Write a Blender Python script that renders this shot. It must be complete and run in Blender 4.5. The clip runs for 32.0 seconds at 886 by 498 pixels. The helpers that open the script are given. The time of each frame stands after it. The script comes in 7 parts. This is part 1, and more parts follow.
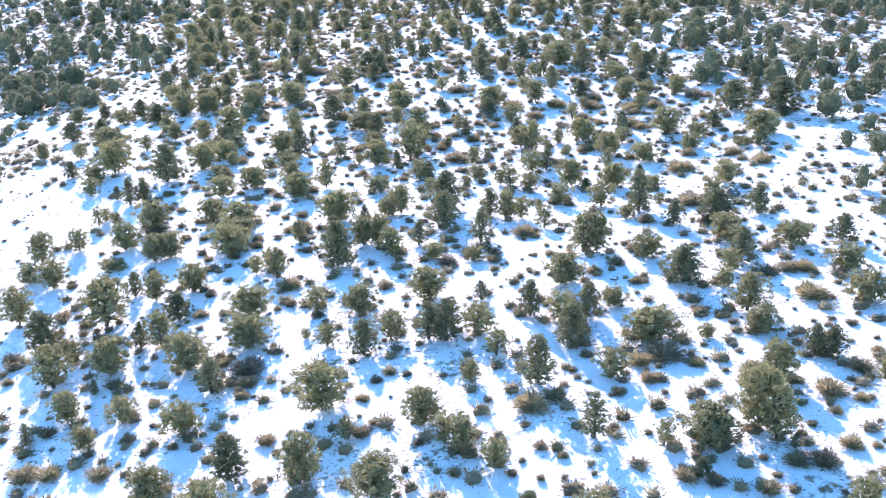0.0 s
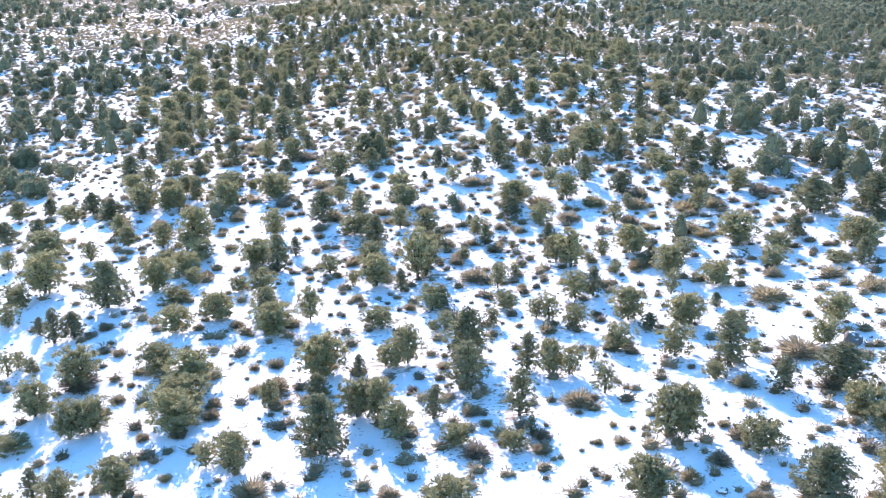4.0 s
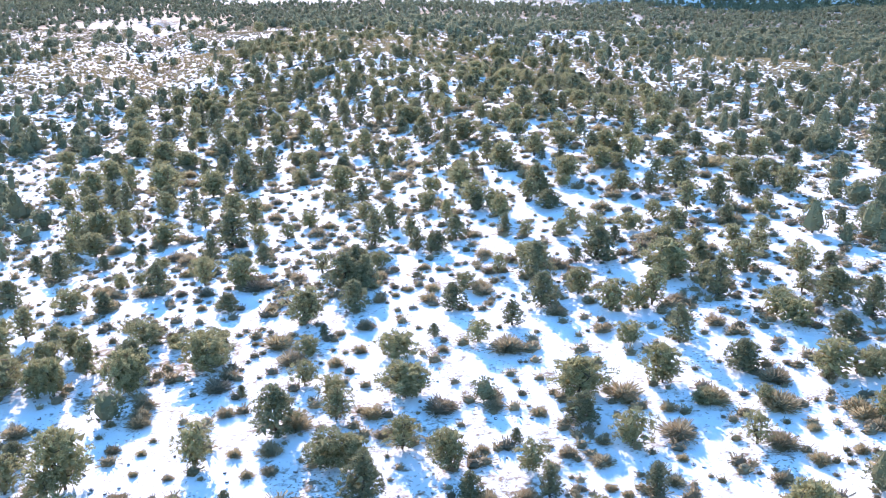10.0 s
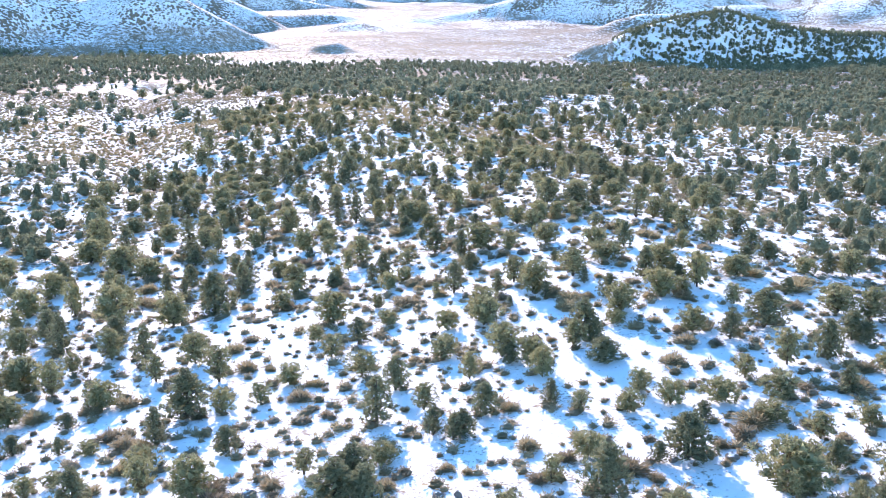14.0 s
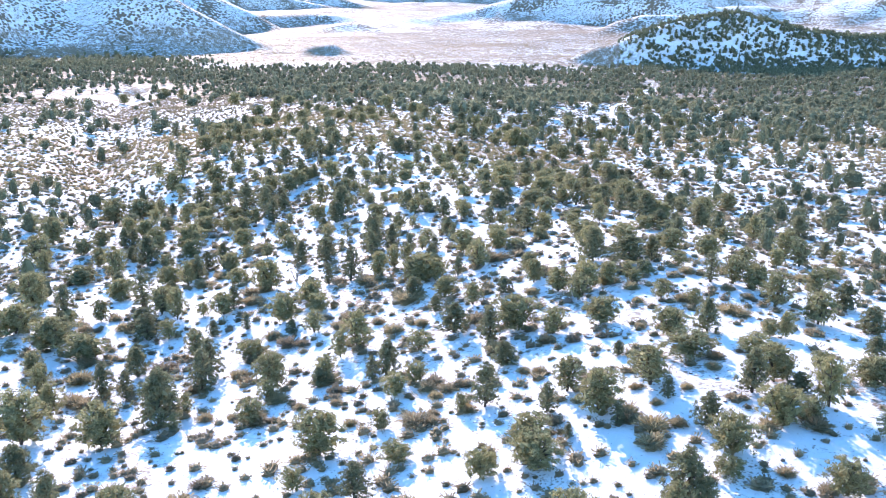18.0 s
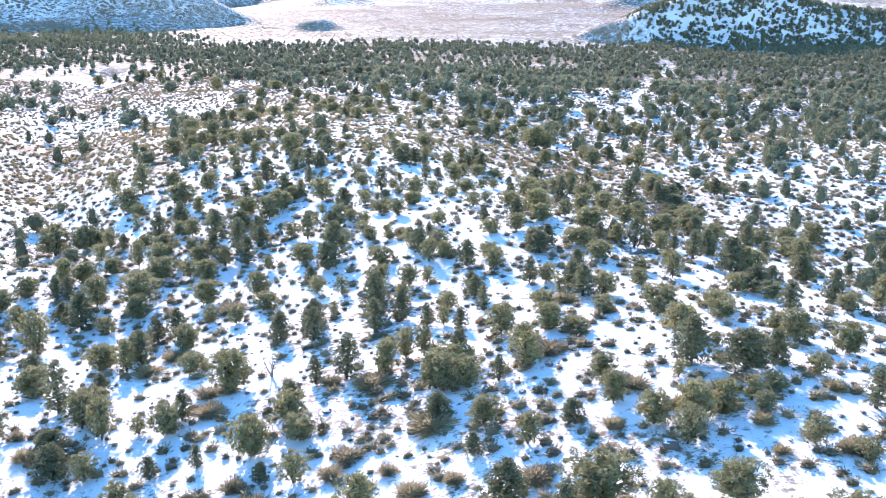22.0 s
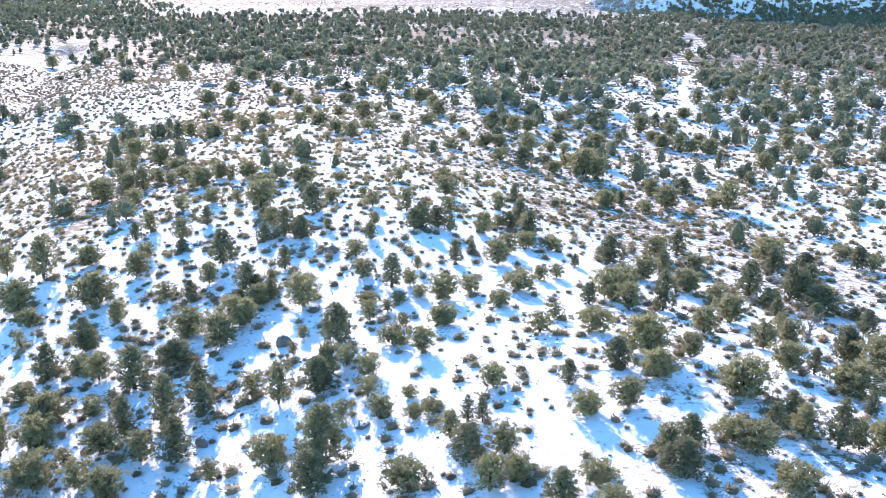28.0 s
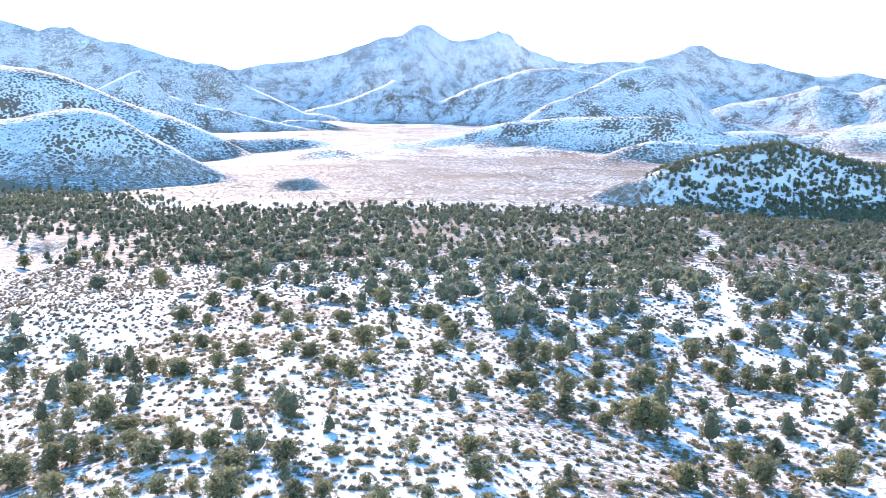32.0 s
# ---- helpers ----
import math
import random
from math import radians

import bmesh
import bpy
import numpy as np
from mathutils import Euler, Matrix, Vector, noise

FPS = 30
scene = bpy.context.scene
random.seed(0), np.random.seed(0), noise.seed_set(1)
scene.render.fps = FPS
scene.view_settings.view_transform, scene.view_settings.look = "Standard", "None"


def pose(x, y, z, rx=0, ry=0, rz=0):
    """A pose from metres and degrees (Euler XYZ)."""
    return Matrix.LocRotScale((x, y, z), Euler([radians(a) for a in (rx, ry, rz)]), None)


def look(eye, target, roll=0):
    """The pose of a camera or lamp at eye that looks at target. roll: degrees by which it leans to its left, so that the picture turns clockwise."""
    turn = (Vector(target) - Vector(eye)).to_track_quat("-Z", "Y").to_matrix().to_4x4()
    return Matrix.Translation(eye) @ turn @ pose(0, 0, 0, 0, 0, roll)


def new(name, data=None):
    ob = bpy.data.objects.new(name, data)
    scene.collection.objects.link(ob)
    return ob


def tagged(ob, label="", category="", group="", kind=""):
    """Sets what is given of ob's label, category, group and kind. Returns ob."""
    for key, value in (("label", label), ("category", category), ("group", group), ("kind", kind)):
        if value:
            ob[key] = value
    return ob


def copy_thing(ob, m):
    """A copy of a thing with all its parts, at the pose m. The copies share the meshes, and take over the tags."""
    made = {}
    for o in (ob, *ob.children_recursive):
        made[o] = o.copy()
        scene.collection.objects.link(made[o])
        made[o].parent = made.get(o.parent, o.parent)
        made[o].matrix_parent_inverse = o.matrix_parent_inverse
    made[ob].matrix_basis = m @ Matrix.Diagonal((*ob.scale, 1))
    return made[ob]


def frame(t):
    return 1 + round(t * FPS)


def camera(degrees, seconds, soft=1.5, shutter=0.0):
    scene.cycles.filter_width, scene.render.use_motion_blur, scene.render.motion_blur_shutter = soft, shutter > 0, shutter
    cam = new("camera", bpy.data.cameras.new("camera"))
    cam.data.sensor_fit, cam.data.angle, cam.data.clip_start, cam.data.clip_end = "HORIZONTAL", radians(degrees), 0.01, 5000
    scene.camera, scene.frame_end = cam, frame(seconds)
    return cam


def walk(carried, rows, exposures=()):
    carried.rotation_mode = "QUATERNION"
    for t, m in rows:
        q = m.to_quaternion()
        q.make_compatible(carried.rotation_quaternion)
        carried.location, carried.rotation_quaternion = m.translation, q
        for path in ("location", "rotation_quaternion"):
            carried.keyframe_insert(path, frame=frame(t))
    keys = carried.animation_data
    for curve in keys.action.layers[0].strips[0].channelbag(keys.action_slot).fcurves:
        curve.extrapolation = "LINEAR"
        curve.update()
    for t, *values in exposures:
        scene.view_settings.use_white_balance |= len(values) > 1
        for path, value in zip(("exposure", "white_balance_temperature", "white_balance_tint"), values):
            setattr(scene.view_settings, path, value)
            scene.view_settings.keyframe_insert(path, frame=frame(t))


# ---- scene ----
cam = camera(48.5, 32.0, soft=0.6)
METRES, EYE, TILT, LEAN, TURN = 325.0, 45.5, -23.0, 0.0, 0.0
ROWS = [
    (0.0, 0.0, 0.0, 0.0, -0.0, 0.0, -0.0),
    (0.5, -0.0009, 0.011, 0.0032, -0.02, -0.02, 0.01),
    (1.0, -0.0017, 0.0221, 0.0065, -0.05, -0.03, 0.02),
    (1.5, -0.0026, 0.0333, 0.0099, -0.1, -0.02, 0.02),
    (2.0, -0.0034, 0.0444, 0.0133, -0.12, -0.04, 0.02),
    (2.5, -0.0042, 0.0558, 0.0173, -0.15, -0.0, 0.02),
    (3.0, -0.0052, 0.0681, 0.0214, -0.17, 3.04, -0.08),
    (3.5, -0.0062, 0.0807, 0.0246, -0.2, 3.63, -0.11),
    (4.0, -0.0072, 0.0938, 0.0289, -0.23, 3.64, -0.1),
    (4.5, -0.0082, 0.1072, 0.0332, -0.27, 5.05, -0.12),
    (6.5, -0.0124, 0.1608, 0.0508, -0.63, 4.91, 0.0),
    (7.0, -0.0134, 0.174, 0.0553, -1.03, 4.89, 0.14),
    (7.5, -0.0145, 0.1871, 0.0603, -1.25, 4.88, 0.22),
    (8.0, -0.0155, 0.1999, 0.0663, -1.28, 4.88, 0.23),
    (8.5, -0.0165, 0.2126, 0.0727, -1.3, 4.89, 0.24),
    (9.0, -0.0174, 0.2253, 0.0795, -1.34, 4.9, 0.24),
    (9.5, -0.0184, 0.2378, 0.0865, -1.36, 4.92, 0.24),
    (10.0, -0.0194, 0.2504, 0.0934, -1.41, 4.94, 0.24),
    (10.5, -0.0203, 0.263, 0.0999, -1.43, 4.95, 0.25),
    (11.0, -0.0213, 0.2756, 0.1065, -1.46, 5.12, 0.29),
    (11.5, -0.0221, 0.2884, 0.1126, -1.5, 5.89, 0.33),
    (12.0, -0.023, 0.301, 0.1187, -1.55, 6.63, 0.35),
    (12.5, -0.0238, 0.3134, 0.1248, -1.6, 7.37, 0.36),
    (13.0, -0.0246, 0.3262, 0.1307, -1.65, 8.01, 0.4),
    (13.5, -0.0253, 0.339, 0.1361, -1.67, 8.03, 0.46),
    (14.0, -0.0263, 0.3516, 0.1414, -1.73, 8.03, 0.48),
    (14.5, -0.027, 0.3642, 0.1468, -1.76, 8.03, 0.51),
    (16.5, -0.03, 0.4178, 0.1695, -1.9, 8.02, 0.51),
    (17.0, -0.0309, 0.4327, 0.1755, -1.94, 8.02, 0.5),
    (17.5, -0.0318, 0.4481, 0.1818, -1.97, 8.01, 0.49),
    (18.0, -0.0327, 0.4636, 0.1884, -2.01, 8.01, 0.47),
    (18.5, -0.0337, 0.4792, 0.1953, -2.06, 8.01, 0.47),
    (19.0, -0.0347, 0.4949, 0.2024, -2.11, 8.01, 0.44),
    (19.5, -0.0357, 0.5108, 0.2097, -2.14, 8.03, 0.43),
    (20.0, -0.0367, 0.5268, 0.217, -2.19, 8.05, 0.42),
    (20.5, -0.0378, 0.5427, 0.2243, -2.24, 7.99, 0.43),
    (21.0, -0.0389, 0.5587, 0.2316, -2.28, 7.04, 0.45),
    (21.5, -0.0399, 0.5748, 0.239, -2.33, 6.9, 0.43),
    (22.0, -0.0409, 0.5909, 0.2459, -2.37, 6.4, 0.46),
    (22.5, -0.042, 0.6069, 0.2534, -2.42, 4.4, 0.51),
    (23.0, -0.043, 0.6231, 0.261, -2.47, 4.19, 0.52),
    (23.5, -0.0441, 0.6394, 0.2686, -2.52, 4.2, 0.53),
    (24.0, -0.045, 0.6558, 0.2762, -2.55, 4.2, 0.53),
    (24.5, -0.0462, 0.6716, 0.2841, -2.62, 4.15, 0.57),
    (25.0, -0.0472, 0.6879, 0.2917, -2.67, 4.14, 0.59),
    (25.5, -0.0483, 0.7041, 0.2992, -2.72, 4.12, 0.59),
    (27.5, -0.0524, 0.769, 0.3291, -2.91, 4.1, 0.68),
    (28.0, -0.0535, 0.7853, 0.3364, -2.97, 4.09, 0.71),
    (28.5, -0.0544, 0.8016, 0.3437, -3.01, 4.1, 0.74),
    (29.0, -0.0554, 0.8167, 0.3517, -3.06, 5.44, 0.73),
    (29.5, -0.0565, 0.8331, 0.3591, -3.12, 8.87, 0.72),
    (30.0, -0.0575, 0.8497, 0.3654, -3.16, 9.97, 0.73),
    (30.5, -0.0585, 0.8661, 0.3734, -3.21, 10.79, 0.74),
    (31.0, -0.0596, 0.8823, 0.3802, -3.27, 11.95, 0.71),
    (31.5, -0.0606, 0.8988, 0.3879, -3.32, 12.29, 0.72),
    (32.0, -0.0617, 0.915, 0.3948, -3.38, 14.69, 0.71),
]
walk(cam, [(t, pose(0, 0, EYE, TILT, LEAN, TURN) @ pose(METRES * x, METRES * y, METRES * z, 90 + pitch, roll, yaw)) for t, x, y, z, yaw, pitch, roll in ROWS])

# ---- light ----
SUN_AZIMUTH, SUN_HEIGHT = -14.0, 21.5        # degrees from straight ahead (left: minus), and above the horizon
scene.view_settings.exposure = 0.92
scene.view_settings.use_white_balance = True
scene.view_settings.white_balance_temperature, scene.view_settings.white_balance_tint = 6600, 34

world = bpy.data.worlds.new("sky")
scene.world = world
world.use_nodes = True
wn = world.node_tree.nodes
sky = wn.new("ShaderNodeTexSky")
sky.sky_type, sky.sun_disc = "NISHITA", False
sky.sun_elevation, sky.sun_rotation = radians(SUN_HEIGHT), radians(SUN_AZIMUTH)
sky.altitude, sky.air_density, sky.dust_density, sky.ozone_density = 1600, 1.0, 0.1, 1.0
wn["Background"].inputs["Strength"].default_value = 0.30
clear = wn.new("ShaderNodeHueSaturation")
clear.inputs["Hue"].default_value, clear.inputs["Saturation"].default_value = 0.484, 1.32
world.node_tree.links.new(sky.outputs[0], clear.inputs["Color"])
world.node_tree.links.new(clear.outputs[0], wn["Background"].inputs["Color"])

sun = new("sun", bpy.data.lights.new("sun", "SUN"))
sun.data.energy, sun.data.angle, sun.data.color = 5.0, radians(0.53), (1.0, 0.94, 0.84)
sun_from = Vector((math.sin(radians(SUN_AZIMUTH)) * math.cos(radians(SUN_HEIGHT)), math.cos(radians(SUN_AZIMUTH)) * math.cos(radians(SUN_HEIGHT)), math.sin(radians(SUN_HEIGHT))))
sun.matrix_world = look(sun_from * 300, (0, 0, 0))


# ---- noise for land and plants ----
def hashed(ix, iy, seed):
    n = (ix.astype(np.int64) * 374761393 + iy.astype(np.int64) * 668265263 + seed * 974634533) & 0xFFFFFFFF
    n = ((n ^ (n >> 13)) * 1274126177) & 0xFFFFFFFF
    return ((n ^ (n >> 16)) & 0xFFFF) / 65535.0


def value_noise(x, y, seed):
    ix, iy = np.floor(x), np.floor(y)
    fx, fy = x - ix, y - iy
    fx, fy = fx * fx * (3 - 2 * fx), fy * fy * (3 - 2 * fy)
    a, b = hashed(ix, iy, seed), hashed(ix + 1, iy, seed)
    c, d = hashed(ix, iy + 1, seed), hashed(ix + 1, iy + 1, seed)
    return (a + (b - a) * fx) + ((c + (d - c) * fx) - (a + (b - a) * fx)) * fy


def fbm(x, y, size, octaves, seed):
    """Fractal noise about zero, from -1 to 1."""
    total, weight, scale = 0, 0, 1.0
    for k in range(octaves):
        total = total + scale * (2 * value_noise(x / size + 17.3 * k, y / size - 9.1 * k, seed + k) - 1)
        weight, scale, size = weight + scale, scale * 0.5, size * 0.5
    return total / weight


def ridged(x, y, size, octaves, seed):
    """Sharp-crested noise from 0 to 1."""
    total, weight, scale = 0, 0, 1.0
    for k in range(octaves):
        total = total + scale * (1 - np.abs(2 * value_noise(x / size + 5.7 * k, y / size + 3.3 * k, seed + k) - 1))
        weight, scale, size = weight + scale, scale * 0.5, size * 0.5
    return total / weight


# ---- the land ----
HUB_X, HUB_Y, HUB_Z = -20.0, 323.8, 47.4
# distance of the crest from the hub, steepness of its flank in degrees, and the crest by bearing and height in degrees
RIDGES = [
    # far range with the twin peaks
    (4250, 33, [(-11.93, 2.23), (-10.12, 1.9), (-8.27, 1.88), (-7.64, 2.04), (-6.54, 2.28), (-5.75, 2.36), (-4.49, 2.45), (-3.37, 2.72), (-2.57, 2.89), (-1.29, 3.41), (-0.01, 3.84), (0.96, 3.98), (1.34, 4.3), (1.76, 4.69), (2.17, 4.75), (2.63, 4.51), (3.21, 4.01), (3.86, 3.71), (4.83, 3.78), (5.63, 3.91), (6.11, 4.17), (6.43, 4.33), (6.85, 4.24), (7.24, 4.11), (7.66, 3.61), (8.71, 3.02), (9.99, 2.69), (11.59, 2.51), (13.49, 2.42), (15.99, 2.12)]),
    # back range on the right
    (3850, 32, [(10.33, 2.09), (12.22, 2.63), (14.42, 2.64), (15.65, 2.89), (16.56, 3.2), (17.31, 3.54), (17.85, 3.57), (18.69, 3.01), (19.6, 2.77), (20.51, 2.52), (21.09, 2.58), (22.14, 2.16), (23.16, 1.98), (23.89, 1.77), (24.87, 1.89), (25.98, 1.98), (27.32, 1.68), (30.82, 1.39)]),
    # back range on the left
    (3200, 32, [(-27.93, 4.61), (-24.32, 4.28), (-22, 4.39), (-20.42, 4.24), (-19.35, 3.97), (-18.53, 3.71), (-17.55, 3.93), (-16.98, 4.01), (-16.29, 3.62), (-15.44, 3.35), (-13.99, 3.15), (-13.11, 2.88), (-11.92, 2.6), (-10.57, 2.26), (-9.5, 2.19), (-8.89, 1.99), (-7.97, 1.07), (-6.41, 0.46), (-4.51, -0.47)]),
    # rocky spur below the peaks
    (3000, 31, [(-5.47, -0.64), (-3.87, -0.15), (-2.58, 0.12), (-1.29, 0.59), (0, 1.18), (0.65, 1.51), (1.63, 0.72), (3.26, 0.26), (4.87, 0.98), (6.48, 1.58), (8.41, 2.17), (10.33, 2.25), (12.24, 2.01)]),
    # rock knob
    (2350, 36, [(10.38, 0.5), (11.95, 1.31), (13.19, 1.95), (14.12, 2.2), (15.05, 2.33), (15.84, 2.15), (16.62, 1.78), (17.58, 1.04), (18.23, 0.11), (18.88, -0.66)]),
    # snowy domes on the right
    (2850, 30, [(17.94, -0.21), (19.43, 0.28), (20.62, 0.45), (22.08, 0.76), (23.22, 1.07), (24.06, 1.38), (25.21, 1.09), (26.05, 0.94), (27.34, 1.39), (30.84, 1.11)]),
    # pointed hill on the left
    (2200, 31, [(-16.99, 0.16), (-15.23, 0.95), (-14.04, 1.58), (-13.44, 1.77), (-12.86, 1.36), (-11.98, 0.38), (-10.47, -0.06), (-8.93, -0.36), (-6.43, -0.97), (-3.88, -1.43)]),
    # rounded hills in the middle
    (1500, 24, [(-1.94, -2.87), (0.34, -2.43), (2.63, -1.89), (3.93, -1.68), (5.88, -1.16), (7.18, -0.86), (9.12, -0.7), (11.05, -0.52), (13.28, -0.46), (15.17, -0.43), (16.73, -0.6), (18.59, -1.07), (20.13, -1.57)]),
    # low rises on the right
    (1700, 24, [(18.3, -1.3), (20.11, -1.17), (21.6, -1.14), (22.78, -1.3), (24.22, -1.18), (25.61, -0.76), (27.47, -0.52), (30.94, -0.18)]),
    # behind the left hill
    (1370, 22, [(-28.08, 2.33), (-24.43, 2.32), (-20.53, 1.87), (-18.9, 1.71), (-17.51, 1.35), (-16.39, 0.93), (-14.96, 0.28), (-13.8, -0.2), (-12.01, -0.7), (-10.5, -1.32), (-8.96, -2.04), (-7.41, -2.9), (-5.18, -3.44)]),
    # left hill
    (990, 22, [(-28.22, 0.15), (-24.58, -0.23), (-20.67, -0.98), (-19.29, -0.76), (-17.87, -0.42), (-16.44, -0.29), (-14.99, -0.64), (-13.54, -1.55), (-12.06, -2.36), (-10.54, -3.22), (-9, -3.95), (-7.43, -4.5), (-5.84, -4.99)]),
    # rise below the domes
    (1320, 21, [(10.49, -3.27), (12.41, -2.84), (13.66, -2.24), (15.22, -1.83), (16.78, -1.8), (18.64, -1.95), (20.46, -2.1), (22.84, -2.22)]),
    # wooded hill
    (835, 33, [(14.37, -4.09), (15.92, -3.41), (17.45, -2.86), (19.27, -2.37), (21.06, -2.08), (22.52, -1.86), (23.71, -2.2), (25.16, -2.53), (26.59, -2.9), (28.52, -3.13), (33.69, -3.09)]),
    # low snowy rise
    (1200, 21, [(-7.74, -4.08), (-6.46, -3.44), (-5.18, -2.86), (-3.89, -2.56), (-2.59, -2.52), (-1.29, -2.83), (0.34, -3.41), (1.33, -3.66)]),
    # foothill behind the rise
    (1450, 22, [(-4.53, -3.05), (-2.59, -2.78), (-0.97, -2.44), (0.66, -2.1), (1.97, -2.28), (2.96, -2.6), (3.95, -2.98)]),
    # spurs at the head of the valley
    (2300, 28, [(-8.33, -1.62), (-6.75, -1.29), (-5.47, -0.87), (-3.87, -0.85), (-2.59, -1.16), (-0.64, -1.59), (1.32, -1.9), (3.28, -1.88)]),
    # brushy shoulder on the left
    (1500, 23, [(-12.03, -1.55), (-10.51, -1.73), (-8.96, -1.94), (-7.39, -1.94), (-5.8, -1.86), (-3.88, -1.95), (-2.27, -2.26), (-0.97, -2.77)]),
    # dark knoll
    (835, 32, [(-7.28, -4.99), (-6.15, -4.28), (-5.19, -4.15), (-4.38, -4.08), (-3.41, -4.54), (-2.6, -4.99)]),
]
LONG_Y = (-520, 0, 78, 130, 260, 390, 520, 650, 780, 1170, 1500, 1820, 2600, 6000)
LONG_Z = (1.3, 0.8, 1.0, 1.0, 0.8, -2.1, -5.7, -12.4, -18.2, -27.0, -28.0, -27.0, -18.0, 0.0)
SWELLS = [(50, 440, 42, -5.1), (-70, 120, 58, 4.4), (-40, 460, 42, 4.3), (100, 640, 42, 4.1), (40, 520, 42, -3.7), (70, 370, 32, -3.9), (20, 300, 32, 3.5), (-60, 340, 32, -3.1),
          (0, 370, 32, 2.7), (-110, 550, 32, -2.8), (-40, 520, 32, 3.2), (80, 310, 32, -2.8), (20, 140, 32, -1.8), (-40, 280, 24, -2.4), (-20, 420, 24, 2.6), (100, 470, 42, 1.4),
          (20, 250, 24, 2.1), (-50, 190, 32, 1.6), (-10, 70, 32, 1.6), (-110, 630, 42, 1.1), (-110, 400, 32, 1.2), (40, 400, 24, -1.9), (30, 480, 24, -1.8), (-110, 490, 32, -1.1)]
GULLY = ((-80, 390), (-104, 455), (-128, 543), (-166, 702), (-195, 832))


def gully_gap(x, y):
    best = np.full(np.shape(x), 1e9)
    for (ax, ay), (bx, by) in zip(GULLY, GULLY[1:]):
        t = np.clip(((x - ax) * (bx - ax) + (y - ay) * (by - ay)) / ((bx - ax) ** 2 + (by - ay) ** 2), 0, 1)
        best = np.minimum(best, np.hypot(x - ax - t * (bx - ax), y - ay - t * (by - ay)))
    return best


def ridge_heights(x, y, base):
    """How high each vertex of the land is raised by the hills and mountains."""
    dx, dy = x - HUB_X, y - HUB_Y
    r, bearing = np.hypot(dx, dy), np.degrees(np.arctan2(dx, dy))
    top = base.copy()
    broad_spur, small_spur = ridged(x, y, 460.0, 5, 31), ridged(x, y, 210.0, 4, 35)
    fine, crag = fbm(x, y, 120.0, 4, 57), ridged(x, y, 110.0, 4, 63)
    for far, steep, crest in RIDGES:
        spur = broad_spur if far > 1600 else small_spur
        b, e = [c[0] for c in crest], [c[1] for c in crest]
        way = far * (1 + 0.05 * np.sin(np.radians(bearing * 9 + far)))
        peak = HUB_Z + way * np.tan(np.radians(np.interp(bearing, b, e)))
        ends = np.clip(np.minimum(bearing - b[0] + 4, b[-1] + 4 - bearing) / 4, 0, 1)
        tall = np.maximum(peak - base, 1.0) * ends * ends * (3 - 2 * ends)
        breadth = np.maximum(tall, 15) / math.tan(radians(steep)) * (0.62 + 0.62 * spur)
        blunt = 38.0 if far > 1600 else 14.0
        rise = np.clip(1 - (np.hypot(r - way, blunt) - blunt) / breadth, 0, 1)
        rise = rise ** 1.2 if far > 2100 else 0.35 * rise + 0.65 * rise * rise * (3 - 2 * rise)
        cut = rise * (1 - rise) * 4
        rise = rise - cut * ((0.78 if far > 1600 else 0.62) * (1 - spur) + 0.08 * fine)
        rough = (0.03 * fine + 0.06 * (crag - 0.6)) * np.clip(rise, 0, 1) * np.clip((far - 900) / 1500, 0.15, 1)
        top = np.maximum(top, base + tall * (np.clip(rise, 0, 1) + rough))
    return top


def land(x, y):
    x, y = np.asarray(x, float), np.asarray(y, float)
    along = sum(np.interp(y + k, LONG_Y, LONG_Z) for k in (-60, -40, -20, 0, 20, 40, 60)) / 7
    xs = 110 * np.tanh(x / 110)
    z = along + (0.16 - 3.1e-4 * np.clip(y, 0, 520)) * xs - 6.2e-4 * xs * xs * np.clip((1170 - y) / 390, 0, 1)
    for cx, cy, size, lift in SWELLS:
        z = z + lift * np.exp(-((x - cx) ** 2 + (y - cy) ** 2) / (size * size))
    z = z - 5.2 * np.exp(-(gully_gap(x, y) / 12.0) ** 2)
    z = z + 0.55 * fbm(x, y, 20.0, 3, 3) + 1.6 * fbm(x, y, 90.0, 2, 8) * np.clip((y - 430) / 200, 0, 1)
    z = z + np.clip((y - 1200) / 450, 0, 1.4) * 14 * ridged(x * 1.2, y * 0.8, 420.0, 3, 41) ** 1.8       # rolling foothills
    far = np.hypot(x - HUB_X, y - HUB_Y) > 480
    return np.where(far, ridge_heights(x, y, z), z) if far.any() else z


# ---- materials ----
def material(name, roughness=0.8, specular=0.2):
    m = bpy.data.materials.new(name)
    m.use_nodes = True
    b = m.node_tree.nodes["Principled BSDF"]
    b.inputs["Roughness"].default_value = roughness
    b.inputs["Specular IOR Level"].default_value = specular
    return m, m.node_tree.nodes, m.node_tree.links, b


def noise_node(n, links, source, scale, detail=3.0, rough=0.55):
    t = n.new("ShaderNodeTexNoise")
    t.inputs["Scale"].default_value, t.inputs["Detail"].default_value, t.inputs["Roughness"].default_value = scale, detail, rough
    links.new(source, t.inputs["Vector"])
    return t.outputs["Fac"]


def ramp(n, links, source, stops):
    r = n.new("ShaderNodeValToRGB")
    while len(r.color_ramp.elements) < len(stops):
        r.color_ramp.elements.new(0.5)
    for e, (at, colour) in zip(r.color_ramp.elements, stops):
        e.position, e.color = at, (*colour, 1)
    links.new(source, r.inputs["Fac"])
    return r.outputs["Color"]


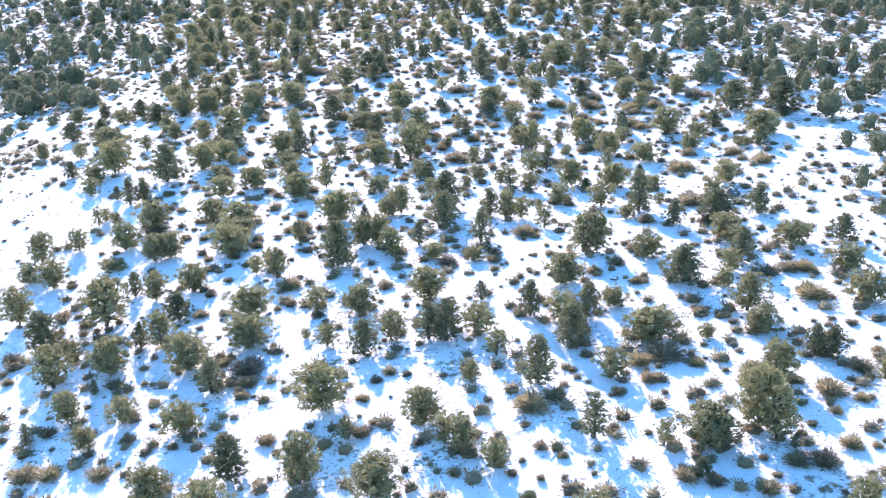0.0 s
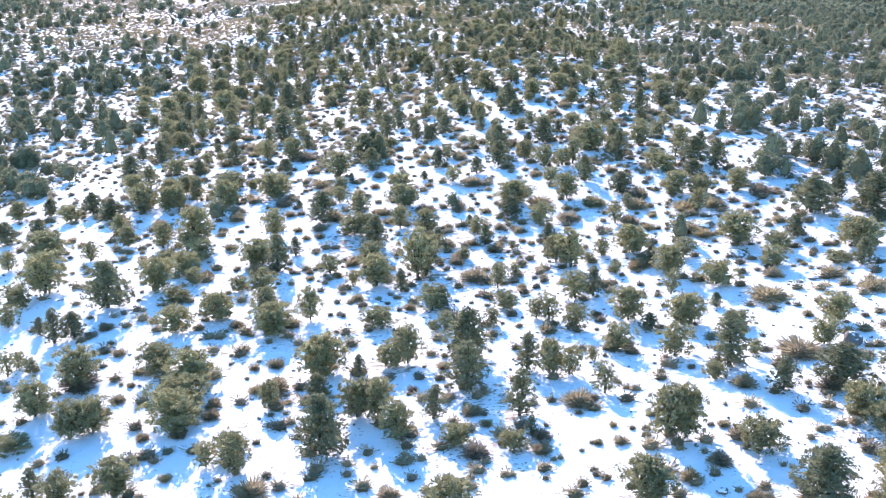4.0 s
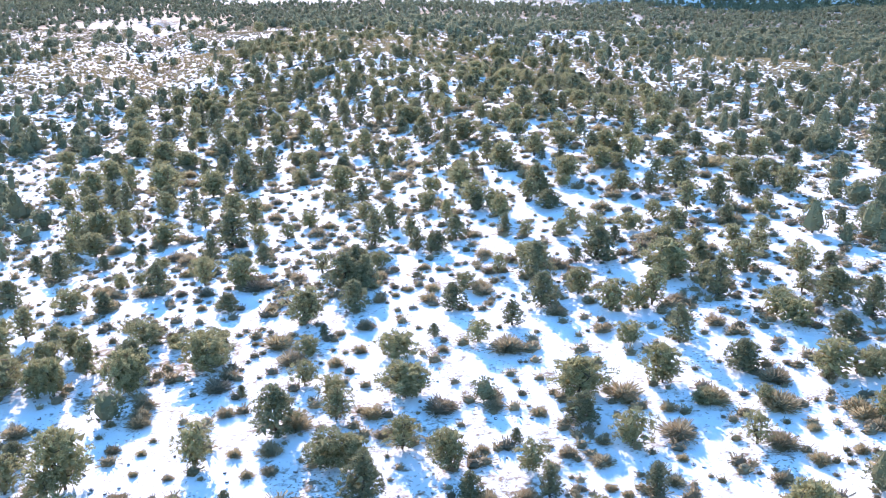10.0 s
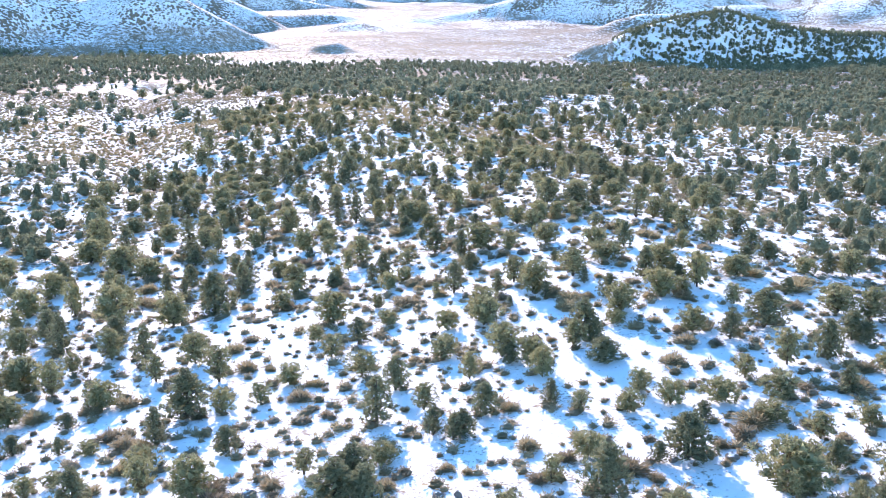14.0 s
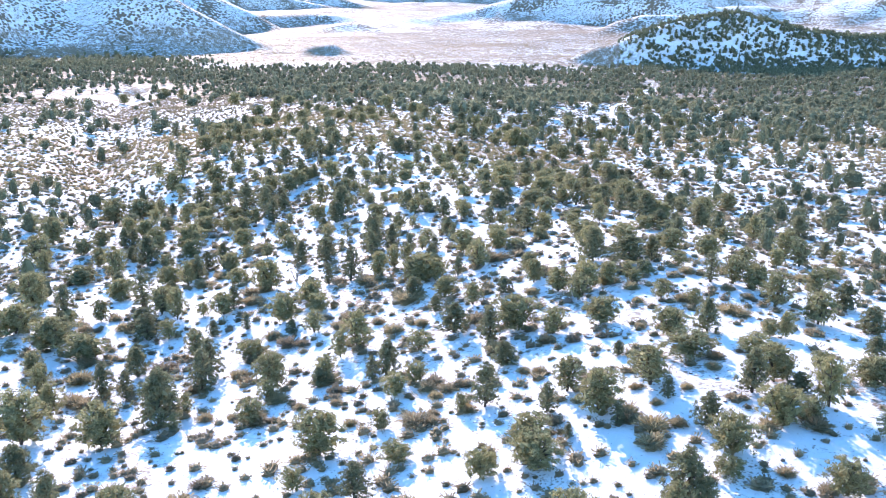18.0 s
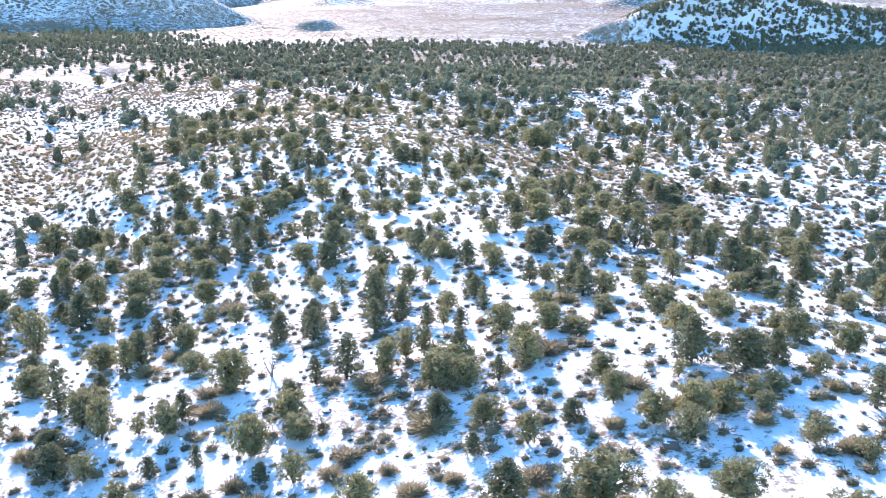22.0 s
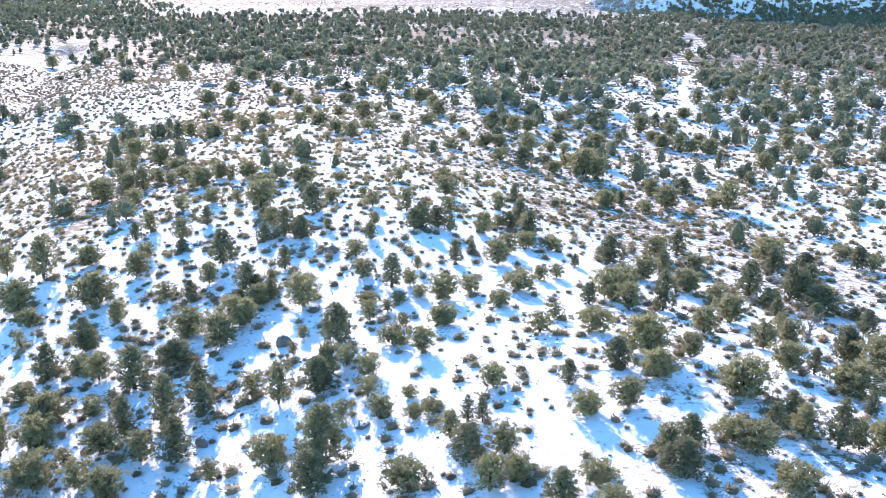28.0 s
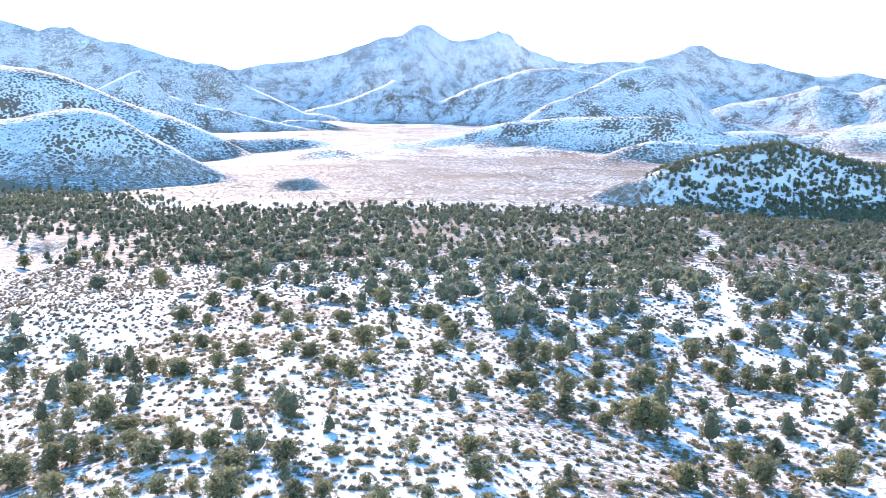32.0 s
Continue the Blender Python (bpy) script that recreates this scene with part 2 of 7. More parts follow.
def mixed(n, links, fac, a, b):
    m = n.new("ShaderNodeMix")
    m.data_type = "RGBA"
    for socket, value in ((m.inputs["Factor"], fac), (m.inputs["A"], a), (m.inputs["B"], b)):
        if isinstance(value, bpy.types.NodeSocket):
            links.new(value, socket)
        elif isinstance(value, tuple):
            socket.default_value = (*value, 1)
        else:
            socket.default_value = value
    return m.outputs["Result"]


def maths(n, links, op, a, b=None, clamp=False):
    m = n.new("ShaderNodeMath")
    m.operation, m.use_clamp = op, clamp
    for socket, value in zip(m.inputs, (a, b)):
        if isinstance(value, bpy.types.NodeSocket):
            links.new(value, socket)
        elif value is not None:
            socket.default_value = value
    return m.outputs[0]


def bumped(n, links, shader, height, strength, distance):
    b = n.new("ShaderNodeBump")
    b.inputs["Strength"].default_value, b.inputs["Distance"].default_value = strength, distance
    links.new(height, b.inputs["Height"])
    links.new(b.outputs[0], shader.inputs["Normal"])


def snowy_ground():
    """Thin snow over brown soil: bare specks and litter, more of them where the mesh attribute 'bare' is high; brush on the far slopes."""
    m, n, links, b = material("snowy_ground", 0.8, 0.08)
    where = n.new("ShaderNodeNewGeometry").outputs["Position"]
    bare = n.new("ShaderNodeAttribute")
    bare.attribute_name = "bare"
    fine = noise_node(n, links, where, 1.1, 5.0, 0.62)
    mid = noise_node(n, links, where, 0.16, 4.0)
    broad = noise_node(n, links, where, 0.022, 3.0)
    amount = maths(n, links, "ADD", maths(n, links, "MULTIPLY", fine, 0.55), maths(n, links, "MULTIPLY", mid, 0.3))
    amount = maths(n, links, "ADD", amount, maths(n, links, "MULTIPLY", broad, 0.2))
    amount = maths(n, links, "ADD", amount, maths(n, links, "MULTIPLY", bare.outputs["Fac"], 0.2))
    mask = ramp(n, links, amount, ((0.60, (0, 0, 0)), (0.68, (1, 1, 1))))
    specks = noise_node(n, links, where, 4.5, 2.0)
    # grit and litter that lies on the snow, thick in some places
    grit = maths(n, links, "ADD", noise_node(n, links, where, 3.2, 2.0, 0.5), maths(n, links, "MULTIPLY", maths(n, links, "SUBTRACT", mid, 0.5), 0.5))
    grit = maths(n, links, "ADD", grit, maths(n, links, "MULTIPLY", bare.outputs["Fac"], 0.06))
    mask = maths(n, links, "MAXIMUM", mask, ramp(n, links, grit, ((0.66, (0, 0, 0)), (0.71, (0.9, 0.9, 0.9)))))
    soil = mixed(n, links, specks, (0.16, 0.10, 0.065), (0.40, 0.30, 0.20))
    snow = mixed(n, links, mid, (0.80, 0.82, 0.85), (0.88, 0.88, 0.88))
    near = mixed(n, links, mask, snow, soil)
    # brush on the distant slopes
    brush = n.new("ShaderNodeAttribute")
    brush.attribute_name = "brush"
    cells = n.new("ShaderNodeTexVoronoi")
    cells.inputs["Scale"].default_value = 0.26
    links.new(where, cells.inputs["Vector"])
    spots = maths(n, links, "ADD", cells.outputs["Distance"], maths(n, links, "MULTIPLY", maths(n, links, "SUBTRACT", mid, 0.5), 0.55))
    spots = maths(n, links, "ADD", spots, maths(n, links, "MULTIPLY", maths(n, links, "SUBTRACT", broad, 0.5), 1.5))
    dots = ramp(n, links, spots, ((0.40, (1, 1, 1)), (0.50, (0, 0, 0))))
    dots = maths(n, links, "MULTIPLY", dots, brush.outputs["Fac"])
    # scrub and bare rock in larger patches on the mountain flanks
    crag = n.new("ShaderNodeAttribute")
    crag.attribute_name = "crag"
    scrub = n.new("ShaderNodeTexVoronoi")
    scrub.inputs["Scale"].default_value = 0.075
    links.new(where, scrub.inputs["Vector"])
    tract = noise_node(n, links, where, 0.0045, 5.0, 0.6)
    cover = maths(n, links, "ADD", scrub.outputs["Distance"], maths(n, links, "MULTIPLY", maths(n, links, "SUBTRACT", 0.5, tract), 2.2))
    flecks = maths(n, links, "MULTIPLY", ramp(n, links, cover, ((0.16, (0.5, 0.5, 0.5)), (0.29, (0, 0, 0)))), crag.outputs["Fac"])
    dots = maths(n, links, "MAXIMUM", dots, flecks)
    twig = mixed(n, links, specks, (0.12, 0.10, 0.075), (0.30, 0.22, 0.15))
    links.new(mixed(n, links, dots, near, twig), b.inputs["Base Color"])
    bumped(n, links, b, maths(n, links, "ADD", fine, maths(n, links, "MULTIPLY", mid, 2.0)), 0.5, 0.25)
    return m


def foliage(name, dark, light, tip, through_light=0.25):
    m, n, links, b = material(name, 0.8, 0.06)
    geo = n.new("ShaderNodeNewGeometry")
    info = n.new("ShaderNodeObjectInfo")
    patch = noise_node(n, links, geo.outputs["Position"], 0.23, 2.0)
    tone = mixed(n, links, geo.outputs["Random Per Island"], dark, light)
    tone = mixed(n, links, maths(n, links, "MULTIPLY", maths(n, links, "ADD", patch, info.outputs["Random"]), 0.38, True), tone, tip)
    links.new(tone, b.inputs["Base Color"])
    t = n.new("ShaderNodeBsdfTranslucent")
    links.new(tone, t.inputs["Color"])
    mix = n.new("ShaderNodeMixShader")
    mix.inputs[0].default_value = through_light
    links.new(b.outputs[0], mix.inputs[1])
    links.new(t.outputs[0], mix.inputs[2])
    links.new(mix.outputs[0], n["Material Output"].inputs["Surface"])
    return m


def woody(name, dark, light):
    m, n, links, b = material(name, 0.9, 0.15)
    co = n.new("ShaderNodeTexCoord").outputs["Object"]
    stretch = n.new("ShaderNodeMapping")
    stretch.inputs["Scale"].default_value = (9, 9, 1.6)
    links.new(co, stretch.inputs["Vector"])
    grain = noise_node(n, links, stretch.outputs[0], 2.5, 4.0)
    links.new(mixed(n, links, grain, dark, light), b.inputs["Base Color"])
    bumped(n, links, b, grain, 0.7, 0.04)
    return m


def stony():
    m, n, links, b = material("weathered_stone", 0.85, 0.2)
    geo = n.new("ShaderNodeNewGeometry")
    co = n.new("ShaderNodeTexCoord").outputs["Object"]
    info = n.new("ShaderNodeObjectInfo")
    grain = noise_node(n, links, co, 3.0, 6.0, 0.6)
    tone = mixed(n, links, grain, (0.10, 0.085, 0.075), (0.30, 0.26, 0.22))
    tone = mixed(n, links, maths(n, links, "MULTIPLY", info.outputs["Random"], 0.5), tone, (0.24, 0.17, 0.13))
    split = n.new("ShaderNodeSeparateXYZ")
    links.new(geo.outputs["Normal"], split.inputs[0])
    lie = maths(n, links, "ADD", split.outputs["Z"], maths(n, links, "MULTIPLY", maths(n, links, "SUBTRACT", grain, 0.5), 1.6))
    cap = ramp(n, links, lie, ((0.80, (0, 0, 0)), (0.92, (1, 1, 1))))
    links.new(mixed(n, links, cap, tone, (0.85, 0.86, 0.88)), b.inputs["Base Color"])
    bumped(n, links, b, grain, 0.6, 0.12)
    return m


SNOW = snowy_ground()
PINYON = foliage("pinyon_needles", (0.082, 0.085, 0.054), (0.292, 0.288, 0.172), (0.31, 0.30, 0.17), 0.38)
JUNIPER = foliage("juniper_foliage", (0.120, 0.108, 0.058), (0.405, 0.388, 0.225), (0.43, 0.38, 0.185), 0.4)
# same pinyons and junipers far off: backlight and veil put into the tone
FAR_FOLIAGE = foliage("backlit_far_foliage", (0.095, 0.098, 0.066), (0.300, 0.305, 0.200), (0.31, 0.30, 0.17), 0.4)
SAGE = foliage("sagebrush_twigs", (0.180, 0.145, 0.105), (0.520, 0.425, 0.305), (0.50, 0.40, 0.20), 0.42)
BRUSH = foliage("dry_brush_twigs", (0.130, 0.105, 0.085), (0.400, 0.325, 0.250), (0.40, 0.32, 0.17), 0.38)
DRYBRUSH = foliage("olive_brush_twigs", (0.165, 0.128, 0.088), (0.500, 0.395, 0.270), (0.50, 0.37, 0.17), 0.42)
BARK = woody("shaggy_bark", (0.06, 0.045, 0.035), (0.20, 0.155, 0.12))
GREYWOOD = woody("weathered_grey_wood", (0.16, 0.14, 0.12), (0.38, 0.35, 0.31))
STONE = stony()


# ---- mesh helpers ----
def mesh_of(name, verts, faces, mat, smooth=False):
    """A mesh from arrays of vertices and of faces that all have as many corners."""
    verts, faces = np.asarray(verts, np.float32), np.asarray(faces, np.int32)
    me = bpy.data.meshes.new(name)
    k = faces.shape[1]
    me.vertices.add(len(verts))
    me.vertices.foreach_set("co", verts.ravel())
    me.loops.add(faces.size)
    me.loops.foreach_set("vertex_index", faces.ravel())
    me.polygons.add(len(faces))
    me.polygons.foreach_set("loop_start", np.arange(0, faces.size, k, dtype=np.int32))
    me.polygons.foreach_set("loop_total", np.full(len(faces), k, np.int32))
    me.polygons.foreach_set("use_smooth", np.full(len(faces), smooth, bool))
    me.update(calc_edges=True)
    me.materials.append(mat)
    return me


def part(name, me, parent, label=""):
    ob = new(name, me)
    ob.parent = parent
    if label:
        tagged(ob, label)
    return ob


class Heap:
    """Gathers pieces of triangles into one mesh."""

    def __init__(self):
        self.v, self.f, self.count = [], [], 0

    def add(self, v, f):
        self.v.append(np.asarray(v, np.float32))
        self.f.append(np.asarray(f, np.int32) + self.count)
        self.count += len(v)

    def mesh(self, name, mat, smooth=False):
        return mesh_of(name, np.concatenate(self.v), np.concatenate(self.f), mat, smooth)


def tube(path, radii, sides):
    """A tapered limb of triangles round a path, closed at its tip."""
    path, v, f = np.asarray(path, float), [], []
    for i, p in enumerate(path):
        d = path[min(i + 1, len(path) - 1)] - path[max(i - 1, 0)]
        d = d / (np.linalg.norm(d) + 1e-9)
        u = np.cross(d, (0.31, 0.95, 0.05))
        u = u / (np.linalg.norm(u) + 1e-9)
        w = np.cross(d, u)
        a = np.arange(sides) * 2 * math.pi / sides
        v.append(p + radii[i] * (np.cos(a)[:, None] * u + np.sin(a)[:, None] * w))
    v.append(path[-1:] + (path[-1:] - path[-2:-1]) * 0.1)
    n = len(path)
    for i in range(n - 1):
        for j in range(sides):
            a, b = i * sides + j, i * sides + (j + 1) % sides
            f += [(a, b, b + sides), (a, b + sides, a + sides)]
    f += [((n - 1) * sides + j, (n - 1) * sides + (j + 1) % sides, n * sides) for j in range(sides)]
    return np.concatenate(v), np.array(f)


# ---- ground: one sheet from below the path to the mountains ----
TRAIL = ((168, 896), (162, 842), (128, 770), (118, 732), (115, 699), (98, 655), (85, 616), (81, 598), (72, 580), (65, 571), (66, 552), (72, 536))


def trail_gap(x, y):
    """How far from the snowy track."""
    best = np.full(np.shape(x), 1e9)
    for (ax, ay), (bx, by) in zip(TRAIL, TRAIL[1:]):
        t = np.clip(((x - ax) * (bx - ax) + (y - ay) * (by - ay)) / ((bx - ax) ** 2 + (by - ay) ** 2), 0, 1)
        best = np.minimum(best, np.hypot(x - ax - t * (bx - ax), y - ay - t * (by - ay)))
    return best


CLEARINGS = [(-205, 745, 80, 165, 1.0), (-108, 480, 52, 62, 1.0), (-130, 570, 52, 60, 0.85), (-58, 508, 45, 36, 0.75), (62, 850, 75, 40, 0.7), (150, 745, 40, 40, 0.5)]


def open_ground(x, y):
    """1 on the bald ridge, beside the gully and in the clearing by the track; 0 in the wood."""
    t = np.clip(((x - 25) * -165 + (y - 452) * 228) / (165 ** 2 + 228 ** 2), -0.1, 1.25)
    off = np.hypot(x - 25 + 165 * t, y - 452 - 228 * t)
    bald = np.exp(-(off / (24 + 46 * np.clip(t, 0, 1))) ** 4)
    bald = bald + np.exp(-(((x + 122) / 38) ** 2 + ((y - 480) / 55) ** 2) ** 2)
    bald = bald + 0.95 * np.exp(-(((x - 67) / 19) ** 2 + ((y - 608) / 36) ** 2) ** 2)
    bald = bald + 0.6 * np.exp(-(((x - 112) / 14) ** 2 + ((y - 725) / 30) ** 2) ** 2)
    for cx, cy, rx, ry, much in CLEARINGS:
        bald = np.maximum(bald, much * np.exp(-(((x - cx) / rx) ** 2 + ((y - cy) / ry) ** 2) ** 2))
    return np.clip(bald, 0, 1)


def wooded_hill(x, y):
    """1 on the near face and the crest of the wooded hill beside the meadow."""
    dx, dy = x - HUB_X, y - HUB_Y
    away, bearing = np.hypot(dx, dy), np.degrees(np.arctan2(dx, dy))
    return np.clip((away - 722) / 22, 0, 1) * np.clip((885 - away) / 30, 0, 1) * np.clip((bearing - 14.6) / 2.5, 0, 1)


def corridor(x, y):
    """Where the path passes near enough to tell every tree apart."""
    return (np.abs(x + 10) < 58) & (y > 55) & (y < 435)


def tree_density(x, y):
    """Trees to the square metre."""
    d = 0.0145 + 0.012 * fbm(x, y, 60.0, 2, 77) + 0.009 * np.clip((430 - y) / 100, 0, 1)
    d = d + 0.002 * np.clip((y - 490) / 150, 0, 1) + 0.013 * np.clip((y - 720) / 60, 0, 1)                       # the thick wood in the hollow
    d = d * np.where(corridor(x, y), 0, 1)    # here the trees stand one by one
    d = d * np.where((np.abs(x + 7) < 50 + 0.55 * (y - 440)) & (y > 435) & (y < 580), np.where(x < 0, 0.85, 1.0), 1)
    d = d * (1 - 0.95 * open_ground(x, y)) * np.where(y > 740, 1.12, np.where(y > 560, 0.72, 1))
    edge = 1060 + 35 * fbm(x, y, 110.0, 2, 5) + 0.05 * x + 0.5 * np.clip(-x - 130, 0, 300)
    return (np.clip(d, 0.0006, 1) * np.clip((edge - y) / 80, 0, 1)) * (trail_gap(x, y) > 4.2)


def build_ground():
    span = np.concatenate([np.arange(-180, -42, 6.0), np.arange(-42, 42, 0.22), np.arange(42, 180, 6.0)])
    reach = np.concatenate([[2, 20, 50, 75], np.arange(95, 700, 4.0), np.arange(700, 1500, 6.5), np.arange(1500, 3000, 14.0), np.arange(3000, 4900, 24.0), [5000, 5200, 5400]])
    x0, y0 = -6.0, -60.0
    a, r = np.meshgrid(np.radians(span), reach)
    x, y = x0 + r * np.sin(a), y0 + r * np.cos(a)
    z = land(x, y)
    rows, cols = x.shape
    i, j = np.meshgrid(np.arange(rows - 1), np.arange(cols), indexing="ij")
    j2 = (j + 1) % cols
    faces = np.stack([i * cols + j, i * cols + j2, (i + 1) * cols + j2, (i + 1) * cols + j], -1).reshape(-1, 4)
    me = mesh_of("ground", np.stack([x, y, z], -1).reshape(-1, 3), faces[:, ::-1], SNOW, True)
    crowd = np.clip(tree_density(x, y) / 0.02, 0, 1)
    bare = np.where(y < 1080, crowd * (0.25 + 0.3 * np.clip((y - 480) / 150, 0, 1) + 0.3 * np.clip((y - 680) / 100, 0, 1)) * (z < -8 + 30 * (y < 700)) + 0.25 * np.clip(fbm(x, y, 32.0, 2, 91), -1, 1), np.where(z < np.interp(y, LONG_Y, LONG_Z) + 9, 0.74 + 0.3 * fbm(x, y, 90.0, 3, 19), 0.22)) - 0.5 * (trail_gap(x, y) < 1.4)
    bare = np.maximum(bare, 0.5 * np.clip((y - 780) / 100, 0, 1) * (z < 0) + 0.35 * fbm(x, y, 60.0, 2, 18))
    bare = np.where(wooded_hill(x, y) > 0.3, -0.1, bare)
    bare = bare + 0.42 * open_ground(x, y) * (trail_gap(x, y) > 2.2)
    brush = np.clip((np.hypot(x - HUB_X, y - HUB_Y) - 360) / 110, 0, 1) * np.clip(1.1 - z / 700, 0.3, 1) * (1 - wooded_hill(x, y))
    for name, value in (("bare", bare), ("brush", brush), ("crag", np.clip((np.hypot(x - HUB_X, y - HUB_Y) - 1100) / 1200, 0, 1) * np.clip((z + 10) / 60, 0, 1))):
        me.attributes.new(name, "FLOAT", "POINT").data.foreach_set("value", value.astype(np.float32).ravel())
    ob = new("ground", me)
    tagged(ob, "thin bright snow over brown soil, rising to snowy mountains", "ground", kind="structure")
    return ob


build_ground()


# ---- plants ----
def sprigs(rng, centre, spread, count, size, out_from, lift=0.35):
    """Ragged leafy flakes that fill one branch end round its centre and point away from the stem."""
    off = rng.normal(size=(count, 3))
    off /= np.linalg.norm(off, axis=1)[:, None]
    root = centre + off * spread * (1, 1, 0.72) * rng.uniform(0.15, 1.0, (count, 1))
    d = off * 0.75 + out_from * 0.45 + rng.normal(size=(count, 3)) * 0.5 + (0, 0, lift)
    d /= np.linalg.norm(d, axis=1)[:, None]
    side = np.cross(d, rng.normal(size=(count, 3)))
    side *= (size * rng.uniform(0.30, 0.52, (count, 1))) / (np.linalg.norm(side, axis=1)[:, None] + 1e-9)
    tip = root + d * size * rng.uniform(0.7, 1.35, (count, 1))
    v = np.stack([root - side, root + side * 0.8, tip], 1).reshape(-1, 3)
    return v, np.arange(count * 3).reshape(-1, 3)


def outline(kind, h):
    """Half-width of a crown at the height h (0 to 1), as a share of the greatest."""
    if kind == "pinyon":
        return np.interp(h, (0, 0.1, 0.3, 0.55, 0.8, 1.0), (0.72, 0.95, 1.0, 0.84, 0.52, 0.14))
    return np.interp(h, (0, 0.12, 0.4, 0.7, 0.9, 1.0), (0.55, 0.86, 1.0, 0.9, 0.62, 0.28))


def tree_pieces(rng, kind, tall, wide, clumps, tufts, sides, limbs=True):
    """Trunk with limbs, and crown, of one tree that stands on the origin."""
    wood, leaves = Heap(), Heap()
    low = tall * (0.10 if kind == "pinyon" else 0.13)
    stems = 1 if kind == "pinyon" or sides < 4 else int(rng.integers(2, 5))
    spine = []
    for s in range(stems):
        lean = rng.normal(size=2) * (0.05 if stems == 1 else 0.17) * tall
        count = 6 if sides > 3 else 3
        steps = np.linspace(0, 1, count)[:, None]
        path = np.concatenate([lean * steps ** 1.3 + rng.normal(size=(count, 2)) * 0.03 * tall * steps, steps * tall * rng.uniform(0.78, 0.92)], 1)
        path[0, 2] = -0.25
        thick = tall * (0.03 if stems == 1 else 0.022)
        wood.add(*tube(path, thick * np.linspace(1.15, 0.18, count), sides))
        spine.append(path)
    lobes = [(rng.uniform(0, 2 * math.pi), rng.uniform(0.1, 0.95), rng.uniform(0.8, 1.25)) for _ in range(9)]

    def reach(h, turn):
        lobe = max(w * (math.cos(turn - a) * 0.5 + 0.5) * math.exp(-((h - k) / 0.42) ** 2) for a, k, w in lobes)
        return wide * 0.5 * outline(kind, h) * (0.58 + 0.5 * lobe)

    fine = 0.044 if clumps > 60 else 0.09 if clumps > 30 else 0.13 if clumps > 20 else 0.19 if clumps > 10 else 0.26
    # twigs and needles deep in the crown
    inner = clumps * tufts // 12
    h, turn = rng.uniform(0.02, 0.86, inner), rng.uniform(0, 2 * math.pi, inner)
    deep = [reach(a, t) * 0.55 * math.sqrt(u) for a, t, u in zip(h, turn, rng.uniform(0, 1, inner))]
    at = np.stack([np.cos(turn) * deep, np.sin(turn) * deep, low + h * (tall - low) * 0.95], 1)
    for p in at:
        leaves.add(*sprigs(rng, p, wide * 0.05, 1, wide * max(0.15, fine * 1.2), np.zeros(3)))
    if sides < 4:
        # seen from afar, the middle of the crown is one dense, lumpy mass
        rings, around = (0.0, 0.2, 0.45, 0.7, 0.88), 7
        mass = [[math.cos(t) * q, math.sin(t) * q, low * 0.9 + h * (tall - low) + rng.normal() * 0.03 * tall]
                for h in rings for t in np.arange(around) * 2 * math.pi / around for q in [reach(h, t) * (rng.uniform(0.4, 0.66) if clumps > 20 else rng.uniform(0.44, 0.7))]]
        top = (len(rings) - 1) * around
        skin = [(top, top + j, top + j + 1) for j in range(1, around - 1)]
        for a0 in range(top):
            b0 = a0 - a0 % around + (a0 + 1) % around
            skin += [(a0, b0, b0 + around), (a0, b0 + around, a0 + around)]
        leaves.add(np.array(mass), np.array(skin))
    for c in range(clumps):
        h = ((c + rng.uniform(0, 1)) / clumps) ** (1.1 if kind == "pinyon" else 0.9)
        turn = c * 2.39996 + rng.normal() * 0.6
        out = reach(h, turn) * math.sqrt(rng.uniform(0.28, 1.0)) * rng.uniform(0.88, 1.06)
        path = spine[c % stems]
        core = np.array([np.interp(low + h * (tall - low), path[:, 2], path[:, k]) for k in (0, 1)])
        at = np.array([core[0] * 0.5 + out * math.cos(turn), core[1] * 0.5 + out * math.sin(turn), low + h * (tall - low) * 0.96])
        spread = wide * (0.085 if clumps > 60 else 0.11 if clumps > 30 else 0.13) * rng.uniform(0.65, 1.3)
        leaves.add(*sprigs(rng, at, spread, tufts, wide * fine, np.array([math.cos(turn), math.sin(turn), 0.2])))
        if limbs and c % 5 == 0 and sides > 3:
            start = np.array([*core, max(at[2] - out * 0.6, low * 0.6)])
            bend = (start + at) / 2 + rng.normal(size=3) * 0.05 * wide
            wood.add(*tube([start, bend, at], [tall * 0.012, tall * 0.008, tall * 0.003], 3))
    # bring the crown to the height and breadth that were asked for
    every = np.concatenate(leaves.v)
    spans = [np.percentile(every[:, k], 98) - np.percentile(every[:, k], 2) for k in (0, 1)]
    fix = np.array([wide * 2 / sum(spans)] * 2 + [tall / np.percentile(every[:, 2], 99.5)])
    for heap in (wood, leaves):
        heap.v = [v * fix.astype(np.float32) for v in heap.v]
    return wood, leaves


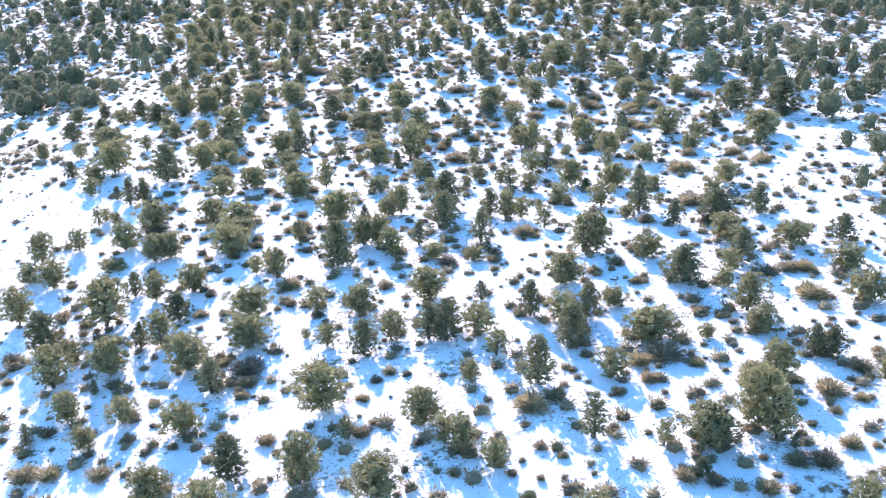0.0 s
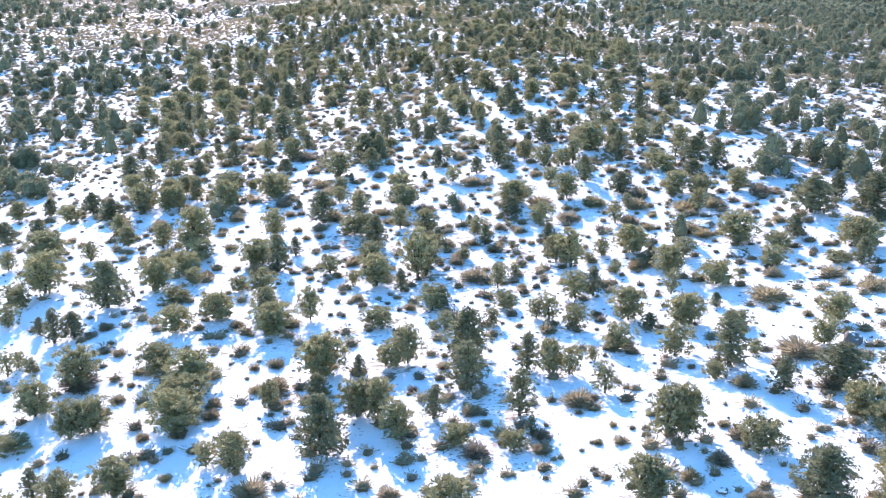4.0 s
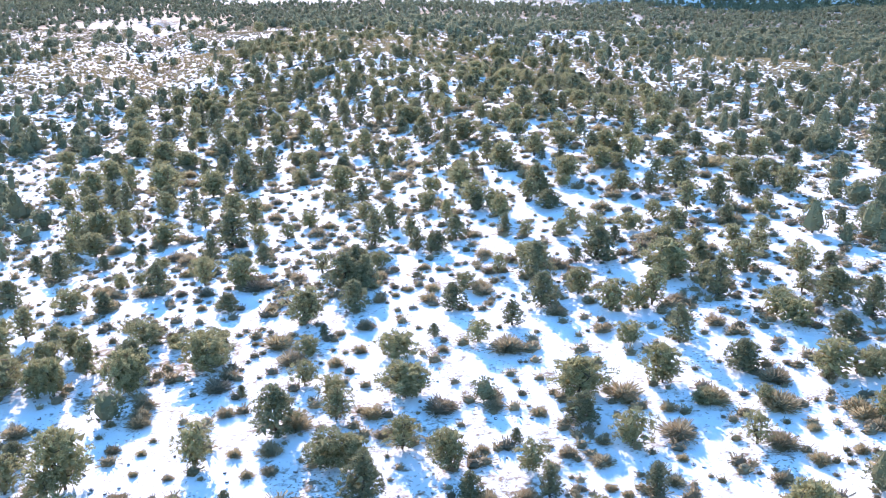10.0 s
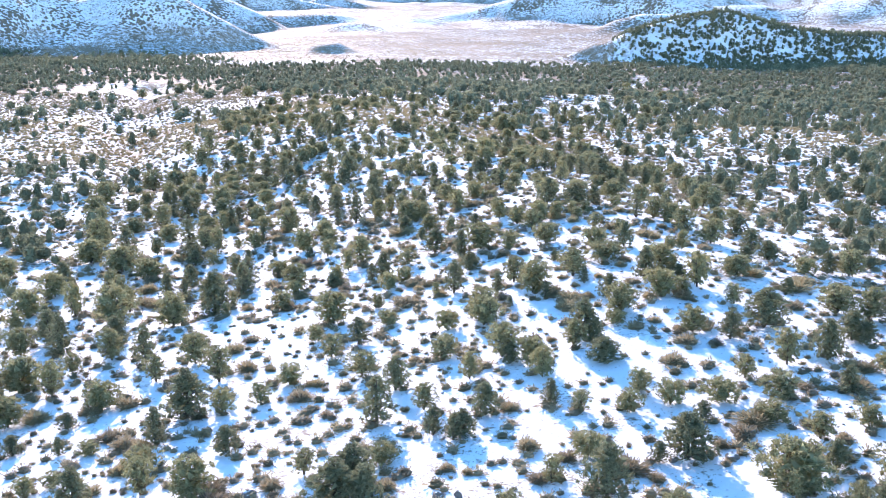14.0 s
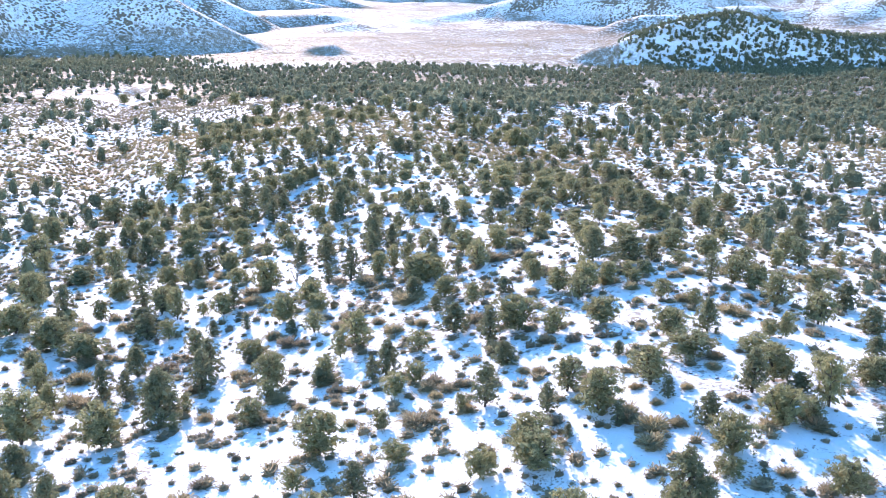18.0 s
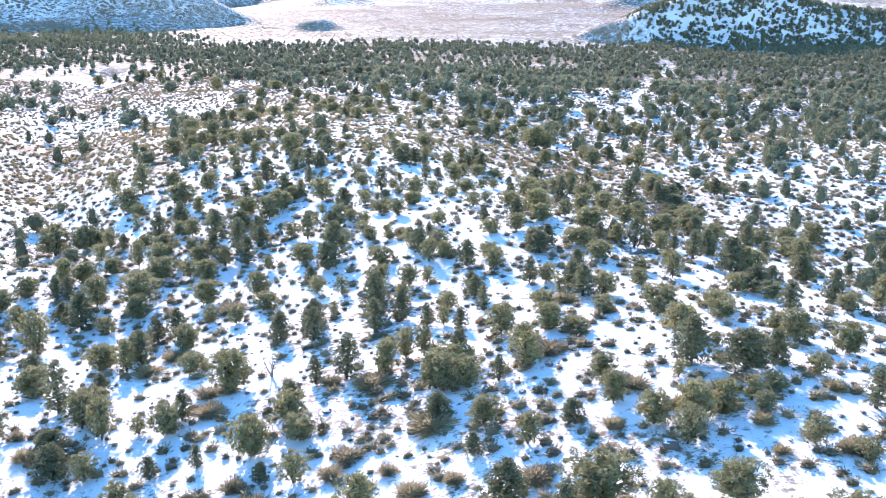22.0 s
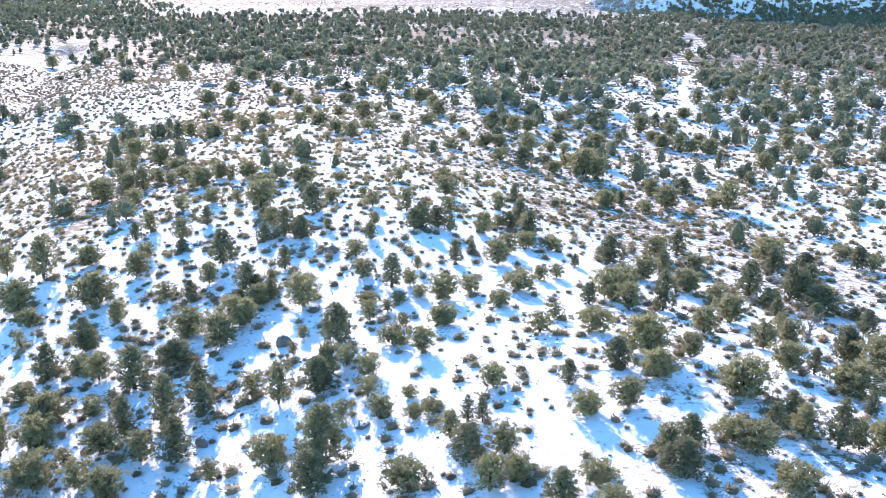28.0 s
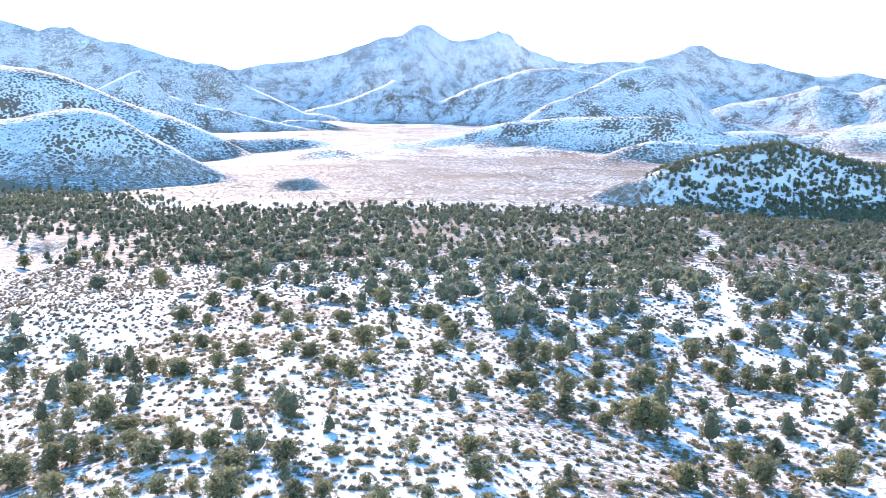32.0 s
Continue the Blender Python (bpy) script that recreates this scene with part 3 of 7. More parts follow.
def shrub_piece(rng, tall, wide, twigs, size):
    """A low shrub: slim twigs and small leaves that fan out of a dense, lumpy middle."""
    heap = Heap()
    around = 6
    turns = np.arange(around) * 2 * math.pi / around
    dome = [[math.cos(t + k) * q, math.sin(t + k) * q, h * tall] for k, (h, far) in enumerate(((-0.08, 0.26), (0.24, 0.24), (0.44, 0.12)))
            for t in turns for q in [wide * far * rng.uniform(0.75, 1.2)]] + [[0, 0, tall * 0.52]]
    skin = []
    for j in range(around):
        b0 = (j + 1) % around
        for k in (0, around):
            skin += [(j + k, b0 + k, b0 + k + around), (j + k, b0 + k + around, j + k + around)]
        skin.append((j + 2 * around, b0 + 2 * around, 3 * around))
    heap.add(np.array(dome), np.array(skin))
    turn, lie = rng.uniform(0, 2 * math.pi, twigs), np.arccos(rng.uniform(0.08, 1.0, twigs))
    lump = 0.86 + 0.13 * np.sin(turn * 3 + rng.uniform(0, 6)) + rng.normal(size=twigs) * 0.05
    out = np.stack([np.cos(turn) * np.sin(lie) * wide * 0.5, np.sin(turn) * np.sin(lie) * wide * 0.5, np.cos(lie) * tall * 0.9 + 0.08 * tall], 1) * lump[:, None]
    tip = out * rng.uniform(0.62, 1.06, (twigs, 1))
    root = tip * rng.uniform(0.3, 0.62, (twigs, 1)) + rng.normal(size=(twigs, 3)) * 0.02
    d = tip - root
    side = np.cross(d, rng.normal(size=(twigs, 3)))
    side *= size * rng.uniform(0.12, 0.27, (twigs, 1)) / (np.linalg.norm(side, axis=1)[:, None] + 1e-9)
    heap.add(np.stack([root - side * 0.4, tip + side, tip - side * 0.8], 1).reshape(-1, 3), np.arange(twigs * 3).reshape(-1, 3))
    return np.concatenate(heap.v), np.concatenate(heap.f)


def make_tree(name, kind, seed, tall, wide, clumps, mat, words):
    rng = np.random.default_rng(seed)
    wood, leaves = tree_pieces(rng, kind, tall, wide, clumps, 36, 4, tall > 3)
    thing = new(name)
    tagged(thing, *words)
    part("trunk", wood.mesh("trunk", BARK, True), thing, "shaggy brown trunk with forking limbs")
    part("crown", leaves.mesh("crown", mat), thing)
    return thing


def make_snag(seed):
    """A dead, leafless tree of grey limbs."""
    rng = np.random.default_rng(seed)
    wood, twigs = Heap(), Heap()
    for s in range(3):
        lean = rng.normal(size=2) * 0.7
        steps = np.linspace(0, 1, 6)[:, None]
        path = np.concatenate([lean * steps + rng.normal(size=(6, 2)) * 0.1 * steps, steps * rng.uniform(2.6, 3.4)], 1)
        path[0, 2] = -0.2
        wood.add(*tube(path, 0.11 * np.linspace(1, 0.2, 6), 5))
        for k in range(16):
            at = path[rng.integers(2, 6)]
            d = rng.normal(size=3) * (0.55, 0.55, 0.3) + (0, 0, 0.35)
            twigs.add(*tube([at, at + d * 0.6, at + d * 1.1 + rng.normal(size=3) * 0.1], [0.035, 0.024, 0.01], 3))
    thing = new("dead_tree")
    tagged(thing, "bare grey dead tree with many twisted branches, in snow", "dead tree")
    part("trunk", wood.mesh("trunk", GREYWOOD, True), thing)
    part("branches", twigs.mesh("branches", GREYWOOD, True), thing)
    return thing


PINYON_WORDS = ("dark green pinyon pine with a dense tapering crown, standing in snow", "tree", "pinyon pines on the snowy slope")
JUNIPER_WORDS = ("olive green juniper with a rounded, many-stemmed crown, standing in snow", "tree", "junipers on the snowy slope")
SMALL_WORDS = ("small olive green young juniper with a low bushy crown, in snow", "tree", "young junipers on the snowy slope")
PLAIN = {"pinyon": 5.0, "juniper": 4.2, "sapling": 2.6, "snag": 3.2}
BREADTH = {"pinyon": (2.6, 3.1, 2.1, 3.6, 2.9, 4.0), "juniper": (3.7, 4.3, 3.1, 5.0, 3.4, 4.0), "sapling": (2.3, 2.8, 1.8, 3.3, 2.5, 2.1), "snag": (2.8,) * 6}
KINDS = {"pinyon": [], "juniper": [], "sapling": [], "snag": []}
for k in range(6):
    KINDS["pinyon"].append(make_tree("pinyon_pine", "pinyon", 40 + k, 5.0, BREADTH["pinyon"][k], 92, PINYON, PINYON_WORDS))
    KINDS["juniper"].append(make_tree("juniper_tree", "juniper", 60 + k, 4.2, BREADTH["juniper"][k], 92, JUNIPER, JUNIPER_WORDS))
    KINDS["sapling"].append(make_tree("young_juniper", "juniper", 80 + k, 2.6, BREADTH["sapling"][k], 64, JUNIPER, SMALL_WORDS))
KINDS["snag"].append(make_snag(99))
UNUSED = {(k, i) for k in KINDS for i in range(len(KINDS[k]))}
SPOTS = []            # where trees stand: x, y


def plant(kind, x, y, tall, wide):
    """One tree of that height and breadth at a spot of the ground."""
    which = min(range(len(KINDS[kind])), key=lambda i: abs(BREADTH[kind][i] / PLAIN[kind] - wide / tall) + 0.08 * ((len(SPOTS) * 7 + i * 5) % 6))
    s, w = tall / PLAIN[kind], wide / BREADTH[kind][which]
    m = Matrix.LocRotScale((x, y, float(land(x, y)) - 0.05), Euler((0, 0, (len(SPOTS) * 2.399) % 6.283)), (w, w, s))
    SPOTS.append((x, y))
    if (kind, which) in UNUSED:
        UNUSED.discard((kind, which))
        KINDS[kind][which].matrix_basis = m
        return KINDS[kind][which]
    first = KINDS[kind][which].scale
    return copy_thing(KINDS[kind][which], m @ Matrix.Diagonal((1 / first[0], 1 / first[1], 1 / first[2], 1)))


plant("sapling", 27.4, 51.7, 2.8, 2.6)
plant("sapling", 9.9, 52.5, 2.9, 2.6)
plant("pinyon", 5.8, 54.0, 2.0, 1.8)
plant("pinyon", 18.0, 57.0, 1.5, 1.3)
plant("juniper", -16.8, 56.2, 4.0, 3.6)
plant("juniper", -4.9, 57.7, 3.2, 3.6)
plant("pinyon", 25.2, 59.5, 1.2, 0.8)
plant("sapling", 3.7, 59.3, 2.5, 2.1)
plant("juniper", 24.3, 60.6, 4.7, 2.7)
plant("juniper", 19.6, 60.4, 3.3, 3.7)
plant("sapling", 16.2, 60.8, 2.4, 1.5)
plant("juniper", -21.8, 59.7, 3.2, 2.8)
plant("juniper", -10.6, 59.9, 4.4, 2.7)
plant("juniper", 23.5, 62.3, 5.1, 3.5)
plant("pinyon", 11.2, 62.2, 3.9, 2.1)
plant("juniper", 1.4, 61.6, 3.1, 2.2)
plant("pinyon", -16.2, 61.6, 4.0, 2.8)
plant("sapling", 0.1, 62.8, 2.6, 2.1)
plant("sapling", -7.6, 64.6, 2.0, 1.6)
plant("juniper", -1.5, 65.7, 3.2, 2.8)
plant("sapling", -29.5, 68.1, 2.2, 2.2)
plant("sapling", -21.6, 68.6, 2.8, 3.2)
plant("pinyon", 7.9, 70.6, 4.4, 3.0)
plant("sapling", 14.1, 71.1, 2.5, 2.8)
plant("juniper", -9.9, 69.4, 4.1, 4.1)
plant("pinyon", 32.7, 72.8, 2.8, 2.2)
plant("pinyon", -35.0, 69.8, 2.2, 1.2)
plant("pinyon", 31.3, 73.0, 3.0, 1.7)
plant("sapling", 2.3, 71.3, 2.2, 1.8)
plant("sapling", -27.2, 71.2, 2.6, 2.6)
plant("juniper", -32.5, 72.6, 3.1, 2.4)
plant("sapling", 28.2, 77.7, 2.6, 3.0)
plant("sapling", 23.4, 77.3, 1.3, 1.5)
plant("sapling", 4.7, 75.7, 2.7, 2.3)
plant("juniper", 18.4, 77.7, 3.1, 4.4)
plant("pinyon", -31.3, 76.4, 1.6, 0.8)
plant("pinyon", -7.1, 78.0, 3.5, 2.5)
plant("pinyon", 0.3, 79.2, 4.3, 2.4)
plant("juniper", 28.3, 82.1, 3.8, 3.4)
plant("sapling", 39.5, 82.7, 3.1, 3.8)
plant("juniper", -35.9, 78.5, 4.6, 3.5)
plant("sapling", 3.3, 80.3, 2.9, 3.3)
plant("pinyon", -1.3, 79.9, 3.9, 2.3)
plant("juniper", -23.5, 79.2, 3.6, 3.8)
plant("pinyon", -0.3, 80.5, 2.8, 1.5)
plant("pinyon", 13.5, 82.3, 3.8, 2.1)
plant("sapling", 11.0, 82.0, 2.9, 2.9)
plant("sapling", -4.8, 80.5, 3.0, 3.0)
plant("sapling", -10.7, 80.4, 2.3, 1.9)
plant("juniper", -31.0, 79.7, 3.8, 3.5)
plant("pinyon", 0.7, 82.1, 3.1, 1.7)
plant("pinyon", 8.2, 83.2, 3.8, 2.1)
plant("sapling", 16.3, 84.7, 1.9, 2.6)
plant("juniper", -18.4, 81.7, 3.4, 3.8)
plant("sapling", -13.0, 82.4, 1.1, 0.9)
plant("sapling", -35.6, 82.6, 2.6, 2.3)
plant("sapling", 27.7, 87.8, 2.0, 1.9)
plant("juniper", -27.3, 84.1, 3.7, 2.9)
plant("pinyon", -29.3, 84.1, 2.9, 1.6)
plant("pinyon", 23.9, 89.3, 3.9, 4.1)
plant("pinyon", 3.8, 87.6, 2.1, 1.4)
plant("sapling", 40.7, 90.5, 2.6, 3.8)
plant("juniper", -8.2, 86.5, 3.0, 3.0)
plant("sapling", 29.2, 91.1, 2.5, 2.2)
plant("juniper", 12.2, 90.0, 3.1, 3.3)
plant("sapling", -12.5, 87.7, 2.8, 2.3)
plant("juniper", -1.4, 89.1, 3.4, 3.3)
plant("juniper", -19.4, 88.4, 3.1, 4.0)
plant("pinyon", 30.9, 93.3, 4.0, 2.7)
plant("juniper", -34.5, 89.9, 5.6, 4.9)
plant("sapling", 21.7, 96.2, 2.4, 3.6)
plant("sapling", 37.4, 97.4, 2.7, 3.7)
plant("sapling", 31.4, 97.8, 2.5, 2.1)
plant("juniper", 16.6, 98.2, 4.4, 2.5)
plant("juniper", 15.2, 98.4, 4.7, 3.3)
plant("sapling", 31.1, 100.4, 3.0, 3.4)
plant("juniper", -44.9, 93.0, 4.3, 3.5)
plant("juniper", -30.6, 94.5, 3.5, 2.7)
plant("sapling", 3.4, 98.4, 1.6, 2.4)
plant("juniper", -26.8, 95.9, 3.0, 3.0)
plant("pinyon", 5.0, 100.2, 1.9, 1.0)
plant("juniper", -18.0, 97.5, 3.4, 2.7)
plant("sapling", -0.9, 99.6, 1.8, 2.3)
plant("pinyon", -33.4, 96.6, 2.9, 1.7)
plant("pinyon", -11.6, 99.4, 5.3, 4.0)
plant("sapling", -20.5, 98.5, 2.2, 1.6)
plant("juniper", -5.7, 101.0, 3.5, 2.9)
plant("pinyon", 31.6, 106.2, 3.8, 4.1)
plant("sapling", -19.0, 100.8, 1.5, 2.5)
plant("pinyon", 4.3, 104.0, 4.3, 2.4)
plant("pinyon", -2.8, 104.3, 3.1, 1.9)
plant("juniper", -7.5, 104.3, 4.0, 2.2)
plant("sapling", 11.9, 107.3, 2.8, 2.4)
plant("sapling", 21.7, 108.7, 1.6, 1.9)
plant("juniper", -44.3, 101.4, 3.4, 3.5)
plant("juniper", -9.2, 105.3, 3.5, 3.0)
plant("pinyon", 23.6, 111.1, 5.1, 3.4)
plant("sapling", -47.8, 103.1, 2.6, 2.6)
plant("juniper", -24.6, 105.1, 3.7, 4.2)
plant("sapling", -38.6, 105.0, 1.3, 3.2)
plant("sapling", 9.4, 111.9, 2.9, 2.3)
plant("sapling", 26.6, 113.5, 1.5, 1.4)
plant("juniper", -33.8, 105.9, 3.2, 3.1)
plant("juniper", 7.7, 112.0, 3.7, 2.1)
plant("juniper", -32.1, 106.5, 3.2, 3.1)
plant("sapling", 33.3, 114.6, 2.6, 2.6)
plant("sapling", 19.6, 114.8, 3.1, 3.3)
plant("pinyon", 5.7, 113.2, 3.8, 2.1)
plant("sapling", 12.0, 114.9, 1.5, 1.2)
plant("juniper", -25.3, 109.0, 3.2, 4.5)
plant("sapling", 14.6, 117.2, 2.8, 2.8)
plant("juniper", -48.2, 108.3, 4.2, 3.2)
plant("pinyon", -9.7, 113.4, 2.4, 1.3)
plant("juniper", -38.7, 110.4, 3.5, 3.2)
plant("pinyon", 0.3, 116.5, 5.2, 4.3)
plant("sapling", -6.9, 115.3, 2.7, 2.9)
plant("sapling", 36.5, 120.2, 2.9, 2.9)
plant("juniper", -5.3, 116.0, 3.8, 2.9)
plant("juniper", -13.4, 114.8, 4.0, 4.3)
plant("juniper", -25.1, 113.2, 3.5, 4.3)
plant("sapling", 27.2, 121.2, 1.7, 2.8)
plant("sapling", -44.7, 111.4, 2.8, 2.4)
plant("pinyon", 18.7, 121.9, 1.9, 1.9)
plant("juniper", 22.3, 122.9, 3.4, 3.5)
plant("sapling", 11.4, 123.4, 2.5, 2.7)
plant("juniper", -36.4, 115.8, 4.0, 3.8)
plant("juniper", 17.2, 124.9, 3.7, 3.3)
plant("juniper", -29.2, 117.0, 3.1, 3.4)
plant("pinyon", 26.6, 126.7, 1.6, 1.3)
plant("sapling", 9.1, 125.6, 3.0, 2.6)
plant("sapling", -1.6, 124.0, 2.2, 1.7)
plant("sapling", 3.2, 125.0, 2.0, 1.7)
plant("sapling", 7.8, 126.3, 2.2, 1.9)
plant("sapling", -2.9, 124.1, 1.2, 1.3)
plant("sapling", -44.7, 118.9, 2.6, 1.7)
plant("sapling", -42.6, 119.4, 1.7, 1.6)
plant("sapling", 22.9, 131.1, 3.0, 1.8)
plant("sapling", -8.7, 125.8, 2.1, 3.5)
plant("sapling", -44.3, 120.6, 1.9, 1.4)
plant("juniper", -19.4, 124.8, 3.4, 4.1)
plant("sapling", 4.9, 129.9, 2.0, 2.7)
plant("sapling", 28.3, 133.1, 2.8, 4.0)
plant("pinyon", 14.6, 132.2, 3.5, 1.9)
plant("sapling", 12.6, 131.8, 3.1, 3.4)
plant("sapling", -3.1, 129.8, 2.9, 3.1)
plant("pinyon", -2.2, 130.4, 2.7, 2.1)
plant("juniper", -16.0, 128.0, 3.8, 2.5)
plant("pinyon", 45.3, 135.5, 3.3, 2.2)
plant("sapling", -30.1, 126.9, 2.9, 3.6)
plant("pinyon", -42.7, 126.0, 4.0, 2.2)
plant("juniper", 24.0, 137.3, 3.6, 3.5)
plant("sapling", 43.0, 137.2, 1.5, 2.8)
plant("sapling", 36.0, 137.8, 2.5, 3.2)
plant("pinyon", -41.0, 127.1, 3.0, 2.3)
plant("juniper", -26.2, 129.9, 3.1, 3.8)
plant("sapling", 18.1, 139.1, 1.6, 1.5)
plant("pinyon", -45.2, 128.4, 2.0, 1.4)
plant("sapling", 4.4, 136.5, 2.9, 1.9)
plant("pinyon", 22.6, 141.0, 2.6, 2.0)
plant("juniper", 47.6, 141.7, 3.8, 5.3)
plant("sapling", 26.9, 142.8, 2.6, 2.9)
plant("sapling", -49.8, 131.2, 2.6, 2.5)
plant("pinyon", -6.6, 136.1, 2.9, 1.6)
plant("sapling", 6.6, 140.1, 1.6, 1.3)
plant("sapling", 38.4, 143.2, 2.4, 3.2)
plant("juniper", 13.4, 141.9, 4.9, 3.2)
plant("juniper", -22.4, 135.5, 3.6, 3.4)
plant("sapling", 15.7, 143.2, 1.4, 1.6)
plant("pinyon", -39.9, 135.0, 5.7, 5.1)
plant("sapling", -32.2, 135.6, 1.7, 3.4)
plant("sapling", 4.7, 141.1, 1.5, 1.9)
plant("juniper", -9.6, 138.4, 3.9, 3.7)
plant("juniper", 21.5, 145.9, 3.6, 3.8)
plant("juniper", 34.2, 146.4, 4.1, 4.5)
plant("juniper", 11.9, 144.3, 3.6, 3.0)
plant("sapling", 17.6, 145.5, 2.3, 2.0)
plant("sapling", -25.5, 137.9, 1.8, 2.2)
plant("pinyon", -6.9, 139.5, 1.3, 1.2)
plant("sapling", -12.4, 138.9, 1.9, 1.6)
plant("juniper", -4.9, 141.0, 6.2, 4.1)
plant("pinyon", -3.9, 141.4, 1.3, 1.3)
plant("juniper", -35.6, 140.1, 3.9, 3.8)
plant("sapling", -51.4, 137.5, 2.8, 3.7)
plant("sapling", -31.7, 141.5, 2.1, 2.1)
plant("pinyon", 53.0, 149.6, 2.0, 2.2)
plant("juniper", -3.5, 144.8, 4.4, 2.8)
plant("sapling", -15.5, 143.1, 2.4, 2.6)
plant("sapling", 0.8, 147.0, 1.5, 1.6)
plant("juniper", -49.6, 141.5, 5.1, 5.1)
plant("pinyon", -21.9, 144.0, 4.8, 2.6)
plant("sapling", -33.6, 145.4, 2.9, 3.6)
plant("juniper", -10.7, 145.6, 3.1, 3.0)
plant("sapling", 7.0, 149.8, 1.2, 1.2)
plant("pinyon", 11.6, 151.3, 2.8, 1.8)
plant("juniper", -24.9, 147.1, 3.2, 4.6)
plant("sapling", -36.4, 147.6, 2.4, 3.0)
plant("pinyon", 53.9, 153.8, 5.3, 5.9)
plant("pinyon", 46.5, 155.2, 5.0, 5.8)
plant("sapling", -32.9, 150.0, 3.0, 3.4)
plant("pinyon", 3.6, 151.5, 2.9, 1.7)
plant("sapling", 21.3, 157.5, 3.1, 2.3)
plant("pinyon", -10.6, 152.0, 4.4, 3.0)
plant("sapling", -35.7, 154.6, 2.5, 2.7)
plant("sapling", 2.7, 155.2, 2.6, 2.6)
plant("sapling", -47.9, 152.8, 2.6, 2.3)
plant("juniper", -34.4, 156.0, 5.4, 4.3)
plant("juniper", -39.2, 155.8, 3.4, 2.8)
plant("pinyon", 51.8, 160.5, 3.8, 2.4)
plant("sapling", 11.2, 158.4, 3.0, 3.3)
plant("juniper", -24.7, 158.5, 3.9, 2.9)
plant("juniper", -11.6, 156.9, 3.0, 2.8)
plant("sapling", -58.5, 152.0, 2.7, 2.3)
plant("sapling", -13.8, 157.3, 3.0, 4.2)
plant("pinyon", -40.1, 160.3, 2.4, 2.3)
plant("sapling", 23.9, 163.6, 2.1, 1.6)
plant("pinyon", 1.8, 159.6, 1.4, 1.1)
plant("juniper", -54.5, 155.5, 3.7, 5.3)
plant("sapling", 18.6, 164.3, 1.5, 2.2)
plant("juniper", -7.7, 159.5, 3.2, 2.9)
plant("pinyon", 7.7, 162.2, 2.9, 2.9)
plant("sapling", 34.9, 167.1, 2.8, 3.3)
plant("juniper", 40.4, 167.8, 3.3, 3.1)
plant("juniper", 31.5, 168.0, 3.4, 3.9)
plant("juniper", 16.2, 168.7, 3.8, 3.4)
plant("juniper", -13.6, 164.9, 3.3, 2.6)
plant("juniper", 8.2, 167.8, 3.6, 4.6)
plant("pinyon", 24.2, 170.5, 3.2, 3.3)
plant("juniper", -7.3, 169.1, 3.3, 4.4)
plant("pinyon", -22.9, 170.6, 1.3, 1.1)
plant("sapling", -14.3, 169.9, 2.1, 2.7)
plant("pinyon", 36.0, 175.9, 2.8, 3.5)
plant("juniper", -34.4, 173.4, 4.2, 4.1)
plant("pinyon", -64.7, 165.9, 3.5, 3.3)
plant("sapling", -17.2, 172.7, 2.6, 2.6)
plant("juniper", -41.5, 173.7, 4.1, 2.5)
plant("juniper", -43.1, 173.5, 3.9, 3.1)
plant("sapling", 14.8, 177.5, 2.3, 2.8)
plant("pinyon", -34.7, 176.6, 4.1, 3.9)
plant("pinyon", -51.4, 172.6, 3.2, 3.9)
plant("juniper", -46.9, 173.9, 4.8, 4.0)
plant("sapling", 32.5, 179.9, 2.8, 3.8)
plant("pinyon", 40.6, 180.1, 4.8, 3.2)
plant("juniper", -27.7, 177.8, 4.0, 4.9)
plant("sapling", -8.5, 177.6, 2.6, 4.1)
plant("sapling", -0.3, 179.3, 2.5, 2.5)
plant("sapling", 31.4, 182.1, 3.1, 3.4)
plant("juniper", -39.8, 177.8, 4.0, 2.2)
plant("sapling", -17.6, 179.5, 2.3, 2.5)
plant("sapling", -58.7, 175.3, 2.7, 3.4)
plant("juniper", -48.0, 177.4, 3.2, 3.6)
plant("pinyon", -4.7, 181.5, 1.5, 1.3)
plant("pinyon", 38.2, 184.1, 4.1, 4.8)
plant("sapling", -27.8, 181.3, 2.9, 3.9)
plant("juniper", -44.2, 179.2, 3.6, 3.3)
plant("pinyon", 3.6, 183.2, 2.9, 2.2)
plant("pinyon", -55.9, 177.5, 3.6, 2.7)
plant("juniper", 14.6, 185.9, 3.6, 3.6)
plant("sapling", 17.4, 186.3, 2.9, 2.9)
plant("pinyon", -16.4, 184.1, 1.6, 1.1)
plant("sapling", -32.1, 183.3, 1.7, 1.9)
plant("juniper", 19.3, 187.1, 4.5, 2.9)
plant("sapling", 36.1, 187.9, 2.6, 2.1)
plant("pinyon", 26.8, 188.3, 5.2, 2.9)
plant("juniper", -42.7, 183.0, 3.2, 2.8)
plant("juniper", -68.8, 180.1, 3.2, 2.8)
plant("pinyon", 7.3, 188.3, 4.2, 3.6)
plant("sapling", -35.6, 185.2, 2.7, 4.2)
plant("pinyon", -2.5, 189.1, 3.2, 2.9)
plant("juniper", 26.1, 190.9, 3.6, 2.1)
plant("juniper", -18.7, 188.7, 4.1, 4.0)
plant("juniper", -51.4, 184.7, 3.8, 3.1)
plant("juniper", 11.9, 191.6, 3.4, 2.8)
plant("pinyon", -13.5, 190.9, 3.7, 3.3)
plant("sapling", -38.2, 188.1, 1.9, 1.5)
plant("juniper", 31.6, 195.4, 4.0, 4.1)
plant("sapling", -46.9, 189.0, 1.6, 2.4)
plant("juniper", 23.2, 195.9, 4.4, 5.6)
plant("sapling", -0.9, 195.3, 2.2, 2.3)
plant("juniper", -50.5, 190.1, 4.0, 2.9)
plant("pinyon", -28.4, 193.8, 2.2, 2.7)
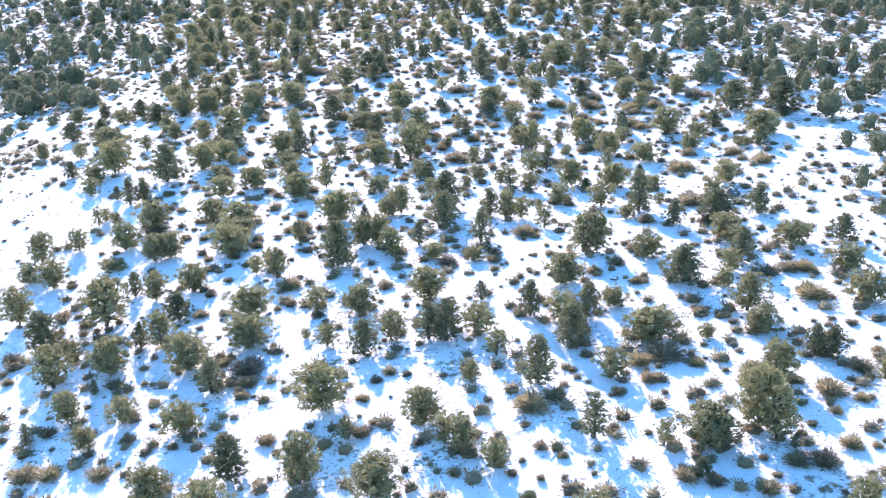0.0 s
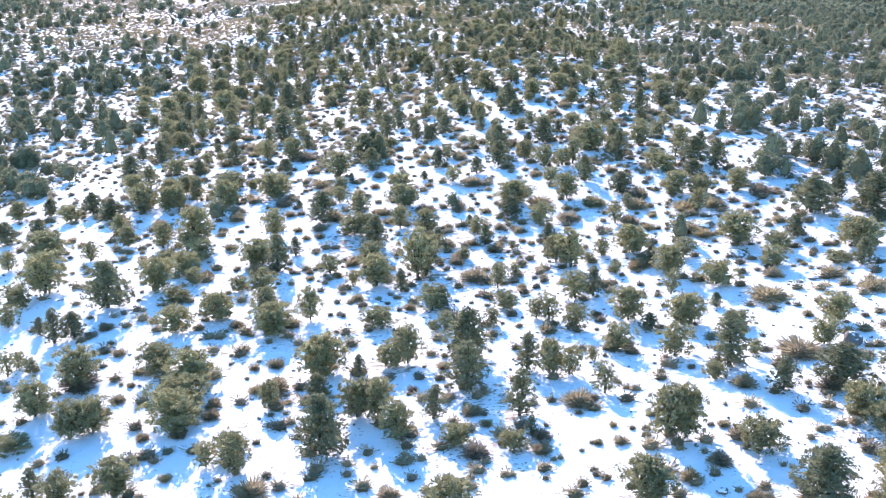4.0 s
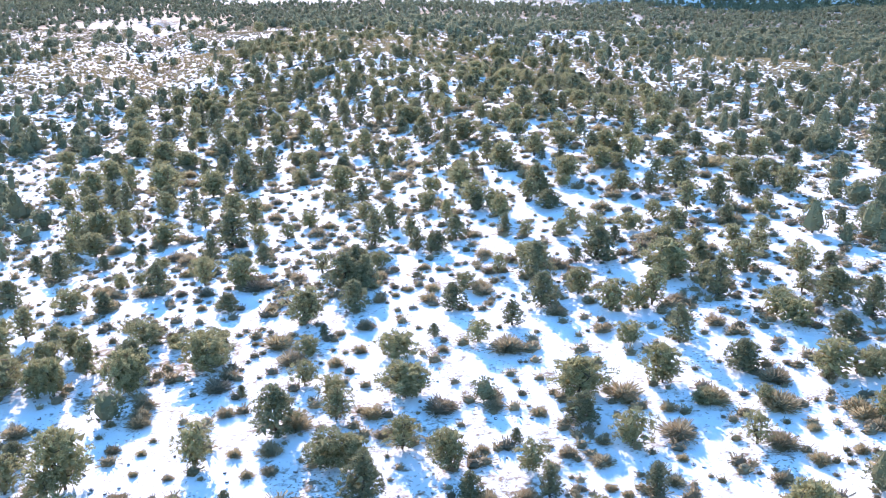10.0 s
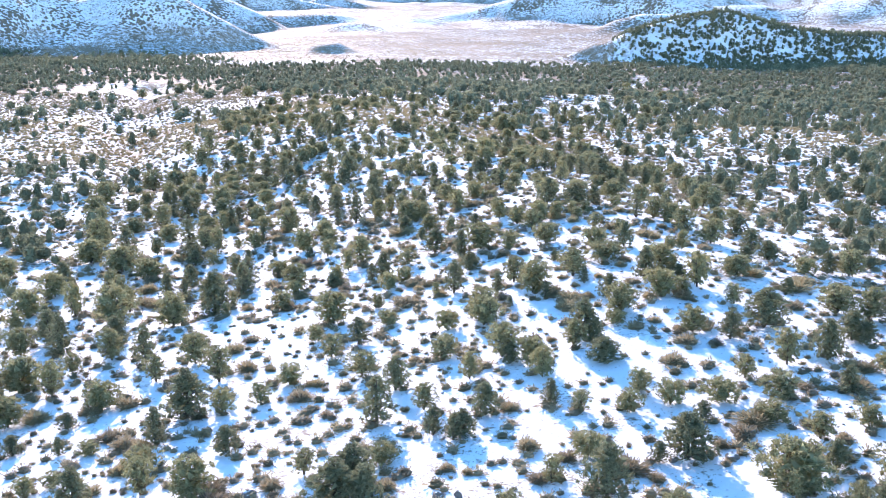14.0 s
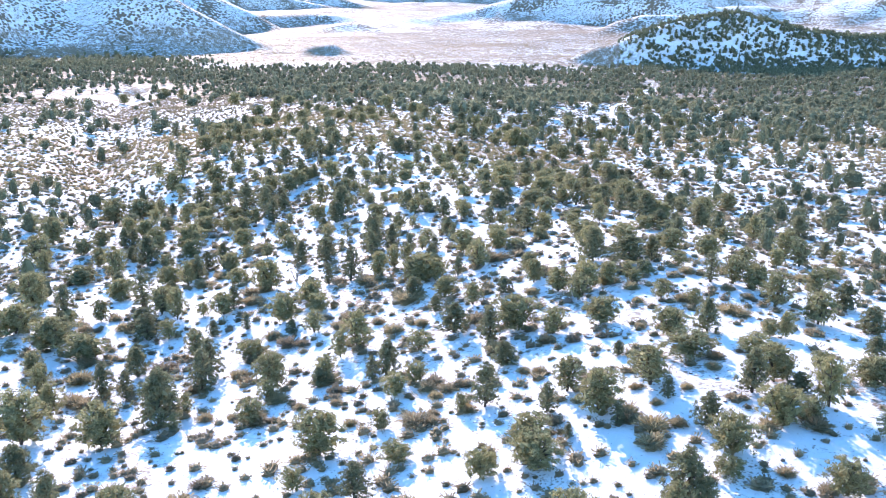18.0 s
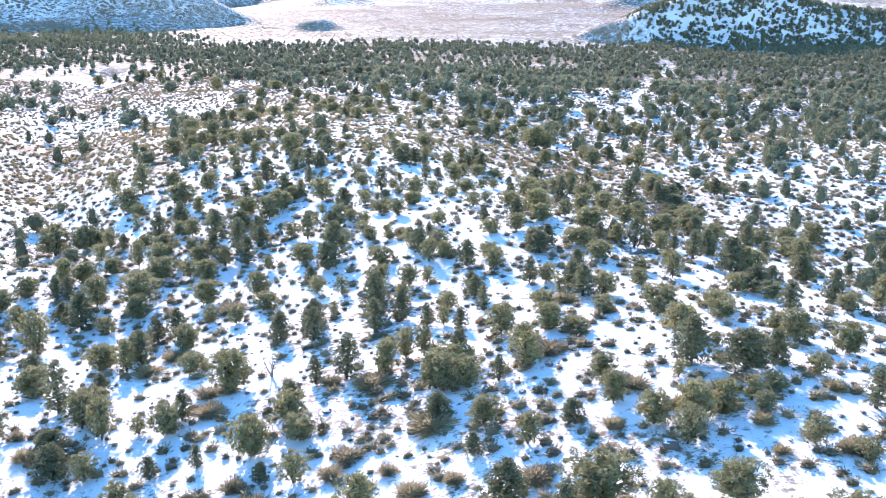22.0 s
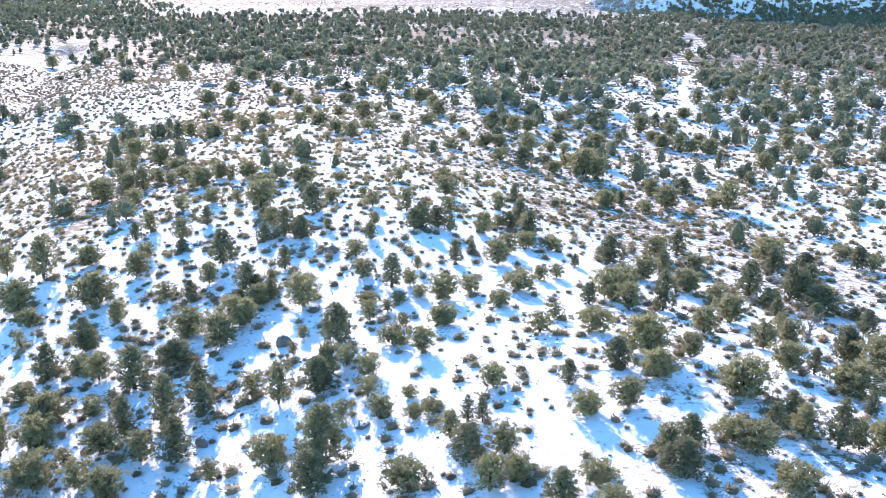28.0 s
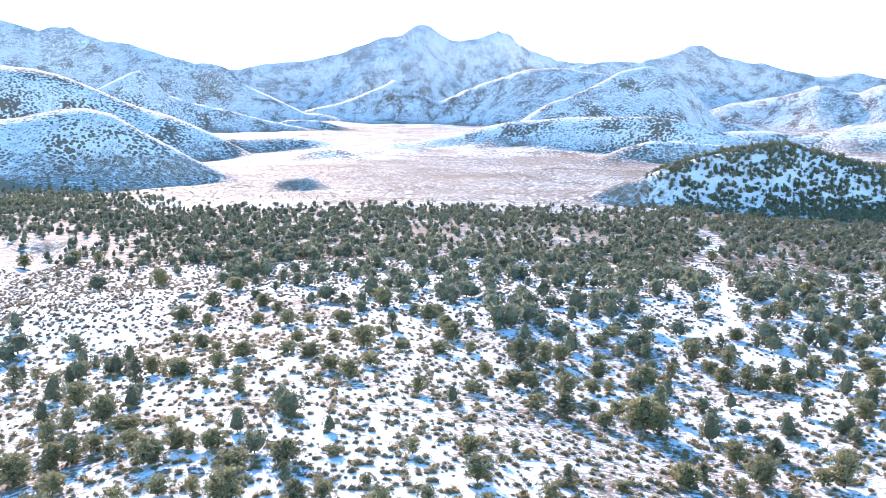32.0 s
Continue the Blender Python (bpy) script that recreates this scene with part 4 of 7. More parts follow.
plant("sapling", -54.8, 193.2, 1.7, 2.8)
plant("sapling", 3.4, 199.9, 2.7, 2.0)
plant("pinyon", 13.4, 202.4, 2.1, 1.6)
plant("pinyon", 16.1, 203.0, 4.5, 4.6)
plant("sapling", 36.2, 202.7, 2.6, 3.1)
plant("pinyon", -43.9, 197.2, 2.6, 2.2)
plant("sapling", 7.3, 204.1, 2.5, 3.1)
plant("sapling", -48.1, 198.3, 2.9, 3.6)
plant("juniper", -28.3, 202.2, 4.0, 3.8)
plant("sapling", 34.0, 206.4, 2.3, 2.5)
plant("sapling", -18.6, 205.4, 2.8, 2.4)
plant("sapling", -11.5, 206.6, 2.1, 3.0)
plant("juniper", -33.3, 204.2, 3.8, 2.6)
plant("sapling", 25.9, 209.5, 2.0, 3.6)
plant("pinyon", -4.7, 210.0, 2.9, 1.6)
plant("pinyon", 19.5, 210.0, 2.3, 2.0)
plant("pinyon", -57.8, 203.7, 3.5, 3.9)
plant("sapling", 38.7, 209.5, 2.4, 2.1)
plant("pinyon", -3.8, 210.8, 2.8, 2.6)
plant("pinyon", -6.6, 211.6, 3.4, 1.9)
plant("sapling", -44.6, 206.4, 2.1, 2.0)
plant("sapling", 12.9, 213.4, 2.5, 2.5)
plant("sapling", -42.5, 207.9, 1.5, 2.0)
plant("sapling", 8.1, 213.9, 2.6, 2.2)
plant("sapling", -34.6, 209.3, 2.6, 3.5)
plant("sapling", 22.6, 214.4, 2.5, 3.6)
plant("pinyon", -1.2, 214.9, 3.5, 2.8)
plant("sapling", 28.5, 214.0, 3.0, 3.8)
plant("sapling", 17.6, 214.9, 2.7, 3.1)
plant("pinyon", -27.0, 212.1, 2.8, 2.5)
plant("pinyon", 5.6, 216.0, 2.9, 1.8)
plant("pinyon", -12.3, 216.3, 5.3, 3.4)
plant("sapling", 15.1, 217.9, 2.6, 2.3)
plant("sapling", -41.4, 215.1, 1.5, 2.4)
plant("pinyon", -34.9, 216.2, 4.1, 2.3)
plant("pinyon", -44.6, 215.6, 2.1, 1.2)
plant("sapling", 26.9, 220.0, 2.7, 2.4)
plant("sapling", 42.0, 219.5, 2.1, 3.1)
plant("juniper", 5.6, 223.1, 3.7, 2.5)
plant("pinyon", -50.1, 217.6, 2.3, 2.1)
plant("sapling", 43.8, 221.6, 2.9, 2.1)
plant("juniper", -2.3, 224.5, 3.2, 2.3)
plant("juniper", 32.3, 222.5, 4.2, 3.3)
plant("pinyon", -10.5, 224.5, 4.0, 3.2)
plant("pinyon", 36.9, 222.8, 4.7, 3.3)
plant("pinyon", -60.8, 220.8, 2.8, 2.7)
plant("sapling", -29.4, 223.0, 3.0, 2.7)
plant("pinyon", -33.1, 222.4, 5.7, 4.3)
plant("pinyon", 12.8, 225.8, 3.0, 3.5)
plant("juniper", 4.9, 226.9, 3.3, 3.0)
plant("sapling", -25.4, 224.7, 2.4, 2.5)
plant("pinyon", 2.5, 227.7, 2.6, 2.1)
plant("pinyon", -46.3, 223.2, 1.9, 2.1)
plant("juniper", -57.0, 224.7, 4.6, 2.8)
plant("juniper", 1.8, 230.1, 4.2, 4.1)
plant("sapling", -14.4, 230.2, 3.2, 3.6)
plant("juniper", -54.1, 226.4, 3.8, 4.1)
plant("sapling", -5.2, 231.5, 2.9, 2.6)
plant("sapling", -22.8, 229.5, 2.6, 3.1)
plant("juniper", 10.2, 230.9, 3.4, 2.7)
plant("sapling", -4.5, 232.6, 2.9, 2.4)
plant("juniper", -44.1, 228.1, 3.5, 3.8)
plant("pinyon", 12.9, 231.8, 3.0, 2.3)
plant("juniper", 49.8, 229.9, 4.1, 4.0)
plant("pinyon", 28.6, 230.6, 3.7, 2.7)
plant("pinyon", 11.8, 233.5, 4.9, 3.2)
plant("juniper", -31.5, 232.5, 4.7, 3.5)
plant("juniper", 24.8, 232.9, 3.2, 3.2)
plant("pinyon", 49.0, 233.5, 4.0, 2.6)
plant("pinyon", 33.6, 233.7, 5.0, 5.3)
plant("sapling", -18.6, 237.5, 3.1, 2.8)
plant("juniper", -39.6, 235.1, 3.6, 2.5)
plant("juniper", -52.0, 234.4, 4.8, 3.2)
plant("juniper", -59.9, 235.3, 5.5, 3.5)
plant("sapling", 16.3, 236.7, 1.7, 2.7)
plant("juniper", 47.8, 236.6, 4.3, 3.2)
plant("pinyon", -15.4, 241.0, 3.6, 2.8)
plant("juniper", -57.2, 237.9, 4.3, 5.0)
plant("sapling", -4.2, 241.9, 2.6, 3.1)
plant("juniper", 0.5, 241.4, 3.8, 3.9)
plant("juniper", -35.9, 239.9, 4.2, 3.7)
plant("juniper", 17.6, 239.9, 3.8, 3.8)
plant("juniper", 45.1, 239.6, 3.7, 4.8)
plant("sapling", -21.2, 244.0, 2.3, 2.3)
plant("sapling", -52.1, 242.1, 3.0, 2.7)
plant("pinyon", -42.9, 242.9, 5.2, 2.9)
plant("juniper", 0.2, 244.7, 3.9, 3.8)
plant("sapling", 32.5, 241.7, 2.7, 2.4)
plant("sapling", -11.8, 247.3, 2.0, 3.2)
plant("juniper", -48.1, 245.7, 4.5, 3.6)
plant("pinyon", 4.3, 246.3, 1.7, 1.0)
plant("pinyon", 17.1, 245.1, 3.4, 2.8)
plant("juniper", -19.3, 250.5, 4.5, 4.4)
plant("juniper", 23.8, 245.1, 3.7, 3.9)
plant("pinyon", 9.2, 247.5, 2.5, 1.4)
plant("sapling", 26.9, 245.4, 2.5, 2.2)
plant("pinyon", -56.1, 250.1, 5.9, 3.3)
plant("juniper", 29.6, 248.3, 5.0, 3.6)
plant("pinyon", 58.3, 251.0, 3.3, 3.0)
plant("juniper", 7.7, 250.4, 4.5, 4.1)
plant("juniper", -62.6, 252.1, 3.9, 3.9)
plant("sapling", -13.4, 254.6, 2.2, 2.1)
plant("pinyon", 3.1, 252.4, 3.3, 1.9)
plant("pinyon", 14.9, 251.3, 2.4, 1.4)
plant("pinyon", 27.7, 250.7, 2.4, 2.6)
plant("sapling", -5.2, 255.9, 2.2, 1.3)
plant("pinyon", -60.1, 256.2, 5.1, 3.6)
plant("pinyon", 23.2, 251.4, 4.7, 2.7)
plant("pinyon", -2.7, 256.4, 4.9, 2.9)
plant("juniper", -43.3, 259.7, 4.9, 4.9)
plant("juniper", 36.4, 253.6, 3.1, 4.4)
plant("sapling", -27.6, 261.1, 3.0, 2.9)
plant("juniper", 53.9, 256.4, 3.9, 4.0)
plant("sapling", -36.2, 262.0, 2.1, 1.7)
plant("sapling", 47.5, 256.3, 2.4, 3.3)
plant("pinyon", 51.0, 256.9, 3.3, 2.4)
plant("juniper", 26.3, 253.9, 4.2, 3.5)
plant("sapling", -69.1, 259.1, 2.8, 3.1)
plant("juniper", 14.0, 254.9, 4.3, 3.8)
plant("juniper", 5.8, 256.6, 3.9, 3.3)
plant("sapling", 27.8, 254.3, 2.9, 1.6)
plant("juniper", -52.9, 262.5, 6.3, 5.4)
plant("pinyon", -38.4, 264.9, 6.6, 5.2)
plant("sapling", -35.9, 266.7, 2.8, 1.6)
plant("sapling", -12.1, 262.6, 2.7, 2.8)
plant("sapling", 32.9, 257.8, 1.9, 2.6)
plant("sapling", -26.6, 267.4, 2.9, 2.2)
plant("pinyon", 14.4, 258.7, 2.8, 3.5)
plant("pinyon", 40.7, 261.9, 2.4, 2.6)
plant("sapling", -9.7, 266.0, 2.4, 2.5)
plant("juniper", -53.0, 271.4, 4.2, 3.3)
plant("juniper", -60.8, 269.6, 5.6, 3.3)
plant("pinyon", 44.7, 263.9, 3.0, 3.4)
plant("pinyon", -14.8, 268.6, 3.1, 1.7)
plant("sapling", 19.7, 261.9, 2.8, 5.5)
plant("juniper", -26.9, 272.0, 4.6, 3.8)
plant("sapling", 26.9, 261.9, 2.3, 3.9)
plant("pinyon", -13.0, 268.8, 4.6, 2.5)
plant("pinyon", -45.0, 275.4, 3.8, 2.1)
plant("pinyon", -35.9, 275.1, 5.6, 3.1)
plant("pinyon", 12.6, 264.0, 1.8, 1.5)
plant("pinyon", -48.0, 275.8, 4.9, 2.7)
plant("juniper", -74.7, 270.0, 4.0, 4.0)
plant("juniper", -68.7, 271.4, 4.4, 4.8)
plant("pinyon", -35.8, 279.8, 5.4, 3.2)
plant("juniper", -56.0, 277.3, 4.6, 2.6)
plant("juniper", 32.6, 267.6, 3.2, 1.8)
plant("sapling", 30.9, 267.9, 2.1, 2.1)
plant("juniper", 19.6, 268.9, 3.3, 3.6)
plant("juniper", -19.0, 277.6, 3.4, 2.1)
plant("sapling", -9.4, 275.3, 2.8, 3.1)
plant("pinyon", 24.2, 269.7, 4.1, 3.0)
plant("pinyon", -45.7, 283.0, 4.1, 3.0)
plant("pinyon", -0.8, 274.7, 4.6, 2.5)
plant("juniper", 39.1, 273.9, 4.1, 4.0)
plant("juniper", -16.9, 279.5, 5.1, 3.6)
plant("juniper", 6.8, 274.0, 3.4, 3.0)
plant("sapling", -31.1, 284.4, 2.5, 4.1)
plant("juniper", -68.1, 281.6, 4.2, 4.7)
plant("juniper", 12.8, 275.1, 3.4, 4.0)
plant("juniper", 2.6, 277.5, 4.3, 5.2)
plant("juniper", 35.9, 279.7, 4.7, 3.8)
plant("sapling", 25.5, 279.7, 2.3, 2.0)
plant("pinyon", -68.8, 287.9, 4.3, 4.0)
plant("juniper", -54.7, 290.4, 3.5, 5.6)
plant("sapling", -23.3, 289.0, 3.1, 2.8)
plant("sapling", -79.5, 288.6, 2.6, 2.8)
plant("pinyon", -26.5, 290.3, 2.2, 1.6)
plant("sapling", 22.1, 282.9, 2.7, 2.6)
plant("juniper", 11.6, 284.5, 3.7, 3.0)
plant("juniper", 35.9, 287.2, 3.4, 3.5)
plant("pinyon", -38.0, 294.7, 2.5, 1.9)
plant("juniper", -1.9, 288.2, 3.1, 2.3)
plant("juniper", -60.9, 294.9, 4.8, 5.8)
plant("pinyon", -33.4, 295.1, 2.6, 1.4)
plant("juniper", 33.5, 289.0, 3.9, 3.2)
plant("sapling", -44.6, 295.9, 2.8, 2.8)
plant("juniper", -81.4, 295.4, 3.8, 3.8)
plant("pinyon", 30.5, 289.2, 4.5, 2.5)
plant("juniper", 13.4, 288.5, 3.7, 3.6)
plant("pinyon", -47.9, 296.4, 4.0, 3.4)
plant("juniper", 9.6, 288.5, 3.3, 3.2)
plant("sapling", 20.0, 289.0, 2.1, 2.0)
plant("juniper", 16.4, 289.5, 3.1, 2.6)
plant("juniper", -28.2, 295.7, 4.1, 4.1)
plant("sapling", 49.7, 295.8, 2.2, 2.7)
plant("pinyon", 2.5, 291.0, 2.4, 2.3)
plant("sapling", 19.5, 291.2, 2.6, 2.1)
plant("juniper", -5.6, 293.1, 3.1, 3.0)
plant("sapling", -23.5, 296.8, 2.8, 3.5)
plant("sapling", 22.2, 292.6, 2.2, 2.5)
plant("pinyon", -9.9, 296.3, 2.8, 2.7)
plant("pinyon", -49.2, 300.0, 3.7, 4.1)
plant("sapling", 28.3, 296.7, 2.3, 2.5)
plant("juniper", -68.7, 302.3, 4.6, 6.2)
plant("pinyon", 21.2, 298.2, 4.3, 5.5)
plant("sapling", 14.2, 297.2, 2.1, 1.6)
plant("pinyon", 24.9, 299.7, 3.8, 2.3)
plant("juniper", 49.3, 305.6, 4.3, 3.2)
plant("juniper", -24.9, 301.1, 3.5, 3.1)
plant("sapling", 59.1, 312.8, 2.7, 3.0)
plant("pinyon", 16.5, 300.7, 5.0, 4.1)
plant("juniper", 34.4, 303.6, 3.5, 3.6)
plant("sapling", -62.1, 306.0, 2.0, 3.2)
plant("juniper", -6.5, 302.0, 3.3, 3.2)
plant("juniper", -9.0, 302.2, 4.2, 3.9)
plant("pinyon", -3.2, 302.5, 2.9, 1.6)
plant("juniper", -57.2, 305.8, 3.4, 2.4)
plant("juniper", 48.0, 308.6, 5.2, 3.8)
plant("juniper", -45.2, 303.9, 5.0, 2.8)
plant("pinyon", -10.4, 303.3, 3.9, 2.2)
plant("sapling", 20.6, 305.3, 1.6, 1.5)
plant("juniper", 29.9, 307.3, 3.6, 3.6)
plant("juniper", -38.1, 303.2, 3.4, 3.3)
plant("pinyon", -25.0, 303.3, 3.4, 3.2)
plant("juniper", 0.1, 304.8, 4.2, 3.3)
plant("sapling", -41.4, 304.2, 2.1, 2.0)
plant("pinyon", -64.1, 310.2, 5.4, 3.3)
plant("juniper", -8.5, 306.9, 3.0, 5.9)
plant("pinyon", 59.2, 318.9, 2.8, 2.5)
plant("sapling", 29.1, 311.1, 2.3, 2.5)
plant("juniper", -48.3, 307.1, 4.5, 3.7)
plant("juniper", 18.2, 310.0, 3.7, 4.0)
plant("pinyon", -37.1, 305.9, 3.6, 2.1)
plant("juniper", -71.2, 316.5, 6.5, 4.8)
plant("juniper", -15.2, 309.1, 4.1, 2.5)
plant("juniper", 0.2, 309.6, 3.5, 3.2)
plant("pinyon", -6.9, 310.0, 3.6, 2.3)
plant("pinyon", -19.5, 309.5, 5.6, 3.1)
plant("juniper", -48.3, 309.4, 3.7, 3.8)
plant("pinyon", -22.9, 309.7, 3.4, 1.9)
plant("sapling", 24.6, 315.8, 2.5, 3.6)
plant("pinyon", -52.5, 312.2, 6.2, 3.4)
plant("juniper", -10.7, 312.8, 3.9, 2.2)
plant("juniper", -12.8, 312.7, 4.0, 2.2)
plant("sapling", 6.9, 313.8, 1.7, 3.2)
plant("juniper", 4.0, 315.5, 3.2, 3.2)
plant("juniper", -1.6, 315.6, 4.1, 3.4)
plant("sapling", 43.0, 322.8, 2.5, 3.4)
plant("juniper", -58.0, 318.8, 3.7, 4.1)
plant("sapling", 25.4, 320.5, 2.3, 3.9)
plant("sapling", -14.8, 316.8, 1.7, 2.1)
plant("juniper", -32.6, 312.1, 5.0, 4.6)
plant("sapling", 11.2, 320.3, 2.4, 2.6)
plant("snag", -28.4, 314.0, 2.8, 2.9)
plant("juniper", 49.9, 327.8, 4.6, 3.3)
plant("pinyon", -6.2, 320.5, 2.8, 1.9)
plant("sapling", 19.0, 322.9, 2.5, 4.9)
plant("pinyon", -10.2, 322.9, 3.1, 1.7)
plant("sapling", -8.1, 322.3, 2.5, 1.7)
plant("sapling", 34.9, 327.2, 2.4, 3.4)
plant("sapling", 4.5, 323.7, 2.6, 3.2)
plant("pinyon", 62.3, 338.3, 4.2, 3.1)
plant("sapling", -38.7, 320.0, 2.7, 3.3)
plant("pinyon", -16.6, 323.7, 4.6, 2.8)
plant("pinyon", -24.4, 323.9, 4.5, 3.1)
plant("pinyon", -2.7, 327.4, 3.3, 1.8)
plant("juniper", -47.9, 323.9, 4.6, 2.8)
plant("juniper", -69.5, 334.3, 3.2, 6.0)
plant("sapling", 31.3, 330.2, 2.6, 3.9)
plant("juniper", -51.3, 326.2, 3.4, 3.8)
plant("pinyon", -13.4, 326.9, 4.5, 2.7)
plant("pinyon", 10.3, 328.2, 4.5, 3.2)
plant("juniper", 13.2, 328.5, 3.2, 3.0)
plant("pinyon", 34.0, 331.2, 3.7, 3.5)
plant("sapling", -53.2, 327.7, 2.6, 1.9)
plant("sapling", -7.3, 328.9, 2.5, 2.7)
plant("pinyon", -46.5, 325.6, 4.9, 2.7)
plant("sapling", 7.6, 330.1, 2.8, 2.3)
plant("pinyon", -16.7, 330.4, 6.2, 3.5)
plant("juniper", -63.4, 335.8, 6.4, 4.1)
plant("pinyon", -24.8, 329.2, 4.0, 3.1)
plant("juniper", -48.2, 329.4, 3.5, 2.8)
plant("juniper", -41.4, 328.9, 3.6, 3.3)
plant("sapling", 18.8, 333.2, 2.4, 2.9)
plant("pinyon", 9.6, 333.0, 3.8, 3.1)
plant("sapling", -22.5, 333.5, 2.0, 1.5)
plant("juniper", -78.6, 341.7, 4.6, 3.2)
plant("sapling", -16.5, 338.0, 2.9, 2.9)
plant("pinyon", 4.3, 336.2, 3.9, 2.1)
plant("sapling", 6.6, 336.2, 2.7, 2.9)
plant("sapling", -36.2, 336.8, 2.6, 2.5)
plant("juniper", 37.2, 341.8, 4.0, 4.3)
plant("pinyon", 34.1, 341.2, 5.5, 4.8)
plant("juniper", -69.2, 345.2, 4.0, 2.8)
plant("sapling", -55.7, 341.9, 2.8, 3.0)
plant("sapling", -21.9, 341.9, 2.9, 2.3)
plant("sapling", -32.5, 340.8, 2.8, 3.5)
plant("juniper", -12.3, 341.2, 3.2, 3.0)
plant("sapling", -40.3, 339.5, 2.6, 2.5)
plant("pinyon", -60.0, 344.6, 5.8, 4.8)
plant("juniper", 46.9, 347.0, 4.9, 3.5)
plant("sapling", 20.6, 340.5, 2.0, 3.6)
plant("sapling", -9.7, 341.3, 2.5, 2.0)
plant("sapling", -25.7, 344.0, 2.9, 2.6)
plant("sapling", -17.5, 344.3, 2.4, 2.6)
plant("pinyon", 11.7, 340.9, 3.3, 2.5)
plant("juniper", -82.1, 349.3, 5.2, 5.3)
plant("sapling", -16.3, 345.1, 2.6, 2.3)
plant("sapling", 25.7, 344.0, 2.4, 2.9)
plant("juniper", 0.0, 344.0, 3.3, 3.1)
plant("pinyon", -26.9, 349.3, 2.7, 2.1)
plant("juniper", -34.5, 348.0, 3.8, 3.2)
plant("juniper", -42.5, 348.2, 3.8, 4.1)
plant("juniper", -74.8, 353.0, 3.3, 4.1)
plant("pinyon", -3.7, 346.1, 4.1, 3.0)
plant("pinyon", 30.8, 349.0, 4.7, 2.8)
plant("sapling", 15.8, 346.2, 3.0, 3.9)
plant("juniper", -60.3, 353.1, 5.0, 3.8)
plant("juniper", -53.5, 352.4, 5.1, 5.8)
plant("juniper", -9.2, 350.1, 3.8, 3.0)
plant("sapling", -16.5, 352.7, 2.8, 4.0)
plant("pinyon", -24.9, 354.2, 4.4, 3.6)
plant("juniper", 51.2, 361.3, 3.4, 5.2)
plant("sapling", -0.2, 349.2, 2.4, 3.2)
plant("pinyon", -65.6, 356.3, 4.0, 2.5)
plant("sapling", -6.6, 351.1, 2.7, 2.7)
plant("pinyon", -67.8, 357.2, 4.0, 2.5)
plant("pinyon", 7.5, 349.9, 3.6, 3.7)
plant("juniper", -72.8, 358.8, 3.4, 3.4)
plant("pinyon", 29.4, 354.4, 2.7, 1.5)
plant("sapling", 27.3, 354.5, 3.0, 3.0)
plant("juniper", 25.0, 354.4, 3.2, 2.1)
plant("pinyon", -24.0, 358.4, 6.3, 4.4)
plant("pinyon", -10.6, 354.8, 4.1, 3.2)
plant("pinyon", 23.1, 354.5, 5.1, 2.8)
plant("juniper", 15.1, 353.4, 3.4, 3.6)
plant("juniper", 6.6, 352.5, 3.4, 2.3)
plant("juniper", -83.7, 361.7, 5.5, 5.2)
plant("juniper", -44.4, 358.9, 3.6, 3.5)
plant("juniper", -7.3, 355.3, 3.1, 3.2)
plant("sapling", -29.1, 360.1, 3.0, 3.9)
plant("juniper", 37.4, 361.0, 4.0, 3.4)
plant("pinyon", 9.4, 354.5, 3.4, 2.8)
plant("juniper", 20.7, 356.6, 3.4, 3.1)
plant("sapling", 13.5, 355.4, 2.6, 3.2)
plant("juniper", -65.3, 363.6, 3.5, 3.8)
plant("sapling", -47.7, 361.7, 3.1, 3.2)
plant("juniper", -68.7, 364.1, 4.1, 2.9)
plant("pinyon", 18.1, 357.2, 3.2, 2.0)
plant("juniper", -52.6, 362.7, 3.6, 4.7)
plant("juniper", -12.0, 359.1, 3.1, 2.3)
plant("pinyon", -38.5, 363.5, 5.1, 3.4)
plant("sapling", 48.9, 371.1, 3.0, 5.8)
plant("juniper", 61.2, 376.5, 4.2, 4.3)
plant("pinyon", 20.9, 360.1, 3.1, 2.1)
plant("juniper", -42.4, 364.7, 3.6, 3.2)
plant("sapling", -61.7, 367.1, 2.9, 3.8)
plant("sapling", 55.4, 374.9, 3.2, 4.9)
plant("sapling", -50.6, 366.2, 1.9, 1.8)
plant("juniper", -47.2, 367.4, 3.4, 3.6)
plant("pinyon", -8.8, 361.2, 2.6, 1.4)
plant("pinyon", -10.2, 361.7, 2.8, 1.5)
plant("juniper", -57.8, 369.0, 4.8, 2.7)
plant("sapling", 0.9, 360.6, 2.5, 3.0)
plant("sapling", -22.5, 365.7, 2.2, 2.1)
plant("sapling", -15.4, 363.8, 1.6, 1.9)
plant("juniper", -54.3, 369.8, 3.6, 3.8)
plant("sapling", -18.6, 365.3, 2.4, 2.7)
plant("juniper", 30.7, 368.3, 3.4, 5.2)
plant("pinyon", -45.1, 369.5, 4.7, 2.9)
plant("juniper", 5.4, 362.1, 2.9, 3.1)
plant("juniper", 17.8, 365.5, 3.8, 5.2)
plant("sapling", -13.4, 364.7, 1.4, 2.5)
plant("pinyon", -41.0, 370.5, 6.0, 3.4)
plant("juniper", 37.8, 375.8, 5.0, 5.1)
plant("pinyon", -37.3, 371.5, 4.1, 2.5)
plant("pinyon", 28.7, 372.9, 3.2, 1.8)
plant("sapling", -66.0, 375.4, 3.1, 3.1)
plant("sapling", -15.7, 368.3, 1.4, 1.7)
plant("pinyon", 0.5, 366.9, 2.8, 2.2)
plant("juniper", -29.4, 371.3, 5.0, 2.9)
